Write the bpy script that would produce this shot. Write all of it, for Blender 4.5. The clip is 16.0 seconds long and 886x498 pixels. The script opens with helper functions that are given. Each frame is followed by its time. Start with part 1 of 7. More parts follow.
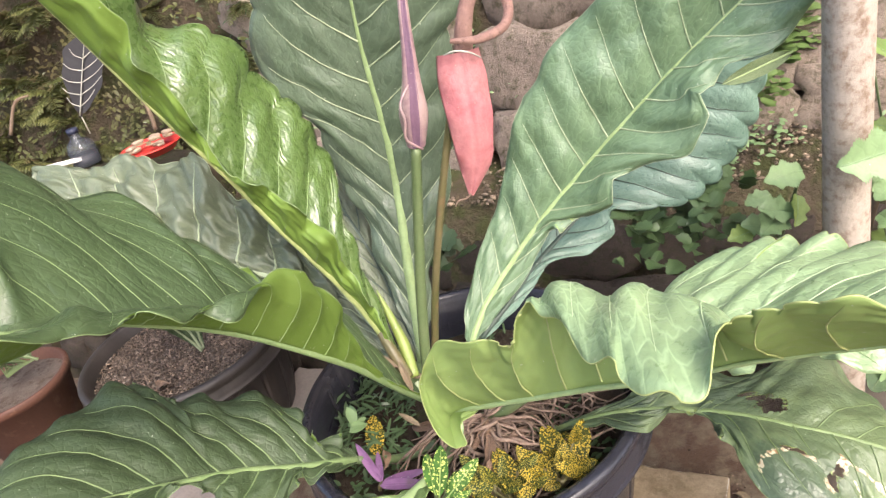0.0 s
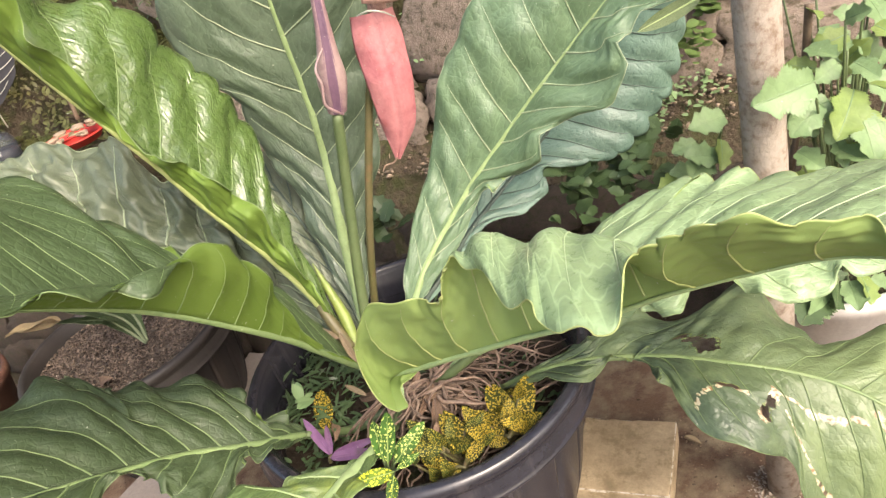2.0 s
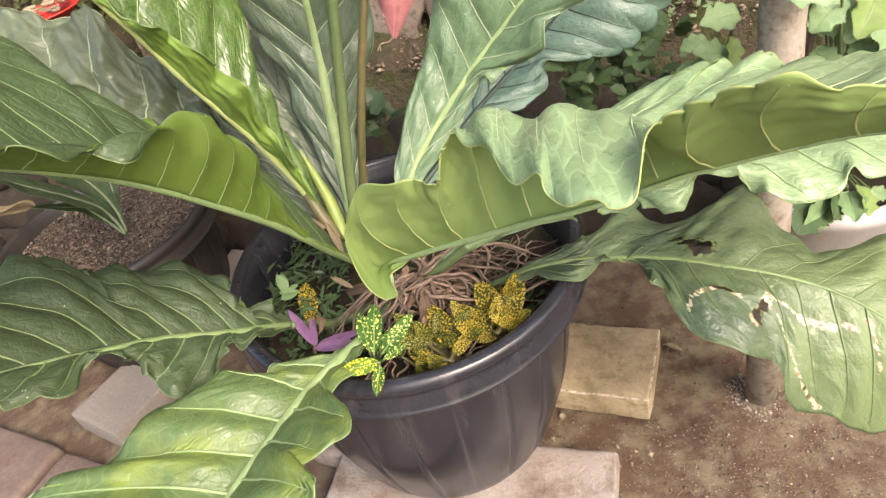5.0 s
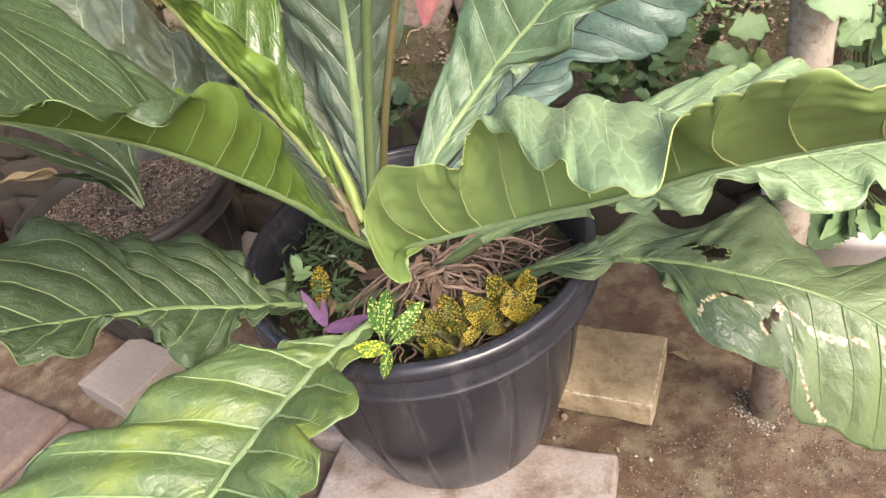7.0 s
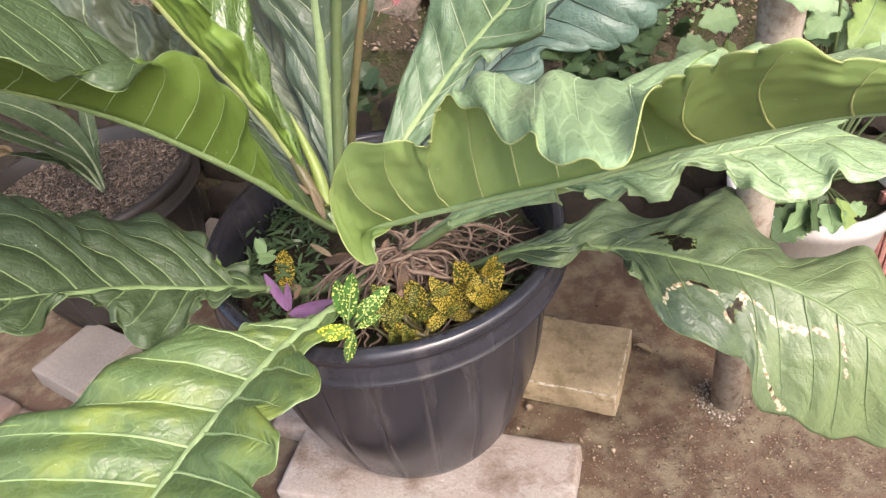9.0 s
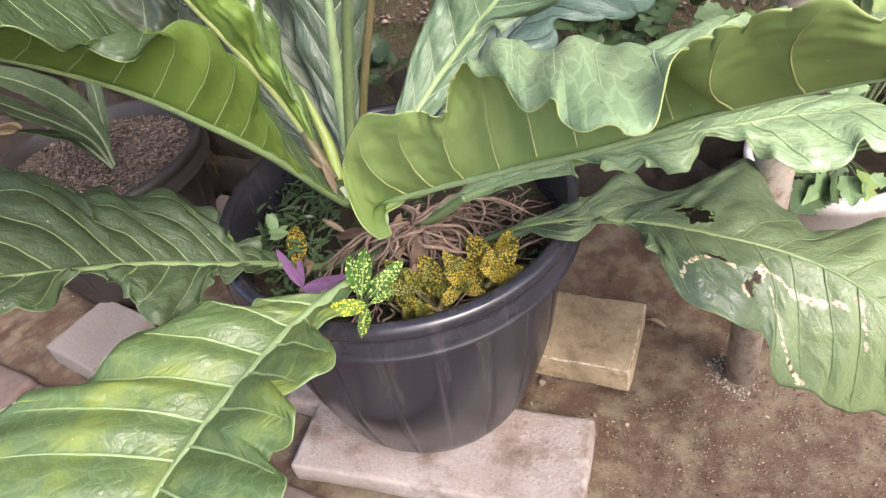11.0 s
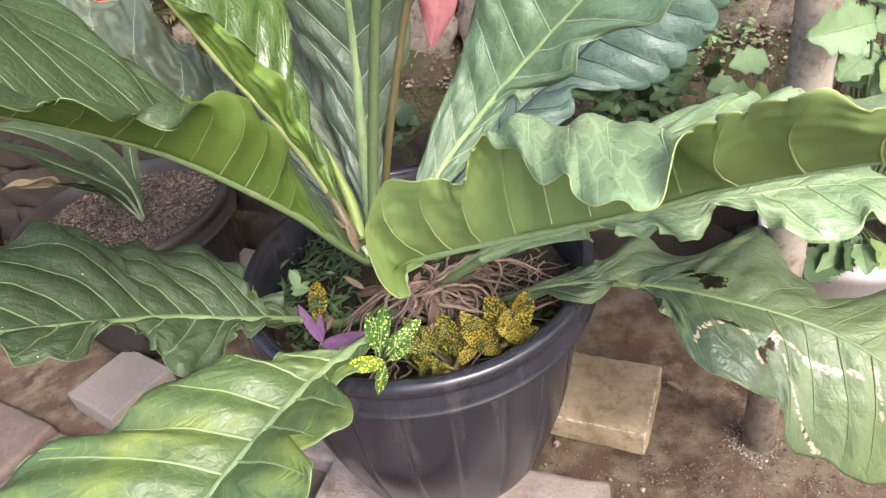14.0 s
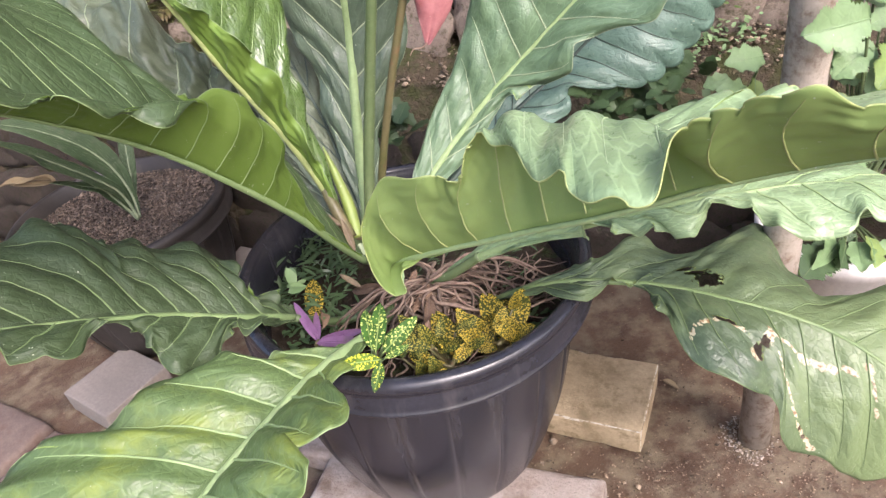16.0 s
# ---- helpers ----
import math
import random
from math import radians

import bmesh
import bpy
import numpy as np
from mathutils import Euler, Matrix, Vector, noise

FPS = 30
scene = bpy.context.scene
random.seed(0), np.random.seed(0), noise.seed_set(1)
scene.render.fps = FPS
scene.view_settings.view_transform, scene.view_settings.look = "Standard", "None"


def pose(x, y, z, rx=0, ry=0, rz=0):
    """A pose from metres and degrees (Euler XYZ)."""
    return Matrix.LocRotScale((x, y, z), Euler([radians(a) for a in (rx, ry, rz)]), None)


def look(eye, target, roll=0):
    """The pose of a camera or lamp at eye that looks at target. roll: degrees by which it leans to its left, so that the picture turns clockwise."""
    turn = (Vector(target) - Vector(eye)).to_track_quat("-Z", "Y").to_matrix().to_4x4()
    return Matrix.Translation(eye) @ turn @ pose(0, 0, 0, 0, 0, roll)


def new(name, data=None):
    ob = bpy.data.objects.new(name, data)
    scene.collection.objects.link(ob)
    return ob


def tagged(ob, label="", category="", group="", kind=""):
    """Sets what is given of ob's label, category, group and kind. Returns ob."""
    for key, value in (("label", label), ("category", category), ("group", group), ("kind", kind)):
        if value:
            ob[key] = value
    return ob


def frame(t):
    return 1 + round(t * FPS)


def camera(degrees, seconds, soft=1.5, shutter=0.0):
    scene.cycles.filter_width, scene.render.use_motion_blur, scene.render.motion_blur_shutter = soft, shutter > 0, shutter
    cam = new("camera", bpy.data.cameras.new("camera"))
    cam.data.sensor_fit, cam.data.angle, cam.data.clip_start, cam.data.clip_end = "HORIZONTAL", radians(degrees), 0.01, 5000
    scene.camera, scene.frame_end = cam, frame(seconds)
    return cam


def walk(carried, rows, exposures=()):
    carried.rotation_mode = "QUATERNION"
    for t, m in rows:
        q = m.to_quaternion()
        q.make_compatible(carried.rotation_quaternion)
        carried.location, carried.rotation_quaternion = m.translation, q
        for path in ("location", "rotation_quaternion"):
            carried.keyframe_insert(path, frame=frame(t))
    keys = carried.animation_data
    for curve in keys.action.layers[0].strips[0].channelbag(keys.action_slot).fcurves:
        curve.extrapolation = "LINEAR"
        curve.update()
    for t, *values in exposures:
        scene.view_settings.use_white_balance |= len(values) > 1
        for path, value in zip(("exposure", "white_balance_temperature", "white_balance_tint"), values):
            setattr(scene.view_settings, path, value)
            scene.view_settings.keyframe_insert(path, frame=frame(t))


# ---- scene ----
cam = camera(64.3, 16.0, 1.35)
PATH = [
    (0, (-0.001, -0.867, 1.227), (0.051, 0.899, 0.289), -16.1),
    (0.5, (0.009, -0.874, 1.193), (0.152, 0.825, 0.148), -14.6),
    (1, (0.01, -0.884, 1.191), (0.188, 0.824, 0.166), -13.9),
    (1.5, (0.008, -0.883, 1.196), (0.123, 0.84, 0.187), -15.4),
    (2, (0.023, -0.877, 1.2), (0.173, 0.836, 0.179), -18.6),
    (2.5, (0.03, -0.87, 1.193), (0.09, 0.815, 0.118), -23.7),
    (3, (0.029, -0.858, 1.184), (0.048, 0.802, 0.068), -23.6),
    (3.5, (0.031, -0.867, 1.187), (0.11, 0.8, 0.085), -19.0),
    (4, (0.024, -0.871, 1.176), (0.143, 0.764, 0.03), -17.1),
    (4.5, (0.0, -0.875, 1.172), (0.077, 0.753, 0.014), -15.1),
    (5, (0.002, -0.861, 1.16), (0.114, 0.717, -0.064), -16.9),
    (7.3, (-0.013, -0.874, 1.154), (0.089, 0.709, -0.064), -13.0),
    (7.5, (-0.014, -0.87, 1.154), (0.107, 0.706, -0.072), -12.6),
    (8, (-0.015, -0.867, 1.145), (0.128, 0.701, -0.088), -11.0),
    (8.5, (-0.012, -0.871, 1.141), (0.161, 0.703, -0.08), -10.9),
    (8.7, (-0.013, -0.875, 1.138), (0.16, 0.695, -0.089), -10.7),
    (10.8, (-0.009, -0.868, 1.128), (0.155, 0.656, -0.156), -11.9),
    (11, (-0.019, -0.868, 1.126), (0.112, 0.66, -0.158), -11.9),
    (11.5, (-0.037, -0.877, 1.121), (0.028, 0.659, -0.159), -13.2),
    (12, (-0.025, -0.88, 1.13), (0.055, 0.69, -0.107), -14.6),
    (12.5, (-0.013, -0.886, 1.142), (0.121, 0.716, -0.048), -12.4),
    (13, (-0.019, -0.886, 1.149), (0.085, 0.743, -0.007), -10.7),
    (13.5, (-0.015, -0.888, 1.15), (0.109, 0.746, 0.003), -11.5),
    (14, (-0.019, -0.884, 1.147), (0.101, 0.744, -0.008), -11.1),
    (14.5, (-0.016, -0.879, 1.144), (0.108, 0.747, -0.015), -12.4),
    (15, (-0.011, -0.879, 1.142), (0.132, 0.741, -0.023), -12.4),
    (15.5, (-0.014, -0.883, 1.145), (0.122, 0.744, -0.01), -11.1),
    (16, (-0.018, -0.885, 1.146), (0.109, 0.74, -0.014), -11.0),
]
# seconds, stops, kelvin, tint: the camera's white balance warms a little between 2 and 6 s
EXPOSURES = [(0, 1.72, 6500, 15), (0.8, 1.58, 6810, 14), (2.5, 1.59, 7010, 13), (3.5, 1.59, 7010, 13), (5, 1.54, 7010, 13), (7.5, 1.5, 6580, 13), (8.5, 1.5, 6530, 14), (11, 1.46, 6280, 17), (12.3, 1.47, 6080, 15), (13.5, 1.48, 6150, 14), (14.5, 1.49, 6280, 16), (16, 1.49, 6180, 19)]
walk(cam, [(t, look(eye, target, roll)) for t, eye, target, roll in PATH], EXPOSURES)
SKY_STRENGTH, SUN_STRENGTH = 0.15, 0.92

# ---- sky and light: a bright overcast day ----
world = bpy.data.worlds.new("sky")
scene.world = world
world.use_nodes = True
wn = world.node_tree.nodes
sky = wn.new("ShaderNodeTexSky")
sky.sky_type = "NISHITA"
sky.sun_disc = False
sky.sun_elevation = radians(44)
sky.sun_rotation = radians(158)
sky.air_density, sky.dust_density, sky.ozone_density = 1.0, 5.0, 1.0
world.node_tree.links.new(sky.outputs[0], wn["Background"].inputs[0])
wn["Background"].inputs[1].default_value = SKY_STRENGTH
sun = new("sun", bpy.data.lights.new("sun", "SUN"))
sun.data.energy, sun.data.angle, sun.data.color = SUN_STRENGTH, radians(30), (1.0, 0.97, 0.93)
sun.matrix_world = look((0.77, -1.9, 1.98), (0, 0, 0))


# ---- materials ----
def material(name):
    m = bpy.data.materials.new(name)
    m.use_nodes = True
    return m, m.node_tree.nodes, m.node_tree.links, m.node_tree.nodes["Principled BSDF"]


def mixed(nodes, links, fac, a, b):
    n = nodes.new("ShaderNodeMix")
    n.data_type = "RGBA"
    for k, v in ((0, fac), (6, a), (7, b)):
        if isinstance(v, (tuple, list)):
            n.inputs[k].default_value = (*v, 1)
        elif isinstance(v, (int, float)):
            n.inputs[k].default_value = v
        else:
            links.new(v, n.inputs[k])
    return n.outputs[2]


def coords(nodes, links, spread=True):
    tc = nodes.new("ShaderNodeTexCoord")
    if not spread:
        return tc.outputs["Object"]
    info = nodes.new("ShaderNodeObjectInfo")
    add = nodes.new("ShaderNodeVectorMath")
    add.operation = "MULTIPLY_ADD"
    add.inputs[1].default_value = (1, 1, 1)
    links.new(tc.outputs["Object"], add.inputs[0])
    grow = nodes.new("ShaderNodeMath")
    grow.operation = "MULTIPLY"
    grow.inputs[1].default_value = 37.0
    links.new(info.outputs["Random"], grow.inputs[0])
    links.new(grow.outputs[0], add.inputs[2])
    return add.outputs[0]


def noise_out(nodes, links, vec, scale, detail=6, rough=0.6, lo=0.35, hi=0.65):
    n = nodes.new("ShaderNodeTexNoise")
    n.inputs["Scale"].default_value, n.inputs["Detail"].default_value, n.inputs["Roughness"].default_value = scale, detail, rough
    links.new(vec, n.inputs["Vector"])
    r = nodes.new("ShaderNodeMapRange")
    r.inputs[1].default_value, r.inputs[2].default_value = lo, hi
    links.new(n.outputs["Fac"], r.inputs[0])
    return r.outputs[0]


def bumped(nodes, links, height, strength, distance, bsdf):
    b = nodes.new("ShaderNodeBump")
    b.inputs["Strength"].default_value, b.inputs["Distance"].default_value = strength, distance
    links.new(height, b.inputs["Height"])
    links.new(b.outputs[0], bsdf.inputs["Normal"])
    links.new(b.outputs[0], bsdf.inputs["Coat Normal"])
    return b


def surface(name, base, other, stain=None, scale=6, fine=90, rough=(0.6, 0.85), bump=0.4, depth=0.004, stain_lo=0.55, stain_hi=0.7, spec=0.4, random=0.0, island=False, streaks=False):
    """A mineral or plastic surface: two colours at a large scale, grain at a fine one, stains over both."""
    m, nodes, links, bsdf = material(name)
    vec = coords(nodes, links)
    big = noise_out(nodes, links, vec, scale)
    grain = noise_out(nodes, links, vec, fine, 4, 0.7, 0.3, 0.7)
    col = mixed(nodes, links, big, base, other)
    dark = tuple(c * 0.62 for c in base)
    half = nodes.new("ShaderNodeMath")
    half.operation = "MULTIPLY"
    half.inputs[1].default_value = 0.45
    links.new(grain, half.inputs[0])
    col = mixed(nodes, links, half.outputs[0], col, dark)
    if stain:
        run = vec
        if streaks:
            flow = nodes.new("ShaderNodeVectorMath")
            flow.operation = "MULTIPLY"
            flow.inputs[1].default_value = (1.0, 1.0, 0.1)
            links.new(vec, flow.inputs[0])
            run = flow.outputs[0]
        st = noise_out(nodes, links, run, scale * 2.3, 8, 0.65, stain_lo, stain_hi)
        col = mixed(nodes, links, st, col, stain)
    if random:
        info = nodes.new("ShaderNodeNewGeometry" if island else "ShaderNodeObjectInfo")
        hsv = nodes.new("ShaderNodeHueSaturation")
        r = nodes.new("ShaderNodeMapRange")
        r.inputs[3].default_value, r.inputs[4].default_value = 1 - random, 1 + random
        links.new(info.outputs["Random Per Island" if island else "Random"], r.inputs[0])
        links.new(r.outputs[0], hsv.inputs["Value"])
        links.new(col, hsv.inputs["Color"])
        col = hsv.outputs[0]
    links.new(col, bsdf.inputs["Base Color"])
    rr = nodes.new("ShaderNodeMapRange")
    rr.inputs[3].default_value, rr.inputs[4].default_value = rough
    links.new(big, rr.inputs[0])
    links.new(rr.outputs[0], bsdf.inputs["Roughness"])
    bsdf.inputs["Specular IOR Level"].default_value = spec
    bumped(nodes, links, grain, bump, depth, bsdf)
    return m


def worn_mask(nodes, links, name, torn, lo, hi):
    """Where the blade is torn or scarred: the stored distance from the damage, frayed by noise."""
    at = nodes.new("ShaderNodeAttribute")
    at.attribute_name = name
    add = nodes.new("ShaderNodeMath")
    add.operation = "MULTIPLY_ADD"
    add.inputs[1].default_value = 1.1
    links.new(torn, add.inputs[0])
    links.new(at.outputs["Fac"], add.inputs[2])
    r = nodes.new("ShaderNodeMapRange")
    r.inputs[1].default_value, r.inputs[2].default_value = lo + 0.55, hi + 0.55
    links.new(add.outputs[0], r.inputs[0])
    return r.outputs[0]


def comb_relief(nodes, links, vec):
    """Short ridges that stand across each side vein like a comb, strongest beside the vein and in patches."""
    def calc(op, a, b=0.0, c=0.0):
        n = nodes.new("ShaderNodeMath")
        n.operation = op
        for k, v in enumerate((a, b, c)):
            if isinstance(v, (int, float)):
                n.inputs[k].default_value = v
            else:
                links.new(v, n.inputs[k])
        return n.outputs[0]

    axes = nodes.new("ShaderNodeSeparateXYZ")
    links.new(vec, axes.inputs[0])
    spread = nodes.new("ShaderNodeVectorMath")
    spread.operation = "MULTIPLY"
    spread.inputs[1].default_value = (1.3, 5.0, 1.0)
    links.new(vec, spread.inputs[0])
    patch = noise_out(nodes, links, spread.outputs[0], 1.0, 3, 0.6, 0.4, 0.68)
    jitter = noise_out(nodes, links, spread.outputs[0], 1.9, 2, 0.5, 0.2, 0.8)
    off = calc("ABSOLUTE", calc("SUBTRACT", calc("FRACT", axes.outputs[0]), 0.5))
    beside = nodes.new("ShaderNodeMapRange")
    beside.inputs[1].default_value, beside.inputs[2].default_value, beside.inputs[3].default_value, beside.inputs[4].default_value = 0.02, 0.36, 1.0, 0.0
    links.new(off, beside.inputs[0])
    wave = calc("SINE", calc("MULTIPLY_ADD", axes.outputs[1], 95.0, calc("MULTIPLY_ADD", jitter, 9.0, calc("MULTIPLY", off, 14.0))))
    return calc("MULTIPLY", calc("MULTIPLY", wave, beside.outputs[0]), patch)


def foliage(name, base, other, blotch=None, rough=0.36, thin=0.25, glow=None, scale=9, blotch_lo=0.55, blotch_hi=0.7, spec=0.5, cell=110, unit=1.0, worn=False, coat=0.0, net=0.0, ageing=None, ridges=0.16):
    """A leaf's skin: two greens, optional blotches, a fine net of veins, part of the light passing through."""
    m, nodes, links, bsdf = material(name)
    vec = coords(nodes, links)
    scale, cell = scale * unit, cell * unit
    big = noise_out(nodes, links, vec, scale, 5, 0.55)
    fine = noise_out(nodes, links, vec, 120 * unit, 3, 0.6)
    crease = noise_out(nodes, links, vec, 42 * unit, 4, 0.55, 0.25, 0.75)
    col = mixed(nodes, links, big, base, other)
    dim = nodes.new("ShaderNodeMath")
    dim.operation = "MULTIPLY"
    dim.inputs[1].default_value = 0.22
    links.new(fine, dim.inputs[0])
    col = mixed(nodes, links, dim.outputs[0], col, tuple(c * 1.5 for c in other))
    if blotch:
        st = noise_out(nodes, links, vec, scale * 1.7, 6, 0.6, blotch_lo, blotch_hi)
        col = mixed(nodes, links, st, col, blotch)
    if net:
        at = nodes.new("ShaderNodeAttribute")
        at.attribute_name = "net"
        bend = nodes.new("ShaderNodeTexNoise")
        bend.inputs["Scale"].default_value = 2.4
        links.new(at.outputs["Vector"], bend.inputs["Vector"])
        warp = nodes.new("ShaderNodeVectorMath")
        warp.operation = "MULTIPLY_ADD"
        warp.inputs[1].default_value = (0.5, 0.3, 0.0)
        links.new(bend.outputs["Color"], warp.inputs[0])
        links.new(at.outputs["Vector"], warp.inputs[2])
        grid = nodes.new("ShaderNodeVectorMath")
        grid.operation = "MULTIPLY"
        grid.inputs[1].default_value = (2.3, 9.0, 3.0)
        links.new(warp.outputs[0], grid.inputs[0])
        cells = nodes.new("ShaderNodeTexVoronoi")
        cells.feature = "DISTANCE_TO_EDGE"
        cells.inputs["Scale"].default_value = 1.0
        links.new(grid.outputs[0], cells.inputs["Vector"])
        veinlet = nodes.new("ShaderNodeMapRange")
        veinlet.inputs[1].default_value, veinlet.inputs[2].default_value = 0.0, 0.09
        veinlet.inputs[3].default_value, veinlet.inputs[4].default_value = net, 0.0
        links.new(cells.outputs["Distance"], veinlet.inputs[0])
        col = mixed(nodes, links, veinlet.outputs[0], col, tuple(c * 1.7 + 0.02 for c in other))
        plump = nodes.new("ShaderNodeMath")
        plump.operation = "MINIMUM"
        plump.inputs[1].default_value = 0.3
        links.new(cells.outputs["Distance"], plump.inputs[0])
        fold = nodes.new("ShaderNodeTexNoise")
        fold.inputs["Scale"].default_value, fold.inputs["Detail"].default_value = 1.0, 4.0
        links.new(grid.outputs[0], fold.inputs["Vector"])
        tone = nodes.new("ShaderNodeMapRange")
        tone.inputs[1].default_value, tone.inputs[2].default_value, tone.inputs[4].default_value = 0.45, 0.75, 0.16
        links.new(fold.outputs["Fac"], tone.inputs[0])
        col = mixed(nodes, links, tone.outputs[0], col, tuple(c * 0.7 for c in base))
        comb = comb_relief(nodes, links, at.outputs["Vector"])
    if ageing:
        along = nodes.new("ShaderNodeSeparateXYZ")
        links.new(at.outputs["Vector"], along.inputs[0])
        older = nodes.new("ShaderNodeMapRange")
        older.inputs[1].default_value, older.inputs[2].default_value, older.inputs[4].default_value = ageing[0], ageing[1], 0.75
        links.new(along.outputs[0], older.inputs[0])
        col = mixed(nodes, links, older.outputs[0], col, ageing[2])
    speck = noise_out(nodes, links, vec, 260 * unit, 2, 0.5, 0.73, 0.78)
    col = mixed(nodes, links, speck, col, (0.42, 0.47, 0.36))
    if worn:
        torn = noise_out(nodes, links, vec, 150, 6, 0.72, 0.0, 1.0)
        scar = worn_mask(nodes, links, "scar", torn, 0.5, 0.62)
        burnt = noise_out(nodes, links, vec, 160, 3, 0.6, 0.5, 0.62)
        paper = mixed(nodes, links, burnt, (0.52, 0.47, 0.33), (0.26, 0.15, 0.075))
        col = mixed(nodes, links, scar, col, paper)
    links.new(col, bsdf.inputs["Base Color"])
    bsdf.inputs["Coat Weight"].default_value, bsdf.inputs["Coat Roughness"].default_value = coat, 0.22
    rr = nodes.new("ShaderNodeMapRange")
    rr.inputs[3].default_value, rr.inputs[4].default_value = rough * 0.8, rough * 1.35
    links.new(fine, rr.inputs[0])
    links.new(rr.outputs[0], bsdf.inputs["Roughness"])
    bsdf.inputs["Specular IOR Level"].default_value = spec
    vor = nodes.new("ShaderNodeTexVoronoi")
    vor.feature = "DISTANCE_TO_EDGE"
    vor.inputs["Scale"].default_value = cell
    links.new(vec, vor.inputs["Vector"])
    clip = nodes.new("ShaderNodeMath")
    clip.operation = "MINIMUM"
    clip.inputs[1].default_value = 0.18 if cell < 250 else 0.03
    links.new(vor.outputs["Distance"], clip.inputs[0])
    mixh = nodes.new("ShaderNodeMath")
    mixh.operation = "MULTIPLY_ADD"
    mixh.inputs[1].default_value = 0.45
    links.new(crease, mixh.inputs[0])
    links.new(clip.outputs[0], mixh.inputs[2])
    height = mixh.outputs[0]
    if net:
        more = nodes.new("ShaderNodeMath")
        more.operation = "MULTIPLY_ADD"
        more.inputs[1].default_value = 1.2
        links.new(plump.outputs[0], more.inputs[0])
        links.new(height, more.inputs[2])
        last = nodes.new("ShaderNodeMath")
        last.operation = "MULTIPLY_ADD"
        last.inputs[1].default_value = 0.35
        links.new(fold.outputs["Fac"], last.inputs[0])
        links.new(more.outputs[0], last.inputs[2])
        ridged = nodes.new("ShaderNodeMath")
        ridged.operation = "MULTIPLY_ADD"
        ridged.inputs[1].default_value = ridges
        links.new(comb, ridged.inputs[0])
        links.new(last.outputs[0], ridged.inputs[2])
        height = ridged.outputs[0]
    bumped(nodes, links, height, 0.45, 0.003, bsdf)
    if thin:
        tr = nodes.new("ShaderNodeBsdfTranslucent")
        if glow:
            tr.inputs[0].default_value = (*glow, 1)
        else:
            links.new(col, tr.inputs[0])
        ms = nodes.new("ShaderNodeMixShader")
        ms.inputs[0].default_value = thin
        links.new(bsdf.outputs[0], ms.inputs[1])
        links.new(tr.outputs[0], ms.inputs[2])
        links.new(ms.outputs[0], nodes["Material Output"].inputs[0])
        if worn:
            gap = worn_mask(nodes, links, "gap", torn, 0.55, 0.58)
            clear = nodes.new("ShaderNodeBsdfTransparent")
            cut = nodes.new("ShaderNodeMixShader")
            links.new(gap, cut.inputs[0])
            links.new(ms.outputs[0], cut.inputs[1])
            links.new(clear.outputs[0], cut.inputs[2])
            links.new(cut.outputs[0], nodes["Material Output"].inputs[0])
    return m


def spotted(name, green, spot, scale, size):
    """A croton leaf: yellow spots scattered on green."""
    m, nodes, links, bsdf = material(name)
    vec = coords(nodes, links)
    warp = nodes.new("ShaderNodeTexNoise")
    warp.inputs["Scale"].default_value = scale * 2.2
    links.new(vec, warp.inputs["Vector"])
    add = nodes.new("ShaderNodeVectorMath")
    add.operation = "MULTIPLY_ADD"
    add.inputs[1].default_value = (1.1 / scale,) * 3
    links.new(warp.outputs["Color"], add.inputs[0])
    links.new(vec, add.inputs[2])
    vor = nodes.new("ShaderNodeTexVoronoi")
    vor.inputs["Scale"].default_value = scale
    vor.inputs["Randomness"].default_value = 1.0
    links.new(add.outputs[0], vor.inputs["Vector"])
    r = nodes.new("ShaderNodeMapRange")
    r.inputs[1].default_value, r.inputs[2].default_value = size, size - 0.08
    links.new(vor.outputs["Distance"], r.inputs[0])
    big = noise_out(nodes, links, vec, 5)
    base = mixed(nodes, links, big, green, tuple(c * 0.55 for c in green))
    col = mixed(nodes, links, r.outputs[0], base, spot)
    links.new(col, bsdf.inputs["Base Color"])
    bsdf.inputs["Roughness"].default_value = 0.6
    bsdf.inputs["Specular IOR Level"].default_value = 0.25
    bumped(nodes, links, big, 0.3, 0.002, bsdf)
    return m


GROUND = surface("damp_ground", (0.08613, 0.05043, 0.03228), (0.1597, 0.1045, 0.06609), (0.21, 0.172, 0.115), 9, 190, (0.35, 0.75), 0.7, 0.0022, 0.44, 0.66)
STONE = surface("rubble_stone", (0.2228, 0.1755, 0.143), (0.3375, 0.2767, 0.2236), (0.075, 0.07, 0.035), 8, 70, (0.75, 0.95), 0.8, 0.005, 0.5, 0.68, 0.3, 0.25)
# Stones below the ledge take a darker colour than those above it.
DARKSTONE = surface("dark_stone", (0.075, 0.058, 0.046), (0.11, 0.085, 0.068), (0.05, 0.055, 0.025), 8, 60, (0.7, 0.95), 0.9, 0.01, 0.5, 0.7, 0.3, 0.25)
EARTH = surface("bank_earth", (0.066, 0.0517, 0.03379), (0.1155, 0.088, 0.05808), (0.055, 0.06, 0.022), 6, 50, (0.8, 1.0), 0.9, 0.012, 0.46, 0.62, 0.2)
SLAB = surface("weathered_slab", (0.3137, 0.2552, 0.2214), (0.4352, 0.393, 0.3604), (0.15, 0.105, 0.075), 5, 130, (0.7, 0.92), 0.7, 0.003, 0.5, 0.7)
BRICK_EDGE = surface("worn_brick_edge", (0.46, 0.41, 0.32), (0.58, 0.53, 0.44), (0.24, 0.19, 0.12), 30, 150, (0.8, 0.95), 0.6, 0.002, 0.48, 0.56)
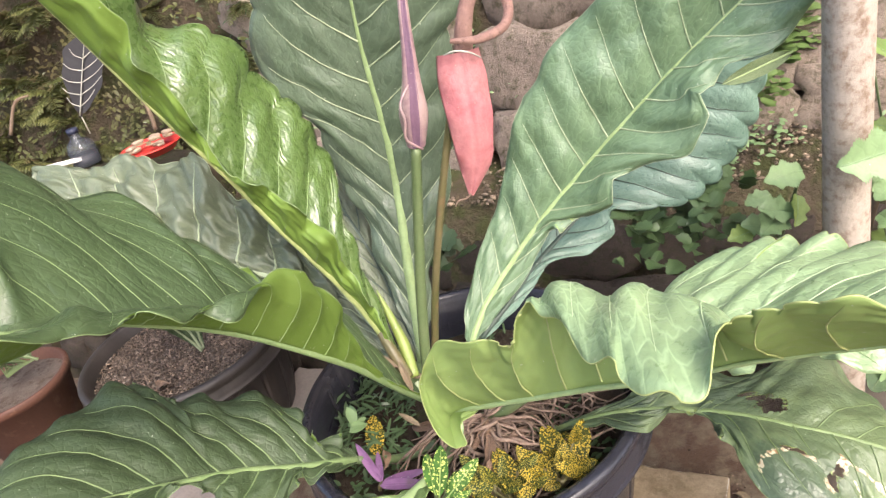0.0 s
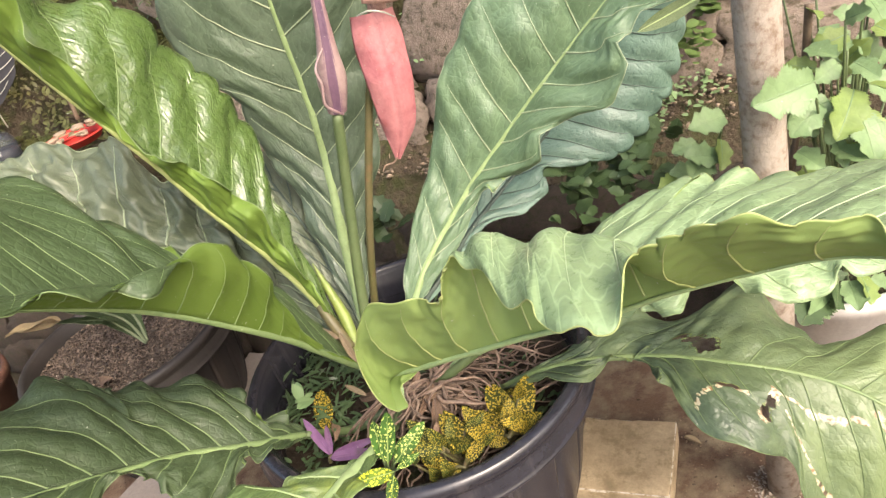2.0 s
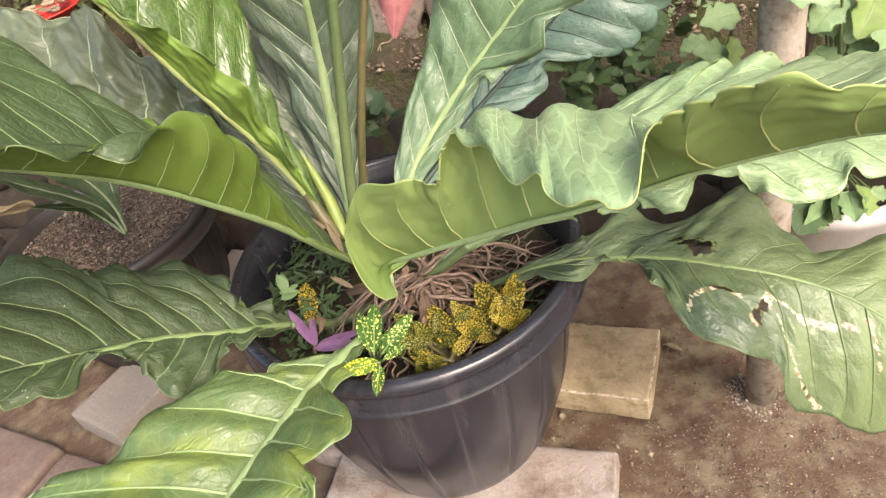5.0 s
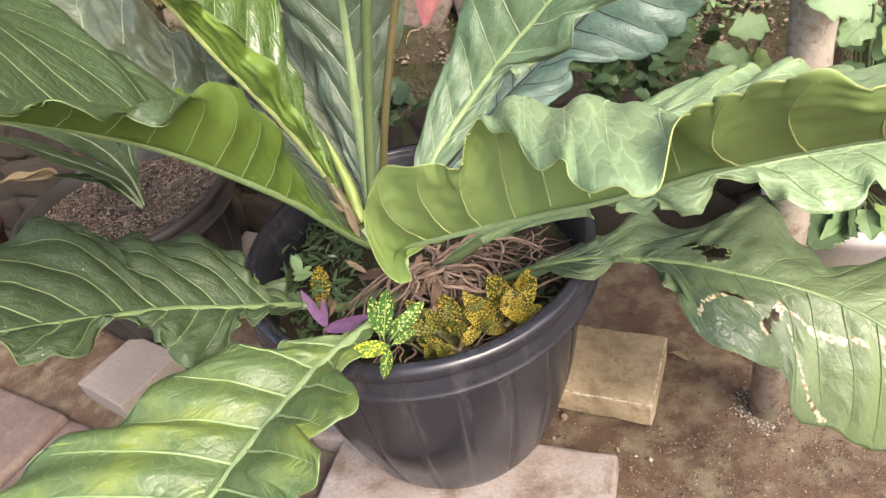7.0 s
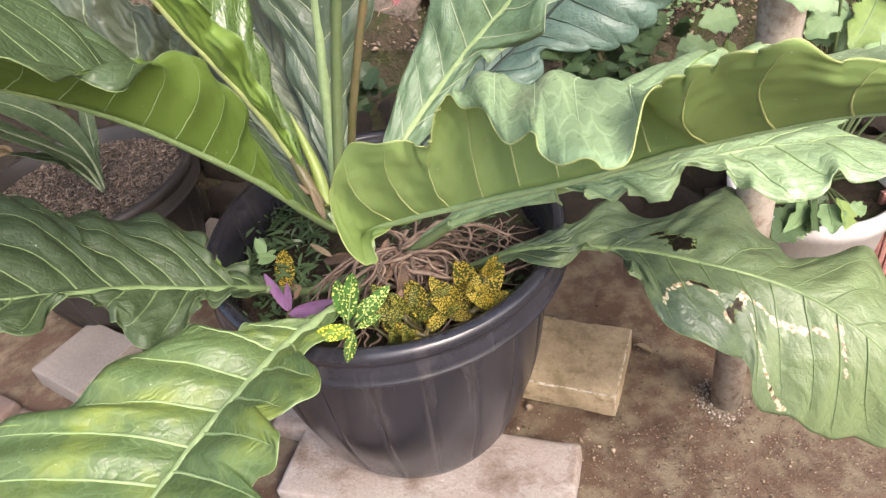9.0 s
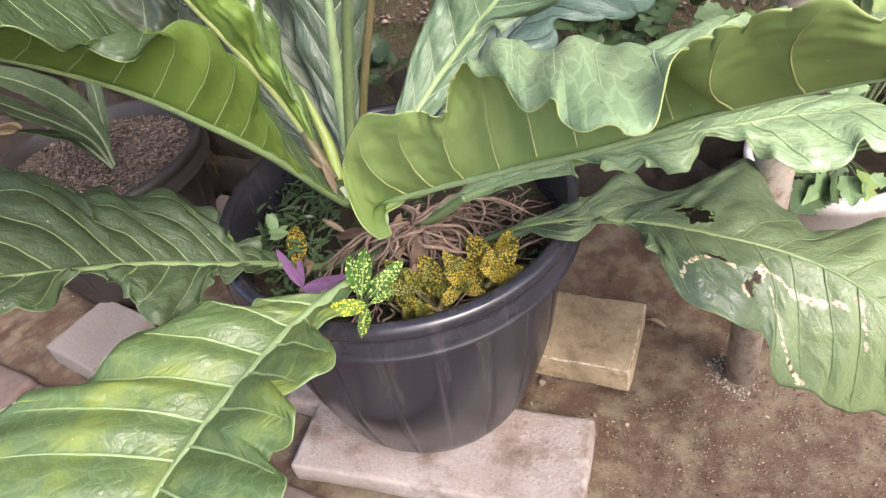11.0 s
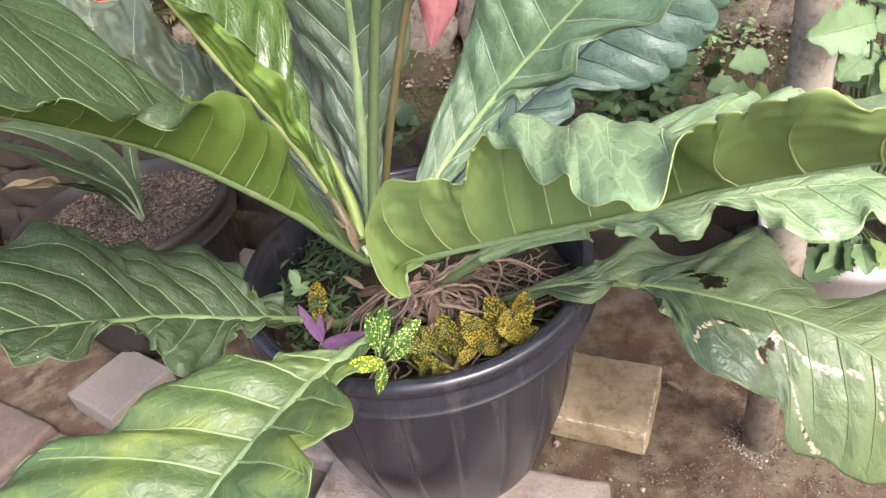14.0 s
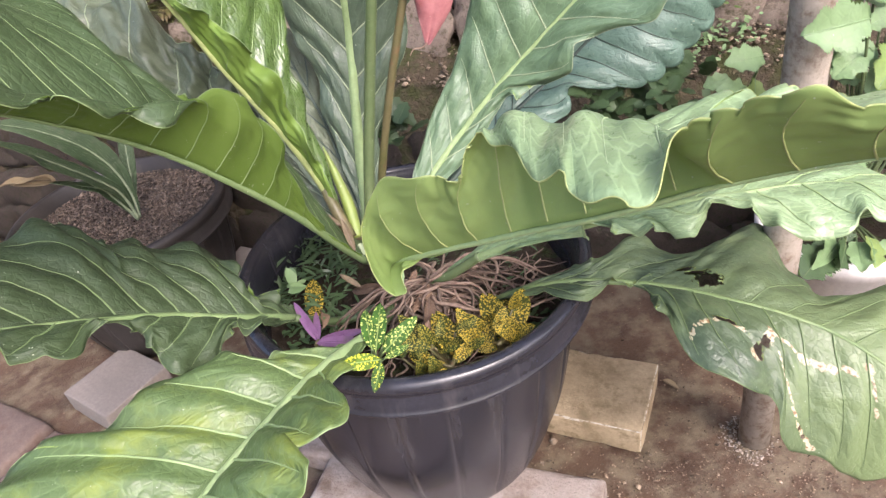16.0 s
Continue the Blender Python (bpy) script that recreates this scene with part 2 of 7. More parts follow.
BRICK = surface("old_brick", (0.2875, 0.2188, 0.1313), (0.495, 0.3915, 0.2494), (0.2, 0.155, 0.085), 14, 110, (0.75, 0.95), 0.6, 0.002, 0.5, 0.68)
GREYBLOCK = surface("grey_block", (0.228, 0.1953, 0.1696), (0.2755, 0.2399, 0.2088), (0.22, 0.18, 0.15), 6, 120, (0.75, 0.95), 0.4, 0.0015, 0.6, 0.8)
PAVER = surface("pink_paver", (0.1275, 0.09152, 0.07744), (0.23, 0.1748, 0.1456), (0.13, 0.085, 0.065), 8, 90, (0.7, 0.95), 0.5, 0.002, 0.52, 0.68, 0.4, 0.1)
BLACKPLASTIC = surface("black_plastic", (0.01615, 0.01683, 0.023), (0.02565, 0.02652, 0.03565), (0.06, 0.057, 0.06), 12, 160, (0.2, 0.27), 0.05, 0.001, 0.52, 0.8, 0.6, 0.0, False, True)
DUSTYPLASTIC = surface("dusty_black_plastic", (0.026, 0.023, 0.021), (0.042, 0.036, 0.032), (0.07, 0.057, 0.046), 12, 160, (0.4, 0.6), 0.1, 0.001, 0.56, 0.78, 0.4, 0.0, False, True)
TERRACOTTA = surface("terracotta", (0.072, 0.0285, 0.0172), (0.095, 0.044, 0.028), (0.14, 0.08, 0.05), 8, 120, (0.6, 0.85), 0.3, 0.001)
SOIL = surface("sandy_soil", (0.128, 0.1, 0.08), (0.192, 0.16, 0.132), (0.07, 0.05, 0.035), 16, 140, (0.85, 1.0), 0.9, 0.006, 0.5, 0.65, 0.2)
DARKSOIL = surface("dark_soil", (0.035, 0.026, 0.018), (0.07, 0.05, 0.034), (0.04, 0.055, 0.018), 14, 120, (0.85, 1.0), 0.9, 0.008, 0.5, 0.65, 0.2)
PALE_GRIT = surface("pale_grit", (0.36, 0.31, 0.26), (0.26, 0.215, 0.17), (0.5, 0.46, 0.41), 30, 160, (0.8, 1.0), 0.4, 0.002, 0.6, 0.7, 0.3, 0.5, True)
GRIT = surface("grit", (0.25, 0.195, 0.14), (0.16, 0.12, 0.085), (0.36, 0.32, 0.28), 30, 160, (0.8, 1.0), 0.4, 0.002, 0.6, 0.7, 0.3, 0.75, True)
SOIL_GRIT = surface("soil_grit", (0.136, 0.104, 0.08), (0.121, 0.0902, 0.066), (0.42, 0.38, 0.33), 30, 160, (0.8, 1.0), 0.4, 0.002, 0.62, 0.72, 0.3, 0.7, True)
PIPE = surface("stained_pipe", (0.32, 0.275, 0.225), (0.38, 0.33, 0.275), (0.17, 0.12, 0.085), 26, 150, (0.55, 0.85), 0.45, 0.0015, 0.48, 0.66)
WHITEPOT = surface("white_glaze", (0.8, 0.79, 0.77), (0.72, 0.7, 0.67), (0.42, 0.34, 0.28), 7, 120, (0.3, 0.5), 0.1, 0.001, 0.68, 0.85)
REDPLASTIC = surface("red_plastic", (0.5, 0.03, 0.022), (0.6, 0.06, 0.045), (0.3, 0.05, 0.04), 20, 160, (0.35, 0.55), 0.1, 0.001)
REDWOOD = surface("red_brown_wood", (0.22, 0.09, 0.07), (0.3, 0.15, 0.12), (0.12, 0.06, 0.05), 30, 160, (0.6, 0.8), 0.4, 0.002, 0.5, 0.7, 0.4, 0.2)
ROOT = surface("dry_root", (0.1619, 0.1125, 0.08393), (0.2591, 0.1935, 0.1458), (0.1, 0.055, 0.04), 40, 200, (0.7, 0.9), 0.4, 0.001, 0.5, 0.7, 0.3, 0.45)
DRY = surface("dry_leaf", (0.155, 0.098, 0.064), (0.25, 0.17, 0.115), (0.1, 0.055, 0.035), 30, 200, (0.6, 0.9), 0.5, 0.001, 0.5, 0.7, 0.3, 0.3)
STRAW = surface("straw", (0.2268, 0.1782, 0.1026), (0.2808, 0.2322, 0.1512), (0.28, 0.19, 0.1), 30, 200, (0.6, 0.9), 0.5, 0.001, 0.5, 0.7, 0.3)

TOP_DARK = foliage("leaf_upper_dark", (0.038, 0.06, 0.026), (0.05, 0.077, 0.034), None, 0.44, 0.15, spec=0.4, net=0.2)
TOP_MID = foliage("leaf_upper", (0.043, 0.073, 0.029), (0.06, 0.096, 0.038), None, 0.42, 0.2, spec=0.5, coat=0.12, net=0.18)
# Pale green, raised further so upturned blades that catch little sun look bright.
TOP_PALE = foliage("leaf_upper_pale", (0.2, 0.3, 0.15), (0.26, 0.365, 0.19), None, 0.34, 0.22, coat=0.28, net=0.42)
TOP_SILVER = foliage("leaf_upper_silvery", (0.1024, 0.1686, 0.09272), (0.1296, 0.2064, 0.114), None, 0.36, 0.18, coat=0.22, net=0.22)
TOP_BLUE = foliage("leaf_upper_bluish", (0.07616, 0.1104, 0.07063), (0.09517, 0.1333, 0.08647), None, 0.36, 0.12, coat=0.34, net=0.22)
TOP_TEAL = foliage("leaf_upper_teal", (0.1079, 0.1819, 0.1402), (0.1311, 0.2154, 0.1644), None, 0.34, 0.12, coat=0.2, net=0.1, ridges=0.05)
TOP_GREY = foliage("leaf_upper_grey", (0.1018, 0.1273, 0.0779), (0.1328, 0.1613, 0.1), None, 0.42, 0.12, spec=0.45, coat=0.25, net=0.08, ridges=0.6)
TOP_GLOSS = foliage("leaf_upper_glossy", (0.06451, 0.1187, 0.02614), (0.09135, 0.1555, 0.03812), None, 0.28, 0.22, None, 9, 0.55, 0.7, 0.6, coat=0.8, net=0.2, ridges=0.8)
TOP_YELLOW = foliage("leaf_upper_yellowing", (0.07875, 0.1313, 0.0451), (0.105, 0.1628, 0.0574), (0.2, 0.262, 0.055), 0.42, 0.22, None, 8, 0.49, 0.68, worn=True, coat=0.15, net=0.35, ridges=0.55)
TOP_SCARRED = foliage("leaf_upper_scarred", (0.04128, 0.06708, 0.03956), (0.05848, 0.09116, 0.04988), (0.2, 0.27, 0.125), 0.4, 0.2, None, 4, 0.48, 0.66, worn=True, coat=0.1, net=0.25, ageing=(6.0, 11.5, (0.2, 0.27, 0.115)))
UNDER = foliage("leaf_underside", (0.1906, 0.2832, 0.0837), (0.2232, 0.3168, 0.1023), None, 0.6, 0.3, (0.34, 0.44, 0.09), 6, cell=300)
UNDER_WORN = foliage("leaf_underside_torn", (0.19, 0.25, 0.08), (0.23, 0.29, 0.095), None, 0.5, 0.3, (0.2, 0.3, 0.05), 6, worn=True)
UNDER_BRIGHT = foliage("leaf_underside_bright", (0.138, 0.23, 0.0368), (0.1656, 0.2622, 0.04784), None, 0.55, 0.3, (0.2, 0.34, 0.03), 6, cell=300)
UNDER_MID = foliage("leaf_underside_green", (0.08797, 0.1493, 0.02287), (0.1118, 0.1774, 0.03043), None, 0.5, 0.3, (0.16, 0.28, 0.03), 6, cell=300)
VEIN_PALE = foliage("vein_pale", (0.36, 0.47, 0.27), (0.42, 0.53, 0.31), None, 0.4, 0.1, None, 30)
VEIN_SOFT = foliage("vein_soft", (0.14, 0.21, 0.085), (0.18, 0.25, 0.105), None, 0.45, 0.1, None, 30)
VEIN_OLIVE = foliage("vein_olive", (0.27, 0.32, 0.11), (0.32, 0.37, 0.14), None, 0.5, 0.1, None, 30)
VEIN = foliage("vein", (0.22, 0.306, 0.132), (0.264, 0.36, 0.1672), None, 0.45, 0.1, None, 30)
MARGIN = foliage("leaf_margin", (0.27, 0.36, 0.16), (0.34, 0.43, 0.2), None, 0.5, 0.1, None, 30)
VEIN_DIM = foliage("vein_dim", (0.11, 0.165, 0.065), (0.14, 0.2, 0.085), None, 0.45, 0.1, None, 30)
VEIN_DARK = foliage("vein_dark", (0.035, 0.06, 0.045), (0.05, 0.08, 0.06), None, 0.4, 0.1, None, 30)
VEIN_GREY = foliage("vein_grey", (0.25, 0.31, 0.19), (0.31, 0.37, 0.24), None, 0.4, 0.1, None, 30)
STEM = foliage("stem_green", (0.07902, 0.1179, 0.0458), (0.1052, 0.1427, 0.06246), None, 0.4, 0.05, None, 20)
STEM_BROWN = foliage("stem_brown", (0.0806, 0.0806, 0.0279), (0.1116, 0.093, 0.0434), (0.16, 0.1, 0.05), 0.4, 0.05, None, 20)
SHOOT = foliage("young_shoot", (0.22, 0.27, 0.06), (0.18, 0.245, 0.06), None, 0.4, 0.1, None, 20)
SHEATH = surface("dry_sheath", (0.13, 0.1, 0.055), (0.22, 0.18, 0.11), (0.2, 0.11, 0.06), 40, 160, (0.6, 0.85), 0.4, 0.001)
CORAL = foliage("coral_spathe", (0.33, 0.1, 0.115), (0.45, 0.2, 0.2), (0.36, 0.12, 0.12), 0.36, 0.2, None, 22)
MAUVE = foliage("mauve_spathe", (0.253, 0.154, 0.1625), (0.345, 0.252, 0.2375), (0.15, 0.08, 0.11), 0.36, 0.12, None, 14, 0.45, 0.62)
MAUVE_IN = foliage("spathe_inside", (0.1, 0.055, 0.09), (0.15, 0.085, 0.125), None, 0.4, 0.1, None, 14)
SPADIX = surface("brown_spadix", (0.2, 0.11, 0.09), (0.28, 0.17, 0.14), (0.12, 0.07, 0.06), 60, 260, (0.6, 0.85), 0.7, 0.002)
PURPLE = foliage("purple_leaf", (0.15, 0.07, 0.155), (0.21, 0.11, 0.215), (0.13, 0.09, 0.11), 0.42, 0.15, None, 25, unit=0.06)
SPOT_GREEN = spotted("croton_green", (0.051, 0.1333, 0.02), (0.527, 0.585, 0.16), 15, 0.4)
SPOT_GOLD = spotted("croton_gold", (0.05, 0.062, 0.01), (0.425, 0.3071, 0.04), 24, 0.5)
SPOT_OLIVE = spotted("croton_olive", (0.04, 0.06, 0.012), (0.36, 0.3, 0.05), 22, 0.42)
SPOT_BRIGHT = spotted("croton_yellow", (0.096, 0.17, 0.016), (0.629, 0.616, 0.04), 15, 0.4)
SPOT_DEEP = spotted("croton_deep_green", (0.04, 0.1, 0.015), (0.6, 0.58, 0.08), 15, 0.38)
WEED = foliage("weed_leaf", (0.048, 0.088, 0.034), (0.072, 0.122, 0.048), None, 0.45, 0.25, None, 30, unit=0.06)
LIGHTLEAF = foliage("pale_lobed_leaf", (0.1609, 0.2593, 0.1104), (0.2126, 0.3225, 0.1518), None, 0.42, 0.3, None, 20, unit=0.06)
LIMELEAF = foliage("lime_lobed_leaf", (0.176, 0.264, 0.0715), (0.231, 0.319, 0.099), None, 0.42, 0.3, None, 20, unit=0.06)
FERN = foliage("fern_leaf", (0.0576, 0.072, 0.0192), (0.1152, 0.12, 0.0336), (0.11, 0.08, 0.035), 0.5, 0.25, None, 12, unit=0.06)
MAIDEN = foliage("maidenhair_leaf", (0.1, 0.165, 0.045), (0.14, 0.215, 0.065), None, 0.45, 0.3, None, 20, unit=0.06)
STRAP = foliage("strap_leaf", (0.06, 0.105, 0.045), (0.085, 0.14, 0.06), (0.12, 0.15, 0.09), 0.4, 0.2, None, 20, unit=0.06)
TOP_STRAP = foliage("pleated_leaf", (0.05, 0.085, 0.04), (0.075, 0.12, 0.055), (0.1, 0.13, 0.075), 0.42, 0.15, None, 20, net=0.1)
VEIN_STRAP = foliage("pleat_vein", (0.1, 0.14, 0.075), (0.13, 0.17, 0.095), None, 0.45, 0.1, None, 30)
INKLEAF = foliage("ink_leaf", (0.02, 0.02, 0.023), (0.032, 0.032, 0.036), None, 0.4, 0.05, None, 20, unit=0.06)
WHITEVEIN = foliage("white_vein", (0.33, 0.33, 0.28), (0.42, 0.42, 0.36), None, 0.5, 0.0, None, 20)
BARK = surface("twig_bark", (0.13, 0.09, 0.06), (0.2, 0.15, 0.1), None, 30, 160, (0.7, 0.95), 0.4, 0.001)


def clear_plastic():
    m, nodes, links, bsdf = material("bottle_plastic")
    bsdf.inputs["Base Color"].default_value = (0.07, 0.08, 0.1, 1)
    bsdf.inputs["Roughness"].default_value = 0.08
    clear = nodes.new("ShaderNodeBsdfTransparent")
    ms = nodes.new("ShaderNodeMixShader")
    ms.inputs[0].default_value = 0.4
    links.new(clear.outputs[0], ms.inputs[1])
    links.new(bsdf.outputs[0], ms.inputs[2])
    links.new(ms.outputs[0], nodes["Material Output"].inputs[0])
    return m


BOTTLE = clear_plastic()
BLUECAP = surface("blue_cap", (0.015, 0.02, 0.04), (0.025, 0.03, 0.06), None, 20, 160, (0.4, 0.6), 0.1, 0.001)


# ---- shape helpers ----
def mesh_ob(name, verts, faces, mats, parent=None, index=None, label="", smooth=True):
    me = bpy.data.meshes.new(name)
    me.from_pydata([tuple(map(float, v)) for v in verts], [], [tuple(map(int, f)) for f in faces])
    for m in mats if isinstance(mats, (list, tuple)) else [mats]:
        me.materials.append(m)
    if index is not None:
        me.polygons.foreach_set("material_index", [int(i) for i in index])
    if smooth:
        me.polygons.foreach_set("use_smooth", [True] * len(me.polygons))
    me.update()
    ob = new(name, me)
    if parent:
        ob.parent = parent
    if label:
        tagged(ob, label)
    return ob


def shared(name, data, parent, m, label=""):
    ob = new(name, data)
    ob.matrix_world = m
    if parent:
        ob.parent = parent
        ob.matrix_parent_inverse = Matrix.Identity(4)
        ob.matrix_basis = m
    if label:
        tagged(ob, label)
    return ob


def thing(name, at, label, category, group=""):
    return tagged(shared(name, None, None, pose(*at)), label, category, group)


def spline(rows, u):
    """Points on a smooth curve through evenly spaced rows, u from 0 to 1."""
    a = np.asarray(rows, float)
    n = len(a) - 1
    x = np.clip(np.asarray(u, float), 0, 1) * n
    i = np.minimum(np.floor(x).astype(int), n - 1)
    f = (x - i)[..., None]
    p1, p2 = a[i], a[i + 1]
    p0 = np.where((i == 0)[..., None], 2 * p1 - p2, a[np.maximum(i - 1, 0)])
    p3 = np.where((i == n - 1)[..., None], 2 * p2 - p1, a[np.minimum(i + 2, n)])
    return 0.5 * (2 * p1 + (p2 - p0) * f + (2 * p0 - 5 * p1 + 4 * p2 - p3) * f**2 + (3 * p1 - p0 - 3 * p2 + p3) * f**3)


def unit(a):
    return a / np.maximum(np.linalg.norm(a, axis=-1, keepdims=True), 1e-9)


def tube(points, radii, sides=8, cap=True):
    """Vertices and faces of a round bar along points, its radius interpolated along the way."""
    p = np.asarray(points, float)
    n = len(p)
    r = np.interp(np.linspace(0, 1, n), np.linspace(0, 1, len(radii)), radii) if len(radii) != n else np.asarray(radii, float)
    t = unit(np.gradient(p, axis=0))
    ref = np.array((0.0, 0.0, 1.0)) if abs(t[:, 2]).mean() < 0.8 else np.array((0.0, 1.0, 0.0))
    a = unit(np.cross(t, ref))
    b = np.cross(a, t)
    ang = np.linspace(0, 2 * np.pi, sides, endpoint=False)
    ring = p[:, None] + r[:, None, None] * (np.cos(ang)[None, :, None] * a[:, None] + np.sin(ang)[None, :, None] * b[:, None])
    verts = ring.reshape(-1, 3)
    faces = [(i * sides + k, i * sides + (k + 1) % sides, (i + 1) * sides + (k + 1) % sides, (i + 1) * sides + k) for i in range(n - 1) for k in range(sides)]
    if cap:
        faces += [tuple(range(sides))[::-1], tuple((n - 1) * sides + k for k in range(sides))]
    return verts, faces


def curve_points(rows, n):
    return spline(rows, np.linspace(0, 1, n))


def lathe(profile, n=72, ripple=None):
    """A turned shape from (radius, height) pairs; ripple(angle, height) adds to the radius."""
    verts, faces = [], []
    for r, z in profile:
        for k in range(n):
            a = 2 * math.pi * k / n
            q = r + (ripple(a, z) if ripple else 0)
            verts.append((q * math.cos(a), q * math.sin(a), z))
    for i in range(len(profile) - 1):
        for k in range(n):
            faces.append((i * n + k, i * n + (k + 1) % n, (i + 1) * n + (k + 1) % n, (i + 1) * n + k))
    return verts, faces


def worn_box(size, bevel=0.008, rough=0.0025, seed=0, cuts=9):
    """A worn block: bevelled, with uneven faces and chipped edges. Its base lies at z = 0."""
    bm = bmesh.new()
    bmesh.ops.create_cube(bm, size=1.0)
    bmesh.ops.scale(bm, vec=size, verts=bm.verts)
    bmesh.ops.translate(bm, vec=(0, 0, size[2] / 2), verts=bm.verts)
    bmesh.ops.bevel(bm, geom=list(bm.edges), offset=bevel, segments=3, affect="EDGES", profile=0.6)
    bmesh.ops.subdivide_edges(bm, edges=[e for e in bm.edges if e.calc_length() > max(size) * 0.3], cuts=cuts, use_grid_fill=True)
    off = Vector((seed * 3.7, seed * 1.3, seed * 2.1))
    for v in bm.verts:
        n = noise.noise(v.co * 22 + off) * rough + noise.noise(v.co * 70 + off) * rough * 0.5
        out = Vector((v.co.x / size[0], v.co.y / size[1], v.co.z / size[2] - 0.5))
        edge = sorted(abs(c) for c in out)[1]
        chip = max(0.0, noise.noise(v.co * 30 + off * 2) - 0.25) * 0.012 if edge > 0.42 else 0.0
        v.co += v.normal * (n - chip)
    me = bpy.data.meshes.new("block")
    bm.to_mesh(me)
    bm.free()
    me.polygons.foreach_set("use_smooth", [True] * len(me.polygons))
    return me


def rock_mesh(seed, squash=(1, 0.6, 0.7), rough=0.22, sub=3):
    bm = bmesh.new()
    bmesh.ops.create_icosphere(bm, subdivisions=sub, radius=0.5)
    off = Vector((seed * 5.1, seed * 2.3, seed * 7.7))
    for v in bm.verts:
        d = v.co.normalized()
        box = max(abs(d.x), abs(d.y), abs(d.z))
        v.co = d * (0.5 * (1 / box) ** 0.93 * 0.8 + rough * 0.5 * noise.noise(d * 1.6 + off) + rough * 0.16 * noise.noise(d * 6 + off))
        v.co = Vector((v.co.x * squash[0], v.co.y * squash[1], v.co.z * squash[2]))
    me = bpy.data.meshes.new("rock")
    bm.to_mesh(me)
    bm.free()
    me.polygons.foreach_set("use_smooth", [True] * len(me.polygons))
    return me


def aim(base, tip, up=(0, 0, 1), width=1.0):
    """The pose of a leaf of unit length that grows along +y with its face to +z, from base to tip."""
    b, t = Vector(base), Vector(tip)
    y = (t - b).normalized()
    x = y.cross(Vector(up)).normalized()
    z = x.cross(y)
    s = (t - b).length
    m = Matrix((x, y, z)).transposed().to_4x4()
    return Matrix.Translation(b) @ m @ Matrix.Diagonal((s * width, s, s, 1))


def small_leaf(name, mats, width=0.4, arch=0.0, lobes=0, lobe_depth=0.2, fold=0.25, droop=0.25, peak=0.45, nu=16, nv=4, teeth=0.0, stalk=0.0, wavy=0.0, seed=0):
    """Mesh data of one small leaf, of unit length along +y: blade of two halves with thickness, a raised midrib and an optional stalk."""
    rnd = random.Random(seed)
    verts, faces = [], []
    for side in (0, 1):
        for i in range(nu + 1):
            u = i / nu
            y = stalk + (1 - stalk) * u
            w = width * 0.5 * (max(u, 1e-6) ** (peak * 1.4)) * ((1 - u) ** 0.75) * 2.1
            if lobes:
                w *= 1 - lobe_depth * (0.5 - 0.5 * math.cos(2 * math.pi * lobes * u))
            for j in range(-nv, nv + 1):
                v = j / nv
                x = w * v * (1 + teeth * (1 if i % 2 else -1) if abs(j) == nv else 1)
                sweep = 0.12 * abs(v) * (1 if lobes else 0) * math.sin(math.pi * u)
                z = fold * abs(x) - droop * u * u + arch * 4 * u * (1 - u) + wavy * math.sin(9 * u + seed + (2 if v > 0 else 0)) * abs(v) ** 2 - side * 0.008
                verts.append((x, y + sweep, z))
    m = 2 * nv + 1
    count = (nu + 1) * m
    for i in range(nu):
        for j in range(2 * nv):
            a = i * m + j
            faces.append((a, a + 1, a + m + 1, a + m))
            faces.append((count + a, count + a + m, count + a + m + 1, count + a + 1))
    n0 = len(faces)
    rib = [(0, -0.02, 0.0)] + [(0, stalk + (1 - stalk) * k / 8, -droop * (k / 8) ** 2 + arch * 4 * (k / 8) * (1 - k / 8) + 0.002) for k in range(9)]
    tv, tf = tube(rib, [0.018, 0.014, 0.004], 5)
    base = len(verts)
    verts += [tuple(q) for q in tv]
    faces += [tuple(base + k for k in f) for f in tf]
    me = bpy.data.meshes.new(name)
    me.from_pydata(verts, [], faces)
    for q in mats:
        me.materials.append(q)
    me.polygons.foreach_set("material_index", [0] * n0 + [len(mats) - 1] * (len(faces) - n0))
    me.polygons.foreach_set("use_smooth", [True] * len(faces))
    me.update()
    return me


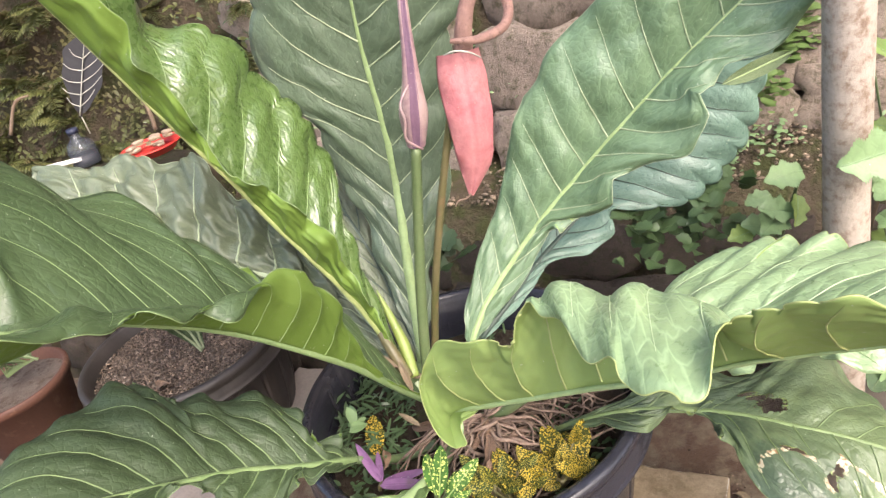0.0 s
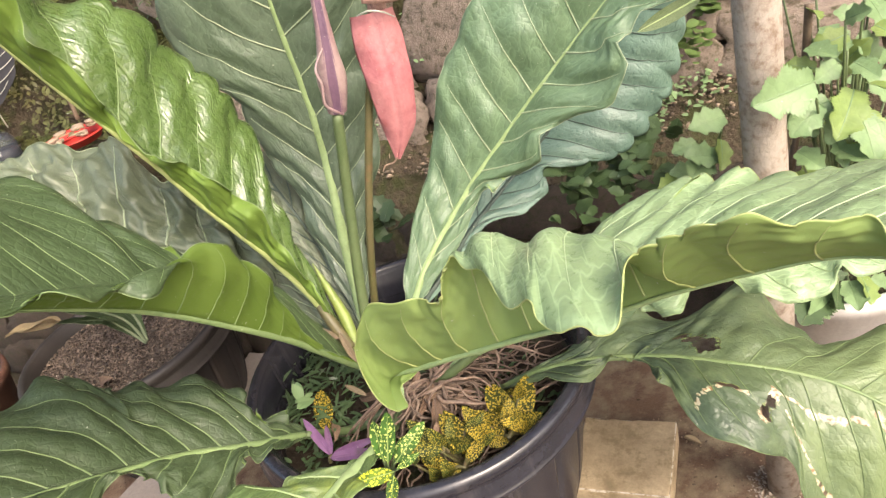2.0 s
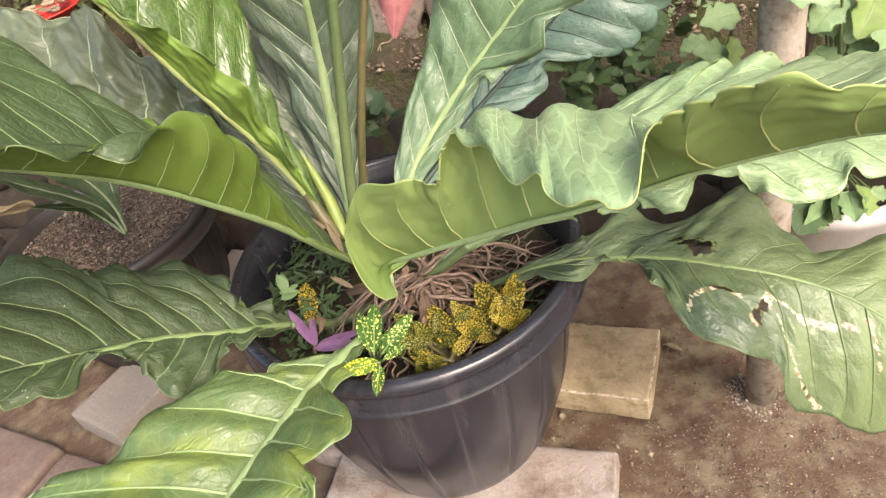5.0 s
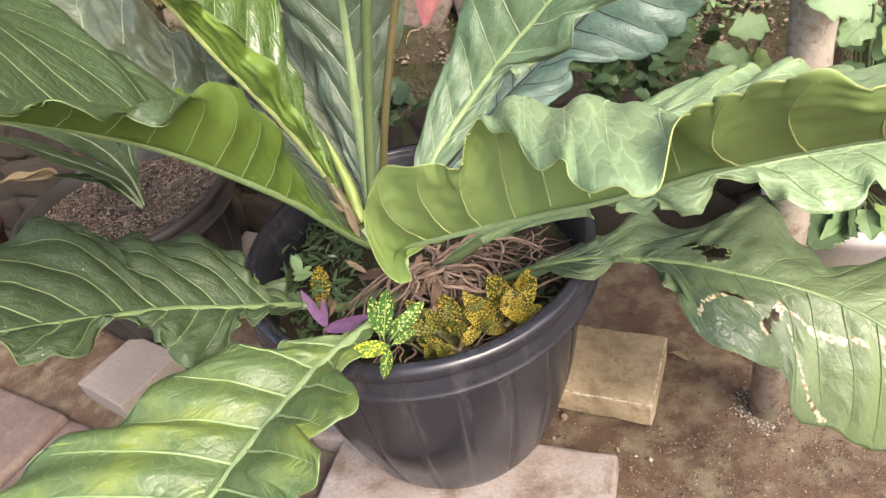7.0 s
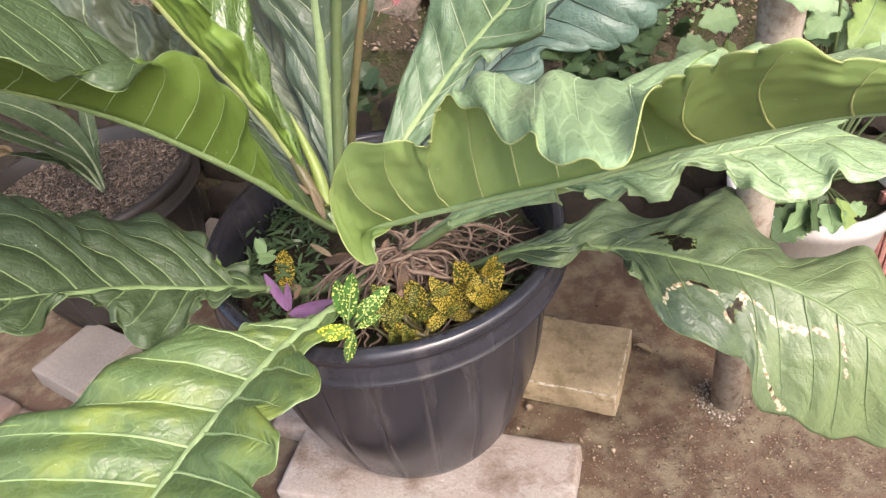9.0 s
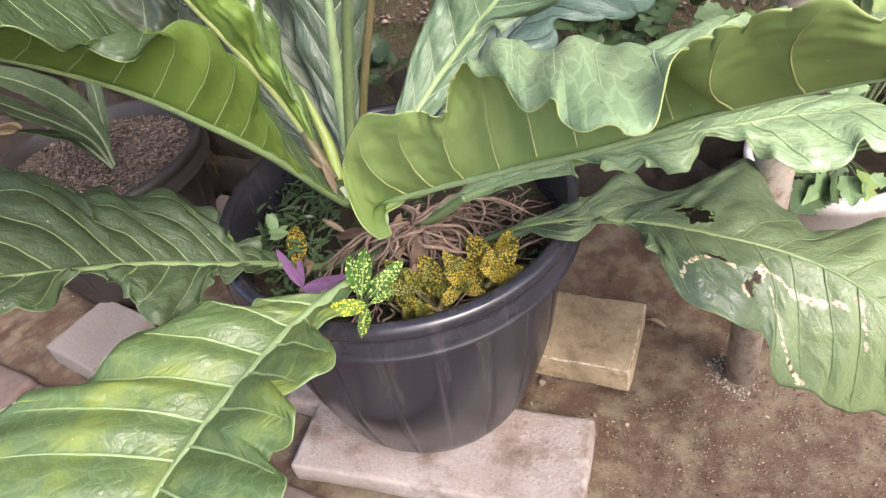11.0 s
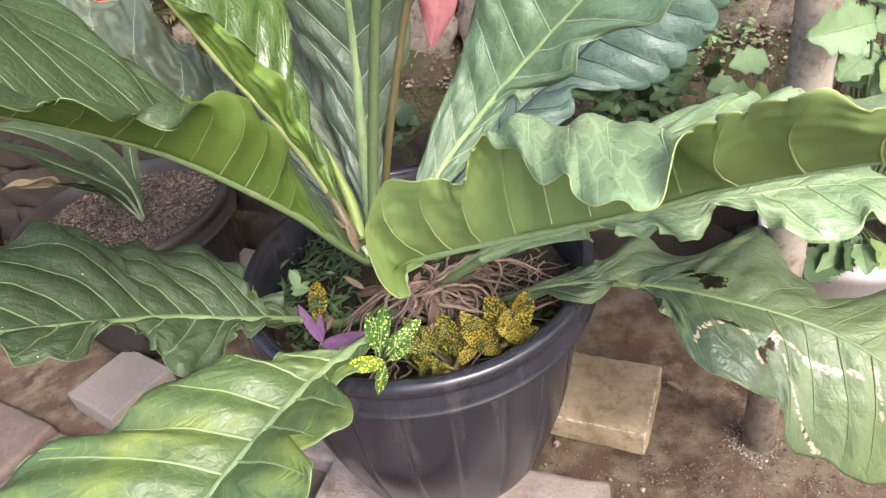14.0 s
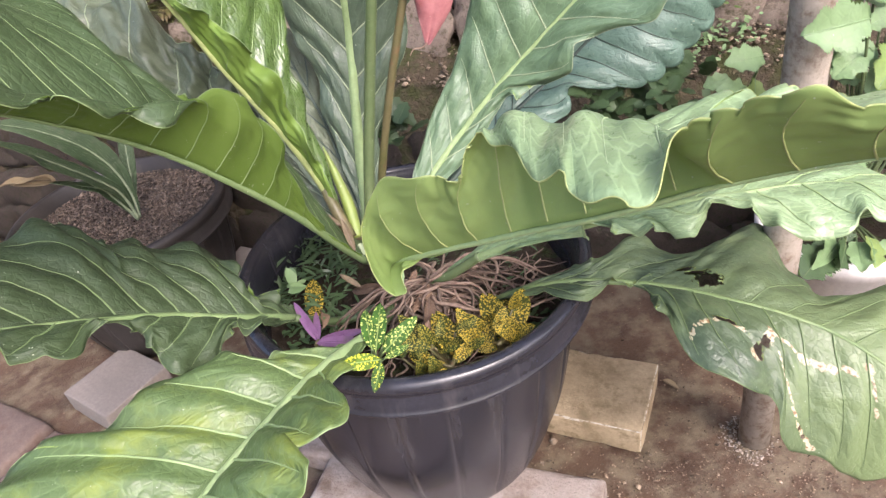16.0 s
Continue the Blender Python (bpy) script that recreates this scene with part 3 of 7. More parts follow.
def big_leaf(plant, mats, face, mid, left, right, left_crest=None, right_crest=None, veins=13, quilt=0.004, ripple=0.004, rib=0.006, nu=190, nv=24, seed=0, holes=(), scars=(), tears=(), bow=0.1, label="", vein_size=1.0, scallop=0.1, pucker=0.005, sweep=(0.17, 0.17), lobes=0, vein_at=0.0006, notches=(), ruffle=0.1, sinuses=(), right_at=((0, 1), (0, 1))):
    """A large blade lofted along its midrib. Each row of a half: half-width, fold in degrees, forward sweep; where the half rolls over, the same for its crest.
    Upper and lower skins are separate faces; the midrib and every side vein are raised bars of their own."""
    rnd = np.random.RandomState(seed)
    scars = list(scars)
    for line in tears:
        for u in np.linspace(0, 1, 5 * len(line)):
            at = spline(line, np.array([u]))[0] + rnd.uniform(-1, 1, 2) * (0.003, 0.012)
            scars.append((at[0], at[1], 0.0045 * rnd.uniform(0.6, 1.5), 0.02 * rnd.uniform(0.6, 1.5)))
    phase = rnd.rand(8) * 6.28
    lobes = lobes or veins * 0.9

    def lean(v):
        a = np.abs(v)
        return np.where(v > 0, sweep[1], sweep[0]) * (a + 0.3 * a * a)

    def frame_at(u):
        c = spline(mid, u)
        t = unit(spline(mid, np.clip(u + 2e-3, 0, 1)) - spline(mid, np.clip(u - 2e-3, 0, 1)))
        s = unit(np.cross(t, np.asarray(face, float)))
        return c, t, s, np.cross(s, t)

    def raw(u, v):
        c, t, s, n = frame_at(u)
        out = np.zeros(u.shape + (3,))
        for sign, rows, crests in ((-1, left, left_crest), (1, right, right_crest)):
            along = np.interp(u, *right_at) if sign > 0 else u
            q = spline(rows, along)
            lobe = 1 - (scallop if isinstance(scallop, float) else scallop[sign > 0]) * (1 - np.abs(np.sin(np.pi * lobes * u + phase[4] + sign)) ** 0.7)
            for side, deep, cuts in sinuses:
                if side == sign:
                    cuts_ = np.asarray((0.0,) + cuts + (1.0,))
                    k = np.clip(np.searchsorted(cuts_, u, side="right") - 1, 0, len(cuts_) - 2)
                    arc = np.sqrt(np.maximum(0.0, np.sin(np.pi * (u - cuts_[k]) / (cuts_[k + 1] - cuts_[k]))))
                    lobe = lobe - np.where((u > cuts[0]) & (u < cuts[-1]), deep * (0.75 - arc), 0.0)
            for side, at, deep, wide in notches:
                if side == sign:
                    lobe = lobe + deep * np.exp(-(((u - at) / wide) ** 2))

            def arm(w, a, f):
                a = np.radians(a)[..., None]
                return w[..., None] * (sign * np.cos(a) * s + np.sin(a) * n) + f[..., None] * t
            edge = arm(np.maximum(q[..., 0], 0) * lobe, q[..., 1], q[..., 2])
            if crests:
                c_ = spline(crests, along)
                crest = arm(np.maximum(c_[..., 0], 0), c_[..., 1], c_[..., 2])
            else:
                crest = edge * 0.5 + bow * np.maximum(q[..., 0], 0)[..., None] * n
            x = np.clip(v * sign, 0, 1)[..., None]
            out = out + np.where(v[..., None] * sign > 0, 4 * x * (1 - x) * crest + x * (2 * x - 1) * edge, 0)
        return c + out

    def normal(u, v):
        e = 4e-3
        du = raw(np.clip(u + e, 0, 1), v) - raw(np.clip(u - e, 0, 1), v)
        dv = raw(u, np.clip(v + e * 3, -1, 1)) - raw(u, np.clip(v - e * 3, -1, 1))
        return unit(np.cross(dv, du))

    def lift(u, v):
        a = np.abs(v)
        side = np.where(v > 0, 0.0, 0.37)
        phi = (u - lean(v)) * veins + side
        env = np.sin(np.pi * np.clip(a, 0, 1)) ** 0.6 * np.sin(np.pi * np.clip(u, 0, 1)) ** 0.5
        h = quilt * (np.sqrt(np.cos(np.pi * phi) ** 2 + 0.04) - 0.5) * env
        flat = np.stack([u.ravel() * 11, v.ravel() * 3.2 - u.ravel() * 4 * np.sign(v.ravel())], 1)
        rough = np.array([noise.noise(Vector((p[0], p[1], seed))) + 0.5 * noise.noise(Vector((p[0] * 2.7, p[1] * 2.7, seed + 9))) for p in flat]).reshape(u.shape)
        h = h + pucker * np.minimum(1, 6 * a) * np.sin(np.pi * np.clip(u, 0, 1)) ** 0.5 * rough
        h = h + ripple * 1.6 * a**4 * np.sin(2 * (np.pi * lobes * u + phase[4]) + 0.7) * np.sin(np.pi * u) ** 0.5
        h = h + ripple * a**3 * (np.sin(u * 23 + phase[2] + 2 * side) + 0.6 * np.sin(u * 41 + phase[3] + 5 * side)) * np.sin(np.pi * u) ** 0.5
        for sign, at, deep, wide in notches:
            h = h - np.where(v * sign > 0, ruffle * deep * a**3 * np.exp(-(((u - at) / (wide * 1.3)) ** 2)), 0)
        return h

    def skin(u, v, off=0.0):
        n = normal(u, v)
        return raw(u, v) + n * (lift(u, v) + off)[..., None]

    us, vs = np.linspace(0, 1, nu + 1), np.linspace(-1, 1, 2 * nv + 1)
    gu, gv = np.meshgrid(us, vs, indexing="ij")
    top = skin(gu, gv).reshape(-1, 3)
    under = skin(gu, gv, np.full(gu.shape, -0.0013)).reshape(-1, 3)
    m, count = 2 * nv + 1, len(top)
    faces, index = [], []
    for i in range(nu):
        for j in range(2 * nv):
            a = i * m + j
            faces.append((a, a + 1, a + m + 1, a + m))
            faces.append((count + a, count + a + m, count + a + m + 1, count + a + 1))
            index += [0, 1]
    for i in range(nu):
        for j in (0, 2 * nv):
            a = i * m + j
            quad = (a, a + m, count + a + m, count + a)
            faces.append(quad if j == 0 else quad[::-1])
            index.append(3)
    blade = mesh_ob("leaf", np.concatenate([top, under]), faces, [mats[0], mats[1], mats[2], mats[2]], plant, index, label)
    far = np.abs(gv)
    net = np.stack([(gu - lean(gv)) * veins + np.where(gv > 0, 0.0, 0.37), far, np.sign(gv) * 3.1], -1)
    blade.data.attributes.new("net", "FLOAT_VECTOR", "POINT").data.foreach_set("vector", np.tile(net.reshape(-1, 3), (2, 1)).ravel())
    for sign in (-1, 1):
        end = np.linspace(0.015, 0.985, nu)
        v_, f_ = tube(skin(end, np.full(nu, float(sign)), np.full(nu, -0.0006)), [0.0005, 0.0007, 0.0007, 0.0005], 5)
        mesh_ob("margin", v_, f_, mats[2], blade)
    for name, spots in (("scar", scars), ("gap", holes)):
        if spots:
            r = np.min([np.sqrt(((gu - h[0]) / h[2]) ** 2 + ((gv - h[1]) / h[3]) ** 2) for h in spots], axis=0).ravel()
            layer = blade.data.attributes.new(name, "FLOAT", "POINT")
            layer.data.foreach_set("value", np.tile(np.clip(1.0 - 0.5 * r, 0, 1), 2))
    line = np.linspace(0, 1, 60)
    body = raw(line, np.zeros(60)) - normal(line, np.full(60, 0.01)) * rib * 0.25
    v_, f_ = tube(body, np.linspace(1, 0.2, 60) ** 0.9 * rib, 10)
    mesh_ob("midrib", v_, f_, mats[-1], blade)
    for sign in (-1, 1):
        for k in range(veins):
            shift = 0.0 if sign > 0 else 0.37
            u0 = (k + 0.5 - shift) / veins
            if u0 < 0.04 or u0 > 0.94:
                continue
            a = np.linspace(0.02, 0.9, 28)
            uu = u0 + lean(sign * a)
            keep = (uu < 0.985) & (uu > 0.01)
            if keep.sum() < 4:
                continue
            if any(abs(uu[q] - h[0]) < h[2] and abs(sign * a[q] - h[1]) < h[3] for h in holes for q in range(28)):
                keep &= np.cumsum([any(abs(uu[q] - h[0]) < h[2] and abs(sign * a[q] - h[1]) < h[3] for h in holes) for q in range(28)]) == 0
                if keep.sum() < 4:
                    continue
            for level in vein_at if isinstance(vein_at, tuple) else (vein_at,):
                pts = skin(uu[keep], sign * a[keep], np.full(keep.sum(), level))
                width = np.linalg.norm(pts[-1] - pts[0])
                if width < 0.02:
                    continue
                r = np.linspace(1, 0.22, keep.sum()) * min(0.0014, width * 0.025) * vein_size
                v_, f_ = tube(pts, r, 6, False)
                mesh_ob("vein", v_, f_, mats[3] if len(mats) > 4 and level > 0 else mats[2], blade)
    return blade


# ---- ground, bank and paving ----
def ground_sheet():
    xs = np.unique(np.concatenate([np.linspace(-60, -3, 12), np.linspace(-3, 3, 150), np.linspace(3, 60, 12)]))
    ys = np.unique(np.concatenate([np.linspace(-60, -2.5, 12), np.linspace(-2.5, 2.5, 130), np.linspace(2.5, 60, 12)]))
    verts = []
    for y in ys:
        for x in xs:
            near = 1.0 if abs(x) < 3 and abs(y) < 2.5 else 0.0
            p = Vector((x, y, 0))
            verts.append((x, y, near * (0.006 * noise.noise(p * 5) + 0.003 * noise.noise(p * 21)) - 0.003))
    n = len(xs)
    faces = [(j * n + i, j * n + i + 1, (j + 1) * n + i + 1, (j + 1) * n + i) for j in range(len(ys) - 1) for i in range(n - 1)]
    return tagged(mesh_ob("ground", verts, faces, GROUND), "damp brown trodden earth with moss and grit", "ground", kind="structure")


ground_sheet()


def bank_y(x):
    return 0.80 - 0.5 * x


def bank_profile(k):
    """Depth behind the foot line and height along the bank's face: low rough face, ledge, then the wall."""
    return spline([(-0.14, -0.05), (-0.1, 0.2), (-0.05, 0.4), (0.03, 0.5), (0.14, 0.56), (0.2, 0.72), (0.24, 1.1), (0.28, 1.6), (0.34, 2.4), (0.5, 3.2)], np.array([k]))[0]


def retaining_wall():
    xs, ks = np.linspace(-4.5, 3.0, 170), np.linspace(0, 1, 70)
    verts = []
    for x in xs:
        for k in ks:
            d, z = bank_profile(k)
            p = Vector((x * 4, z * 4, d))
            push = 0.05 * noise.noise(p * 0.8) + 0.025 * noise.noise(p * 2.2) + 0.01 * noise.noise(p * 6)
            verts.append((x + push * 0.4, bank_y(x) + d - push, z + (0.03 * noise.noise(p * 1.7) if z > 0.1 else 0)))
        verts += [(x, bank_y(x) + 2.4, 3.25), (x, bank_y(x) + 2.4, -0.05)]
    n = len(ks) + 2
    faces = [(i * n + j, (i + 1) * n + j, (i + 1) * n + j + 1, i * n + j + 1) for i in range(len(xs) - 1) for j in range(n - 1)]
    faces += [tuple(range(n)), tuple(range((len(xs) - 1) * n + n - 1, (len(xs) - 1) * n - 1, -1))]
    return tagged(mesh_ob("retaining_wall", verts, faces, EARTH), "mossy earth bank faced with rough brown stones", "wall", kind="structure")


wall = retaining_wall()
SLOPE = math.degrees(math.atan(-0.5))
rocks = [rock_mesh(k, (1.0, 0.4, 0.62), 0.32) for k in range(8)]
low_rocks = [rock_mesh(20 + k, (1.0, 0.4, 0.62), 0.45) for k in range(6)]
for r_ in rocks:
    r_.materials.append(STONE)
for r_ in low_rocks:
    r_.materials.append(DARKSTONE)


def stone_rows():
    rnd = random.Random(5)
    z, row = 0.1, 0
    while z < 2.2:
        high = rnd.uniform(0.17, 0.27) if z > 0.55 else rnd.uniform(0.1, 0.16)
        x = -1.7 + rnd.uniform(0, 0.15)
        while x < 1.9:
            wide = high * rnd.uniform(0.9, 1.6)
            k = 0.0
            for q in np.linspace(0, 1, 60):
                if bank_profile(q)[1] < z:
                    k = q
            d = bank_profile(k)[0]
            skip = (0.46 < z < 0.54) or (x < -0.3 and z > 0.6)
            if not skip:
                m = pose(x, bank_y(x) + d - (0.015 if z > 0.5 else -0.004), z, rnd.uniform(-8, 8), rnd.uniform(-7, 7), SLOPE + rnd.uniform(-8, 8)) @ Matrix.Diagonal((wide * 1.25, high * 1.0, high * 1.75, 1))
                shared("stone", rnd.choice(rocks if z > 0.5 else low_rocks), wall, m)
            x += wide * 0.9
        z += high * 0.88
        row += 1


stone_rows()


def pavers():
    top = tagged(shared("paving", None, None, Matrix.Identity(4)), "weathered pink concrete pavers laid along the beds", "paving", kind="structure")
    meshes = [worn_box((0.395, 0.395, 0.05), 0.012, 0.003, k) for k in range(4)]
    for me in meshes:
        me.materials.append(PAVER)
    m0 = pose(-0.87, 0.365, 0, 0, 0, -39)
    n = 0
    for i in range(-3, 5):
        for j in range(0, 4):
            m = m0 @ pose(0.2 + 0.405 * i, -0.2 - 0.405 * j, -0.022 + 0.004 * ((n * 7) % 3), 0.3 * ((n * 5) % 3 - 1), 0.3 * ((n * 3) % 3 - 1), ((n * 11) % 5 - 2) * 0.4)
            shared("paver", meshes[n % 4], top, m)
            n += 1


pavers()


def grit_field(name, count, area, size, mat, seed, label, category, z=0.0, inside=None):
    """Many small stones in one mesh, half sunk."""
    rnd = random.Random(seed)
    base = [(1, 0, 0), (0, 1, 0), (-1, 0, 0), (0, -1, 0), (0, 0, 0.8), (0, 0, -0.8)]
    tri = [(0, 1, 4), (1, 2, 4), (2, 3, 4), (3, 0, 4), (1, 0, 5), (2, 1, 5), (3, 2, 5), (0, 3, 5)]
    verts, faces = [], []
    while count > 0:
        x, y = rnd.uniform(area[0], area[1]), rnd.uniform(area[2], area[3])
        count -= 1
        if inside and not inside(x, y):
            continue
        s = size * rnd.uniform(0.4, 1.3) * (1.8 if rnd.random() < 0.06 else 1)
        rot = Euler((rnd.uniform(-0.5, 0.5), rnd.uniform(-0.5, 0.5), rnd.uniform(0, 6.3))).to_matrix()
        sx, sy, sz = s * rnd.uniform(0.7, 1.5), s * rnd.uniform(0.6, 1.1), s * rnd.uniform(0.5, 0.9)
        zz = z(x, y) if callable(z) else z
        k = len(verts)
        for p in base:
            q = rot @ Vector((p[0] * sx * rnd.uniform(0.8, 1.2), p[1] * sy * rnd.uniform(0.8, 1.2), p[2] * sz))
            verts.append((x + q.x, y + q.y, zz + q.z))
        faces += [tuple(k + i for i in f) for f in tri]
    return tagged(mesh_ob(name, verts, faces, mat), label, category, kind="stuff")


grit_field("grit", 3200, (-1.4, 1.2, -0.7, 0.7), 0.0019, GRIT, 3, "pale grit and crumbs scattered on damp earth", "grit", 0.0)
grit_field("grit", 5200, (0.15, 1.0, -0.7, 0.15), 0.0018, GRIT, 13, "fine pale grit trodden into brown earth", "grit", 0.0)
grit_field("grit", 5000, (0.2, 1.0, -0.75, -0.12), 0.0017, GRIT, 17, "fine mossy grit spread over trodden earth", "grit", 0.0)
grit_field("gravel", 1500, (0.46, 0.64, -0.2, -0.02), 0.0027, PALE_GRIT, 4, "small broken stones round the foot of a pipe", "gravel", 0.0, lambda x, y: 0.03 < math.hypot(x - 0.551, y + 0.112) < 0.05 + 0.012 * math.sin(40 * x) + 0.006 * math.sin(150 * x + 90 * y))
grit_field("crumbs", 60, (0.1, 0.36, -0.16, 0.02), 0.005, GRIT, 6, "crumbled stone beside an old brick", "gravel", 0.0)
grit_field("ledge_rubble", 6000, (-0.2, 1.3, 0.15, 1.1), 0.007, GRIT, 8, "loose brown rubble on the ledge of a bank", "rubble",
           lambda x, y: 0.5 + 0.4 * (y - bank_y(x)), lambda x, y: -0.03 < y - bank_y(x) < 0.16)


# ---- blocks under and beside the pot ----
def block(name, size, m, mat, label, category, seed, bevel=0.01, rough=0.003):
    me = worn_box(size, bevel, rough, seed)
    me.materials.append(mat)
    return tagged(shared(name, me, None, m), label, category)


block("concrete_slab", (0.53, 0.187, 0.05), pose(-0.03, -0.107, 0.0, 0, 0, -28), SLAB, "pale weathered concrete slab under the big black pot", "slab", 3, 0.01, 0.0018)
block("concrete_slab", (0.36, 0.22, 0.05), pose(-0.1, 0.1, 0.0, 0, 0, -29), SLAB, "weathered concrete slab bearing the back of the big pot", "slab", 4, 0.012)
brick = block("brick", (0.187, 0.182, 0.06), pose(0.315, 0.045, 0.0, 0, 0, -34), BRICK, "old yellowish brick lying on damp earth", "brick", 5, 0.005, 0.0014)
brick.data.materials.append(BRICK_EDGE)
for face in brick.data.polygons:
    if max(abs(c) for c in face.normal) < 0.93:
        face.material_index = 1
block("concrete_block", (0.172, 0.172, 0.06), pose(-0.732, 0.436, 0.0, 0, 0, -44), GREYBLOCK, "smooth grey-pink concrete block lying on the ground", "block", 6, 0.004, 0.001)
block("concrete_block", (0.14, 0.16, 0.1), pose(-0.42, 0.72, 0.0, 0, 0, -30), GREYBLOCK, "pale concrete block between two black pots", "block", 7, 0.006, 0.002)


# ---- pots ----
def black_pot(at, tilt, label, height, r_top, r_base, soil_mat, soil_label, soil_z, plastic=BLACKPLASTIC, ribs=20):
    pot = thing("plant_pot", at, label, "plant pot", "black plastic pots")
    pot.matrix_basis = pose(*at, *tilt, 0)
    body, h = [], height
    belly = [(0.0, r_base * 0.2), (0.0, r_base * 0.93), (0.012, r_base), (0.12 * h, r_base + 0.25 * (r_top - r_base)), (0.4 * h, r_base + 0.67 * (r_top - r_base)), (0.7 * h, r_base + 0.86 * (r_top - r_base)), (h - 0.055, r_top - 0.006)]
    prof = [(r, z) for z, r in belly]
    v, f = lathe(prof[:3] + [tuple(q) for q in spline(prof[2:], np.linspace(0, 1, 24))[1:]], 480, lambda a, z: (-0.004 * math.exp(-(math.sin(a * ribs / 2) / 0.17) ** 2) + 0.0012 * math.sin(a * 2 + 1)) * min(1, max(0, (z - 0.02) / 0.05)))
    mesh_ob("body", v, f, plastic, pot)
    rim = [(r_top - 0.012, h - 0.0625), (r_top + 0.018, h - 0.061), (r_top + 0.0215, h - 0.058), (r_top + 0.0228, h - 0.055), (r_top + 0.0215, h - 0.0525), (r_top + 0.0198, h - 0.0505), (r_top + 0.019, h - 0.045), (r_top + 0.0172, h - 0.038), (r_top + 0.0145, h - 0.031), (r_top + 0.0138, h - 0.027), (r_top + 0.0148, h - 0.0235), (r_top + 0.0172, h - 0.019),
           (r_top + 0.0185, h - 0.0135), (r_top + 0.018, h - 0.008), (r_top + 0.0152, h - 0.003), (r_top + 0.011, h - 0.0008), (r_top + 0.006, h), (r_top + 0.001, h - 0.001), (r_top - 0.002, h - 0.006), (r_top - 0.004, h - 0.012), (r_top - 0.008, h - 0.016), (r_top - 0.011, h - 0.07), (r_top - 0.034, h - 0.2)]
    v, f = lathe(rim, 160)
    mesh_ob("rim", v, f, plastic, pot)
    rnd = random.Random(int(at[0] * 100))
    verts, faces = [(0, 0, soil_z + 0.01)], []
    n, rings = 60, 22
    for i in range(1, rings + 1):
        for k in range(n):
            a, r = 2 * math.pi * k / n, (r_top - 0.008) * i / rings
            p = Vector((r * math.cos(a), r * math.sin(a), 0))
            verts.append((p.x, p.y, soil_z + 0.012 * noise.noise(p * 12 + Vector(at)) + 0.006 * noise.noise(p * 40)))
    faces += [(0, 1 + k, 1 + (k + 1) % n) for k in range(n)]
    faces += [(1 + (i - 1) * n + k, 1 + i * n + k, 1 + i * n + (k + 1) % n, 1 + (i - 1) * n + (k + 1) % n) for i in range(1, rings) for k in range(n)]
    soil = mesh_ob("potting_soil", verts, faces, soil_mat)
    soil.matrix_basis = pose(*at, *tilt, 0)
    tagged(soil, soil_label, "soil", kind="stuff")
    return pot


black_pot((-0.01, 0.046, 0.05), (2.1, 1.7), "large round black plastic pot with a rolled rim, scuffed", 0.455, 0.262, 0.18, DARKSOIL, "dark mossy soil with litter in the big pot", 0.365)
black_pot((-0.655, 0.715, 0.0), (0, 0), "dusty black plastic pot filled with sandy soil", 0.36, 0.245, 0.17, SOIL, "pale sandy soil in a black pot", 0.315, DUSTYPLASTIC)
grit_field("soil_grains", 9000, (-0.9, -0.4, 0.47, 0.96), 0.0037, SOIL_GRIT, 9, "coarse sandy grains on the soil of a black pot", "gravel", 0.323, lambda x, y: math.hypot(x + 0.655, y - 0.715) < 0.235)


def round_pot(name, at, label, category, mat, height, r_top, r_base, lip, soil_mat):
    pot = thing(name, at, label, category)
    v, f = lathe([(r_base * 0.3, 0), (r_base, 0.0), (r_base + 0.003, 0.005), (r_top, height - lip), (r_top + 0.008, height - lip + 0.001), (r_top + 0.011, height - 0.004), (r_top + 0.006, height), (r_top - 0.003, height - 0.003), (r_top - 0.01, height - 0.05)], 72)
    mesh_ob("body", v, f, mat, pot)
    n = 40
    v = [(0, 0, height - 0.03)] + [(r * math.cos(2 * math.pi * k / n), r * math.sin(2 * math.pi * k / n), height - 0.032 + 0.006 * noise.noise(Vector((k * 0.5, r * 30, at[0])))) for r in (r_top * 0.5, r_top - 0.006) for k in range(n)]
    f = [(0, 1 + k, 1 + (k + 1) % n) for k in range(n)] + [(1 + k, 1 + n + k, 1 + n + (k + 1) % n, 1 + (k + 1) % n) for k in range(n)]
    mesh_ob("soil", v, f, soil_mat, pot)
    return pot


round_pot("terracotta_pot", (-1.22, 0.9, 0), "reddish terracotta pot with thin seedlings", "plant pot", TERRACOTTA, 0.285, 0.15, 0.1, 0.03, SOIL)
round_pot("white_pot", (0.775, 0.045, 0), "glossy white pot holding a lobed-leaf shrub", "plant pot", WHITEPOT, 0.345, 0.135, 0.09, 0.04, DARKSOIL)


# ---- standing pipe ----
def standing_pipe():
    v, f = tube([(0.551, -0.112, -0.02), (0.546, -0.113, 0.5), (0.539, -0.115, 0.9), (0.53, -0.118, 1.9)], [0.0278], 40)
    ring = np.array(v)
    return tagged(mesh_ob("standing_pipe", ring, f, PIPE), "dirty pale plastic pipe standing upright in the earth", "pipe")


standing_pipe()


# ---- the big plant ----
plant = thing("anthurium", (-0.069, 0.013, 0.533), "large bird-nest anthurium with broad wavy leaves and two spathes", "plant")
plant.matrix_basis = Matrix.Identity(4)
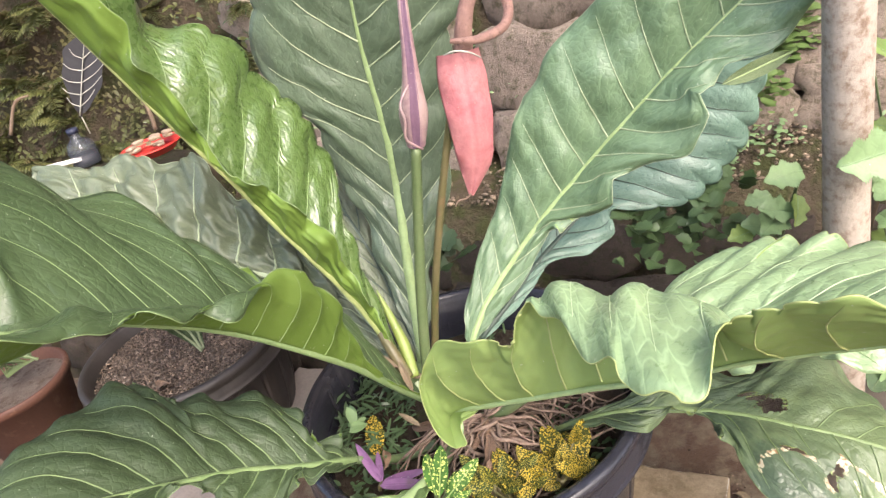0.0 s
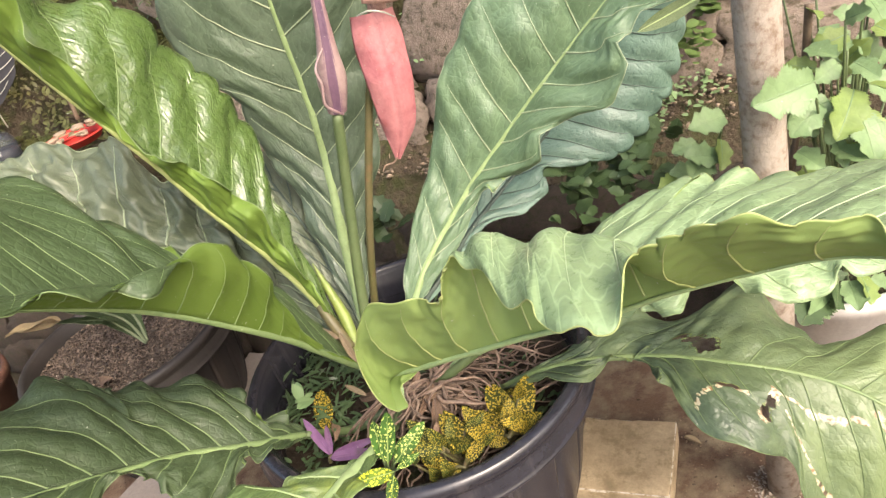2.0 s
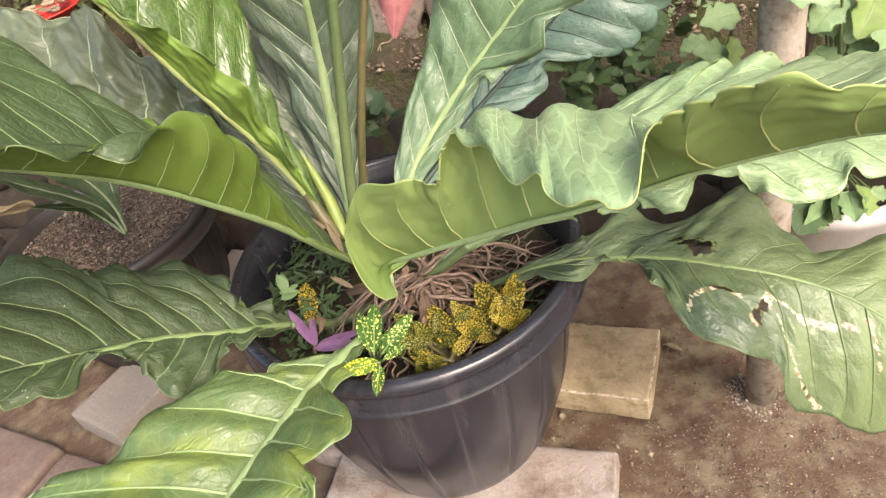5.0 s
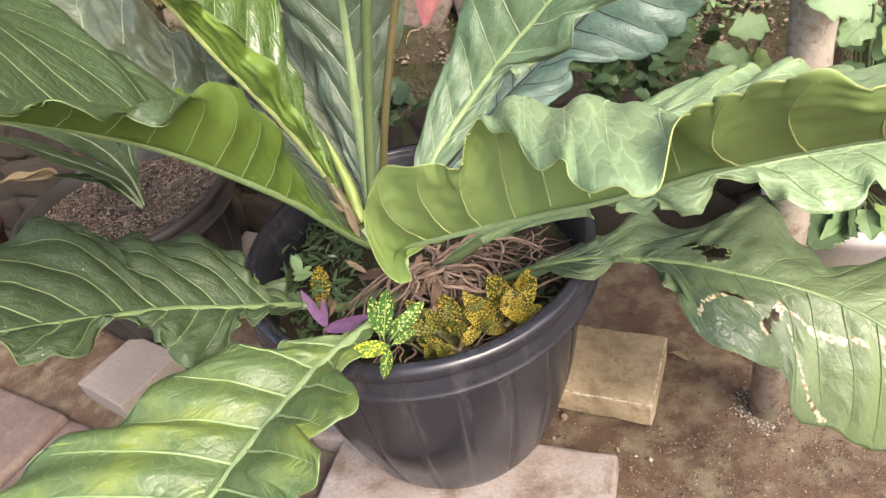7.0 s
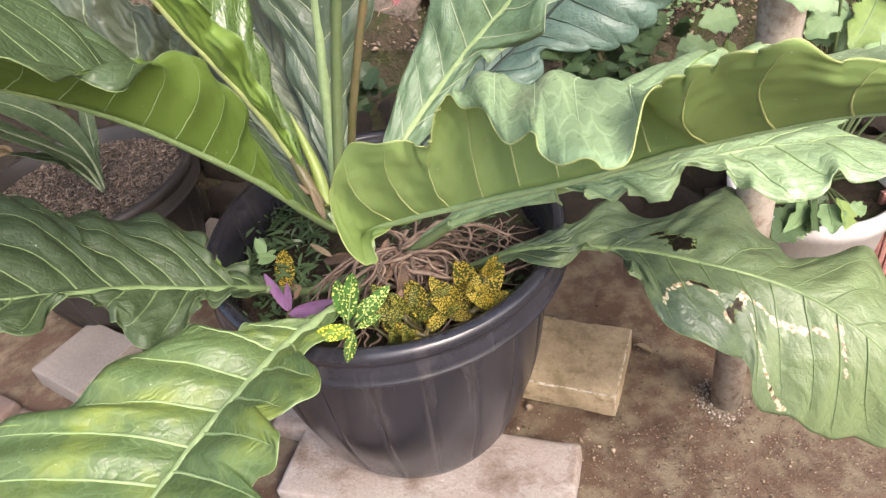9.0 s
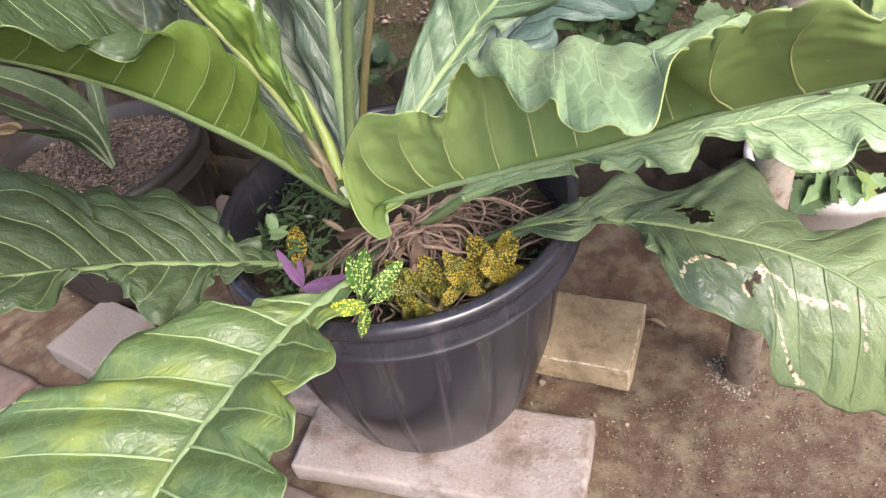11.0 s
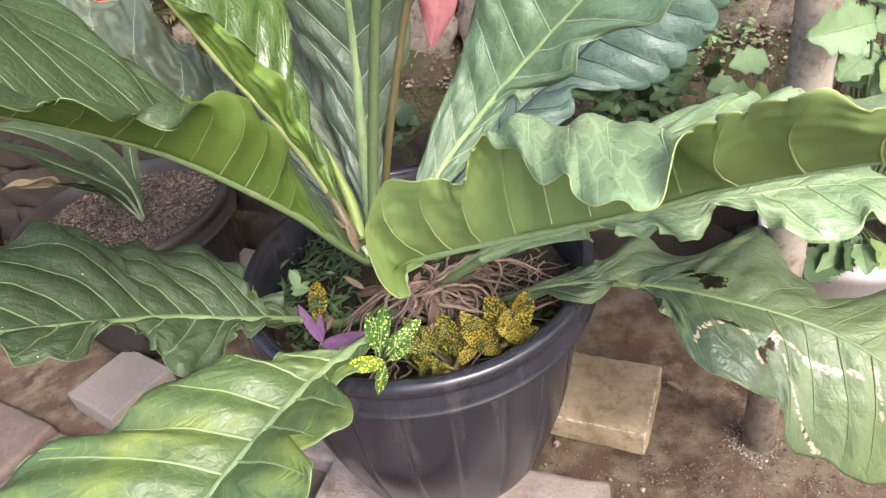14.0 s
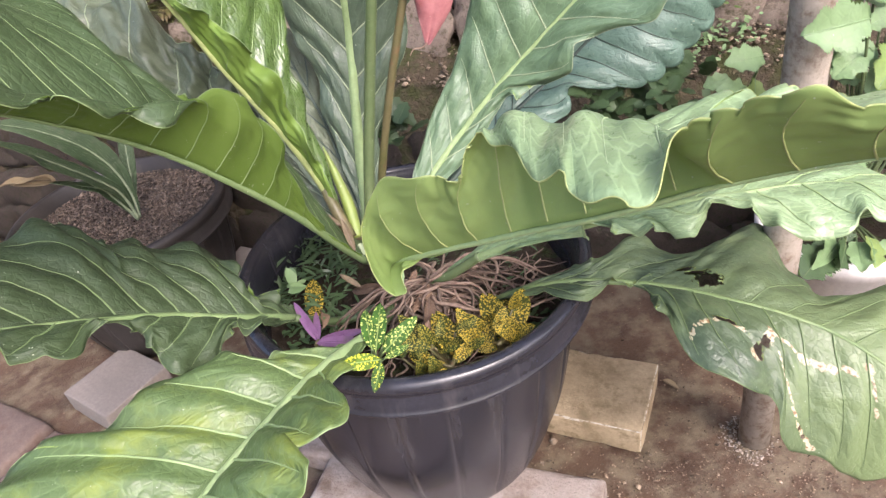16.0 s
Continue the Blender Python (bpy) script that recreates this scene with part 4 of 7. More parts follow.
# tall leaf at the back
big_leaf(plant, (TOP_BLUE, UNDER, VEIN_GREY, VEIN), (0, -1, 0.25),
    mid=[(-0.055, 0.05, 0.557), (-0.044, 0.082, 0.617), (-0.035, 0.104, 0.681), (-0.025, 0.122, 0.747), (-0.015, 0.138, 0.813), (-0.008, 0.14, 0.881), (-0.005, 0.136, 0.95), (-0.004, 0.125, 1.018), (0, 0.108, 1.084), (0.008, 0.079, 1.146), (0.018, 0.04, 1.202)],
    left=[(0.006, 75, 0.01), (0.01, 18, 0.011), (0.017, 1, 0.013), (0.025, -10, 0.014), (0.033, -17, 0.016), (0.04, -20, 0.018), (0.048, -22, 0.021), (0.056, -24, 0.023), (0.058, -25, 0.025), (0.058, -26, 0.027), (0.064, -23, 0.03), (0.076, -19, 0.031), (0.088, -17, 0.032), (0.091, -13, 0.033), (0.094, -11, 0.035), (0.098, -9, 0.038), (0.103, -7, 0.041), (0.108, -6, 0.045), (0.126, -7, 0.046), (0.143, -7, 0.047), (0.152, -8, 0.051), (0.151, -9, 0.054), (0.148, -10, 0.054), (0.144, -10, 0.054), (0.141, -11, 0.056), (0.136, -12, 0.054), (0.127, -12, 0.05), (0.117, -12, 0.047), (0.095, -14, 0.038), (0.074, -18, 0.031), (0.052, -20, 0.02), (0.026, -20, 0.01), (0, -69, 0)],
    right=[(0.007, 43, 0.009), (0.012, 0, 0.01), (0.019, -15, 0.01), (0.028, -24, 0.01), (0.035, -27, 0.011), (0.041, -28, 0.012), (0.046, -29, 0.014), (0.052, -24, 0.015), (0.058, -18, 0.016), (0.064, -12, 0.017), (0.071, -7, 0.019), (0.078, -3, 0.021), (0.085, -1, 0.022), (0.092, -0, 0.022), (0.097, 1, 0.024), (0.102, 3, 0.025), (0.104, 4, 0.025), (0.107, 5, 0.026), (0.111, 5, 0.027), (0.116, 5, 0.029), (0.121, 4, 0.03), (0.13, 5, 0.031), (0.14, 4, 0.033), (0.148, 4, 0.037), (0.147, 3, 0.038), (0.142, 2, 0.041), (0.134, -0, 0.044), (0.115, -3, 0.043), (0.097, -6, 0.039), (0.077, -10, 0.033), (0.051, -13, 0.022), (0.026, -14, 0.011), (0, -111, 0)],
    veins=11, sweep=(0.09, 0.075), lobes=8, quilt=0.006, ripple=0.002, rib=0.01, seed=1, vein_size=0.9, label="tall upright grey-green leaf with a thick midrib")
# upright leaf, right
big_leaf(plant, (TOP_SILVER, UNDER, VEIN_GREY, VEIN), (0, -1, 0.25),
    mid=[(0.024, 0.03, 0.574), (0.071, 0.057, 0.626), (0.128, 0.08, 0.671), (0.186, 0.089, 0.719), (0.243, 0.083, 0.769), (0.297, 0.069, 0.82), (0.35, 0.05, 0.871), (0.404, 0.031, 0.921), (0.458, 0.007, 0.969), (0.509, -0.021, 1.017), (0.553, -0.06, 1.065)],
    left=[(0.011, 25, 0.008), (0.02, -3, 0.007), (0.028, -10, 0.006), (0.033, -13, 0.007), (0.04, -15, 0.007), (0.048, -16, 0.007), (0.054, -16, 0.009), (0.061, -17, 0.012), (0.067, -20, 0.013), (0.077, -17, 0.011), (0.09, -16, 0.01), (0.103, -15, 0.008), (0.111, -13, 0.006), (0.12, -12, 0.006), (0.129, -12, 0.008), (0.135, -12, 0.01), (0.136, -13, 0.013), (0.144, -14, 0.015), (0.148, -13, 0.017), (0.148, -13, 0.02), (0.142, -13, 0.022), (0.137, -11, 0.024), (0.134, -8, 0.024), (0.132, -5, 0.024), (0.125, -4, 0.025), (0.119, -4, 0.026), (0.113, -4, 0.027), (0.101, -4, 0.026), (0.086, -5, 0.024), (0.07, -8, 0.022), (0.051, -13, 0.018), (0.026, -13, 0.009), (0, 11, 0)],
    right=[(0.004, 54, 0.01), (0.013, 18, 0.007), (0.02, 15, 0.006), (0.027, 19, 0.008), (0.031, 24, 0.012), (0.032, 28, 0.014), (0.031, 31, 0.014), (0.028, 35, 0.012), (0.025, 36, 0.011), (0.022, 36, 0.011), (0.039, 38, 0.015), (0.062, 42, 0.022), (0.072, 47, 0.026), (0.067, 52, 0.025), (0.057, 52, 0.023), (0.063, 49, 0.025), (0.075, 46, 0.028), (0.09, 42, 0.029), (0.101, 40, 0.027), (0.098, 46, 0.027), (0.094, 52, 0.024), (0.074, 58, 0.02), (0.063, 60, 0.017), (0.057, 50, 0.016), (0.059, 39, 0.017), (0.07, 30, 0.018), (0.074, 26, 0.019), (0.07, 24, 0.019), (0.064, 28, 0.018), (0.057, 36, 0.018), (0.041, 32, 0.015), (0.025, 20, 0.01), (0, 169, 0)],
    veins=14, sweep=(0.05, 0.07), lobes=8, quilt=0.0065, ripple=0.0025, rib=0.0062, seed=2, pucker=0.006, vein_size=0.9, scallop=(0, 0), notches=[(1, 0.301, -0.2, 0.011), (1, 0.324, 0.121, 0.011), (1, 0.039, -0.07, 0.02), (1, 0.66, -0.099, 0.008), (1, 0.434, -0.063, 0.015), (1, 0.391, 0.054, 0.02), (1, 0.727, -0.063, 0.011), (1, 0.008, 0.055, 0.011), (1, 0.641, 0.054, 0.011), (1, 0.695, 0.051, 0.011), (1, 0.309, -0.051, 0.008), (1, 0.27, 0.04, 0.011), (-1, 0.008, 0.057, 0.011), (-1, 0.027, -0.059, 0.015), (-1, 0.457, 0.027, 0.011), (-1, 0.301, -0.028, 0.008)], label="upright glossy green leaf with scalloped edge")
# leaf behind it
big_leaf(plant, (TOP_TEAL, UNDER, VEIN_DARK), (0, -1, 0.35),
    mid=[(0.044, 0.06, 0.559), (0.107, 0.1, 0.583), (0.167, 0.144, 0.607), (0.232, 0.182, 0.628), (0.299, 0.207, 0.657), (0.365, 0.22, 0.697), (0.427, 0.22, 0.744), (0.486, 0.21, 0.795), (0.542, 0.193, 0.847), (0.591, 0.163, 0.899), (0.634, 0.12, 0.948)],
    left=[(0.01, 33, 0.004), (0.012, -20, 0.004), (0.02, -45, 0.003), (0.028, -55, 0.004), (0.034, -54, 0.006), (0.038, -51, 0.007), (0.043, -49, 0.007), (0.049, -47, 0.006), (0.053, -41, 0.004), (0.056, -32, 0.003), (0.061, -26, 0.002), (0.067, -23, 0.002), (0.071, -18, 0.003), (0.074, -14, 0.006), (0.077, -13, 0.008), (0.079, -12, 0.01), (0.082, -13, 0.011), (0.083, -12, 0.013), (0.084, -12, 0.015), (0.085, -13, 0.016), (0.086, -15, 0.018), (0.085, -17, 0.019), (0.083, -18, 0.02), (0.081, -19, 0.021), (0.079, -21, 0.021), (0.078, -25, 0.021), (0.072, -25, 0.019), (0.064, -24, 0.018), (0.058, -24, 0.017), (0.052, -26, 0.016), (0.037, -26, 0.01), (0.019, -26, 0.005), (0, -180, 0)],
    right=[(0.007, 10, 0.005), (0.011, 17, 0.006), (0.014, 19, 0.006), (0.017, 21, 0.006), (0.019, 24, 0.006), (0.02, 28, 0.006), (0.019, 31, 0.006), (0.018, 35, 0.007), (0.032, 31, 0.011), (0.056, 27, 0.017), (0.063, 30, 0.02), (0.066, 35, 0.024), (0.05, 45, 0.018), (0.038, 41, 0.007), (0.055, 29, 0.001), (0.077, 22, -0.002), (0.094, 17, -0.004), (0.115, 13, -0.007), (0.124, 11, -0.006), (0.133, 9, -0.005), (0.133, 6, -0.003), (0.133, 4, -0.002), (0.129, 4, 0), (0.123, 3, 0.001), (0.11, 4, 0.001), (0.094, 5, 0.001), (0.078, 6, 0.001), (0.064, 8, -0.001), (0.049, 11, -0.002), (0.038, 12, 0), (0.029, 8, 0.002), (0.017, 0, 0.002), (0, 0, 0)],
    veins=18, sweep=(0.06, 0.06), lobes=15, quilt=0.005, ripple=0.0025, pucker=0.002, rib=0.006, seed=3, scallop=(0.1, 0),  nu=260, sinuses=((1, 0.1, (0.202, 0.294, 0.419, 0.496, 0.551, 0.596, 0.641, 0.684, 0.731, 0.791, 0.846, 0.9)),), label="bluish pleated leaf with frilled edge")
# glossy young leaf
big_leaf(plant, (TOP_GLOSS, UNDER_BRIGHT, VEIN_SOFT, VEIN_OLIVE), (0, -0.9, 0.45),
    mid=[(-0.088, 0.02, 0.609), (-0.107, 0.03, 0.673), (-0.13, 0.03, 0.738), (-0.156, 0.027, 0.8), (-0.183, 0.023, 0.863), (-0.205, 0.014, 0.927), (-0.229, 0.003, 0.99), (-0.253, -0.009, 1.052), (-0.274, -0.025, 1.115), (-0.292, -0.048, 1.177), (-0.306, -0.08, 1.235)],
    left=[(0.009, 114, 0.01), (0.015, 118, 0.01), (0.021, 120, 0.009), (0.021, 122, 0.008), (0.024, 127, 0.008), (0.034, 131, 0.011), (0.036, 135, 0.009), (0.033, 137, 0.006), (0.039, 139, 0.006), (0.052, 141, 0.008), (0.06, 140, 0.009), (0.053, 140, 0.008), (0.054, 140, 0.009), (0.055, 141, 0.013), (0.042, 142, 0.012), (0.037, 141, 0.012), (0.033, 141, 0.011), (0.014, 131, 0.004), (0.01, 131, 0.003), (0.012, 133, 0.003), (0.021, 135, 0.005), (0.036, 136, 0.007), (0.042, 137, 0.01), (0.045, 138, 0.014), (0.048, 136, 0.016), (0.047, 132, 0.018), (0.051, 138, 0.014), (0.062, 143, 0.013), (0.059, 144, 0.014), (0.054, 148, 0.016), (0.036, 149, 0.013), (0.018, 150, 0.007), (0, -22, 0)],
    right=[(0.013, -65, -0.004), (0.019, -56, 0.001), (0.024, -52, 0.005), (0.029, -48, 0.007), (0.038, -45, 0.007), (0.05, -42, 0.01), (0.06, -37, 0.013), (0.067, -32, 0.015), (0.077, -30, 0.016), (0.09, -31, 0.014), (0.102, -33, 0.008), (0.123, -36, 0.009), (0.143, -39, 0.009), (0.156, -41, 0.01), (0.157, -40, 0.013), (0.158, -39, 0.015), (0.161, -39, 0.016), (0.16, -39, 0.017), (0.152, -42, 0.019), (0.147, -40, 0.02), (0.149, -36, 0.021), (0.146, -34, 0.023), (0.138, -35, 0.025), (0.122, -40, 0.023), (0.105, -46, 0.015), (0.096, -47, 0.015), (0.085, -41, 0.014), (0.075, -35, 0.013), (0.066, -29, 0.012), (0.055, -27, 0.013), (0.044, -26, 0.013), (0.022, -27, 0.006), (0, -158, 0)],
    veins=11, sweep=(0.05, 0.1), lobes=8, quilt=0.007, pucker=0.006, ripple=0.003, rib=0.006, seed=4, vein_at=-0.0002, scallop=(0, 0), notches=[(1, 0.262, 0.05, 0.011), (1, 0.312, -0.035, 0.02), (1, 0.352, 0.038, 0.011), (1, 0.234, -0.034, 0.011), (1, 0.457, -0.031, 0.011), (1, 0.137, -0.03, 0.011), (-1, 0.504, 0.14, 0.011), (-1, 0.352, -0.144, 0.011), (-1, 0.621, -0.118, 0.015), (-1, 0.449, -0.123, 0.011), (-1, 0.109, -0.123, 0.011), (-1, 0.652, 0.1, 0.011), (-1, 0.223, -0.072, 0.02), (-1, 0.32, 0.078, 0.015), (-1, 0.52, -0.104, 0.008), (-1, 0.496, 0.07, 0.02), (-1, 0.172, 0.064, 0.02), (-1, 0.781, 0.086, 0.011)], sinuses=((-1, 0.1, (0.1, 0.172, 0.257, 0.346, 0.454, 0.519, 0.643, 0.75)), (1, 0.1, (0.08, 0.165, 0.244, 0.322, 0.404, 0.467, 0.514, 0.591, 0.68, 0.78, 0.9))), label="very glossy bright green young leaf, half folded")
# near leaf, left, its front half raised and rolled over
big_leaf(plant, (TOP_MID, UNDER_MID, VEIN_SOFT, VEIN_SOFT), (0, -0.35, 0.94),
    mid=[(-0.067, -0.015, 0.538), (-0.09, -0.047, 0.591), (-0.111, -0.078, 0.645), (-0.132, -0.11, 0.698), (-0.153, -0.147, 0.749), (-0.176, -0.183, 0.799), (-0.2, -0.219, 0.848), (-0.229, -0.256, 0.895), (-0.261, -0.295, 0.938), (-0.295, -0.335, 0.977), (-0.322, -0.384, 1.012)],
    left=[(0.005, 71, 0.022), (0.004, 74, 0.02), (0.003, 78, 0.018), (0.002, 83, 0.016), (0.001, 92, 0.015), (0.001, 117, 0.013), (0.006, 96, 0.016), (0.011, 94, 0.019), (0.018, 91, 0.022), (0.026, 88, 0.025), (0.035, 88, 0.028), (0.044, 89, 0.03), (0.055, 87, 0.034), (0.065, 86, 0.038), (0.074, 87, 0.041), (0.079, 89, 0.043), (0.086, 89, 0.045), (0.08, 89, 0.047), (0.077, 89, 0.049), (0.065, 80, 0.047), (0.062, 62, 0.045), (0.076, 41, 0.045), (0.08, 31, 0.046), (0.065, 37, 0.041), (0.072, 29, 0.044), (0.074, 31, 0.047), (0.077, 34, 0.047), (0.084, 29, 0.042), (0.089, 23, 0.042), (0.091, 17, 0.05), (0.092, 12, 0.063), (0.083, 12, 0.108), (0, -65, 0)],
    right=[(0.009, 22, -0.005), (0.024, 16, -0.002), (0.039, 15, 0.003), (0.049, 17, 0.008), (0.055, 19, 0.012), (0.063, 21, 0.016), (0.072, 23, 0.021), (0.076, 25, 0.025), (0.08, 27, 0.028), (0.086, 30, 0.031), (0.094, 36, 0.032), (0.1, 37, 0.032), (0.102, 35, 0.034), (0.1, 32, 0.035), (0.099, 29, 0.036), (0.098, 25, 0.036), (0.113, 22, 0.041), (0.141, 20, 0.051), (0.145, 17, 0.052), (0.148, 13, 0.054), (0.171, 17, 0.058), (0.187, 18, 0.061), (0.184, 16, 0.062), (0.183, 15, 0.063), (0.182, 15, 0.063), (0.19, 18, 0.064), (0.192, 20, 0.068), (0.18, 24, 0.072), (0.17, 30, 0.07), (0.155, 37, 0.058), (0.141, 44, 0.05), (0.112, 48, 0.043), (0, -115, 0)],
    left_crest=[(0.004, 51, 0.021), (0.004, 55, 0.016), (0.004, 56, 0.011), (0.003, 54, 0.007), (0.004, 59, 0.009), (0.01, 83, 0.01), (0.018, 83, 0.012), (0.027, 83, 0.013), (0.039, 82, 0.015), (0.051, 82, 0.018), (0.057, 78, 0.019), (0.055, 80, 0.018), (0.058, 75, 0.018), (0.064, 62, 0.019), (0.056, 48, 0.017), (0.051, 43, 0.017), (0.053, 41, 0.015), (0.055, 33, 0.017), (0.053, 25, 0.019), (0, -65, 0)],
    veins=15, sweep=(0.0, 0.16), lobes=9, quilt=0.0035, pucker=0.003, ripple=0.002, rib=0.006, seed=5, vein_size=0.45, vein_at=(-0.0014, 0.0001), scallop=(0.1, 0), notches=[(1, 0.492, -0.101, 0.011), (1, 0.52, 0.085, 0.011), (1, 0.66, -0.033, 0.011), (1, 0.562, -0.028, 0.011), (1, 0.5, -0.031, 0.008), (1, 0.637, 0.023, 0.011)], label="arching green leaf showing its yellow-green underside")
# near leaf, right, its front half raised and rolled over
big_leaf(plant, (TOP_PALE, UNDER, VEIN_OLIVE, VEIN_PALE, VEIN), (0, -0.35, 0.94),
    mid=[(-0.03, -0.194, 0.653), (0.006, -0.234, 0.681), (0.041, -0.275, 0.71), (0.077, -0.315, 0.737), (0.116, -0.354, 0.763), (0.15, -0.396, 0.79), (0.184, -0.437, 0.82), (0.216, -0.477, 0.852), (0.25, -0.519, 0.88), (0.283, -0.563, 0.905), (0.303, -0.617, 0.925)],
    left=[(0.048, -164, 0.032), (0.04, -155, 0.025), (0.017, -171, 0.001), (0.005, -105, 0.002), (0.006, -67, -0.001), (0.04, -2, 0.06), (0.067, -27, 0.099), (0.074, -26, 0.112), (0.082, -26, 0.125), (0.089, -25, 0.138), (0.191, -24, 0.081), (0.19, -21, 0.08), (0.198, -16, 0.077), (0.204, -13, 0.067), (0.203, -13, 0.056), (0.21, -11, 0.057), (0.209, -13, 0.063), (0.203, -18, 0.061), (0.207, -18, 0.067), (0.2, -22, 0.058), (0.2, -25, 0.057), (0.201, -26, 0.058), (0.199, -26, 0.06), (0.193, -28, 0.058), (0.191, -27, 0.061), (0.188, -27, 0.058), (0.182, -27, 0.059), (0.174, -27, 0.059), (0.164, -26, 0.038), (0.154, -22, 0.007), (0.142, -20, -0.018), (0.131, -21, -0.03), (0, 0, 0)],
    right=[(0.048, -16, 0.032), (0.052, 39, 0.01), (0.07, 71, 0.002), (0.086, 80, 0), (0.099, 86, 0.005), (0.108, 91, 0.008), (0.098, 92, 0.015), (0.092, 92, 0.018), (0.081, 92, 0.018), (0.095, 99, 0.014), (0.108, 103, 0.019), (0.101, 94, 0.023), (0.1, 89, 0.031), (0.101, 81, 0.038), (0.103, 69, 0.041), (0.108, 61, 0.046), (0.11, 62, 0.05), (0.113, 59, 0.05), (0.116, 51, 0.045), (0.118, 45, 0.047), (0.112, 43, 0.048), (0.11, 38, 0.044), (0.106, 39, 0.042), (0.095, 51, 0.029), (0.092, 65, 0.019), (0.091, 68, 0.02), (0.093, 66, 0.02), (0.095, 68, 0.019), (0.088, 68, 0.019), (0.065, 60, 0.012), (0.048, 62, 0.007), (0.028, 72, 0.003), (0, -53, 0)],
    right_crest=[(0.023, -9, 0.016), (0.025, 40, -0.001), (0.046, 71, -0.007), (0.059, 78, -0.007), (0.062, 82, -0.005), (0.062, 85, -0.003), (0.058, 87, -0), (0.055, 90, 0.003), (0.056, 96, 0.004), (0.068, 108, 0.006), (0.083, 114, 0.01), (0.096, 115, 0.008), (0.1, 114, 0.006), (0.101, 115, 0.005), (0.098, 116, 0.004), (0.09, 118, 0.002), (0.086, 118, 0), (0.087, 119, 0.001), (0.086, 119, -0), (0.079, 118, -0.003), (0.069, 113, -0.002), (0.066, 110, 0.001), (0.06, 106, 0.002), (0.055, 87, 0.002), (0.055, 65, -0.001), (0.058, 63, 0.003), (0.058, 64, 0.005), (0.06, 65, 0.004), (0.053, 61, 0.005), (0.04, 57, 0.005), (0.028, 57, 0.004), (0.015, 62, 0.001), (0, -53, 0)],
    veins=13, sweep=(0.1, 0.04), lobes=11, quilt=0.006, ripple=0.0015, rib=0.0042, seed=6, bow=0.06, right_at=((0, 0.36, 0.72, 1), (0, 0.3, 0.74, 1)), nu=330, notches=[(1, 0.262, -0.05, 0.005), (1, 0.276, -0.06, 0.006), (1, 0.3, -0.07, 0.008), (1, 0.312, 0.05, 0.004), (1, 0.322, -0.06, 0.006), (1, 0.338, -0.06, 0.004), (1, 0.352, -0.08, 0.004), (1, 0.366, 0.05, 0.004)], vein_size=0.75, vein_at=(-0.0014, 0.0003), nv=30, scallop=(0.0, 0.0), sinuses=((-1, 0.08, (0.34, 0.39, 0.445, 0.49, 0.53, 0.565, 0.6, 0.65, 0.72, 0.78, 0.86)), (1, 0.09, (0.735, 0.76, 0.788, 0.828, 0.9, 0.95))), label="arching leaf with olive underside and rolled pale edge")
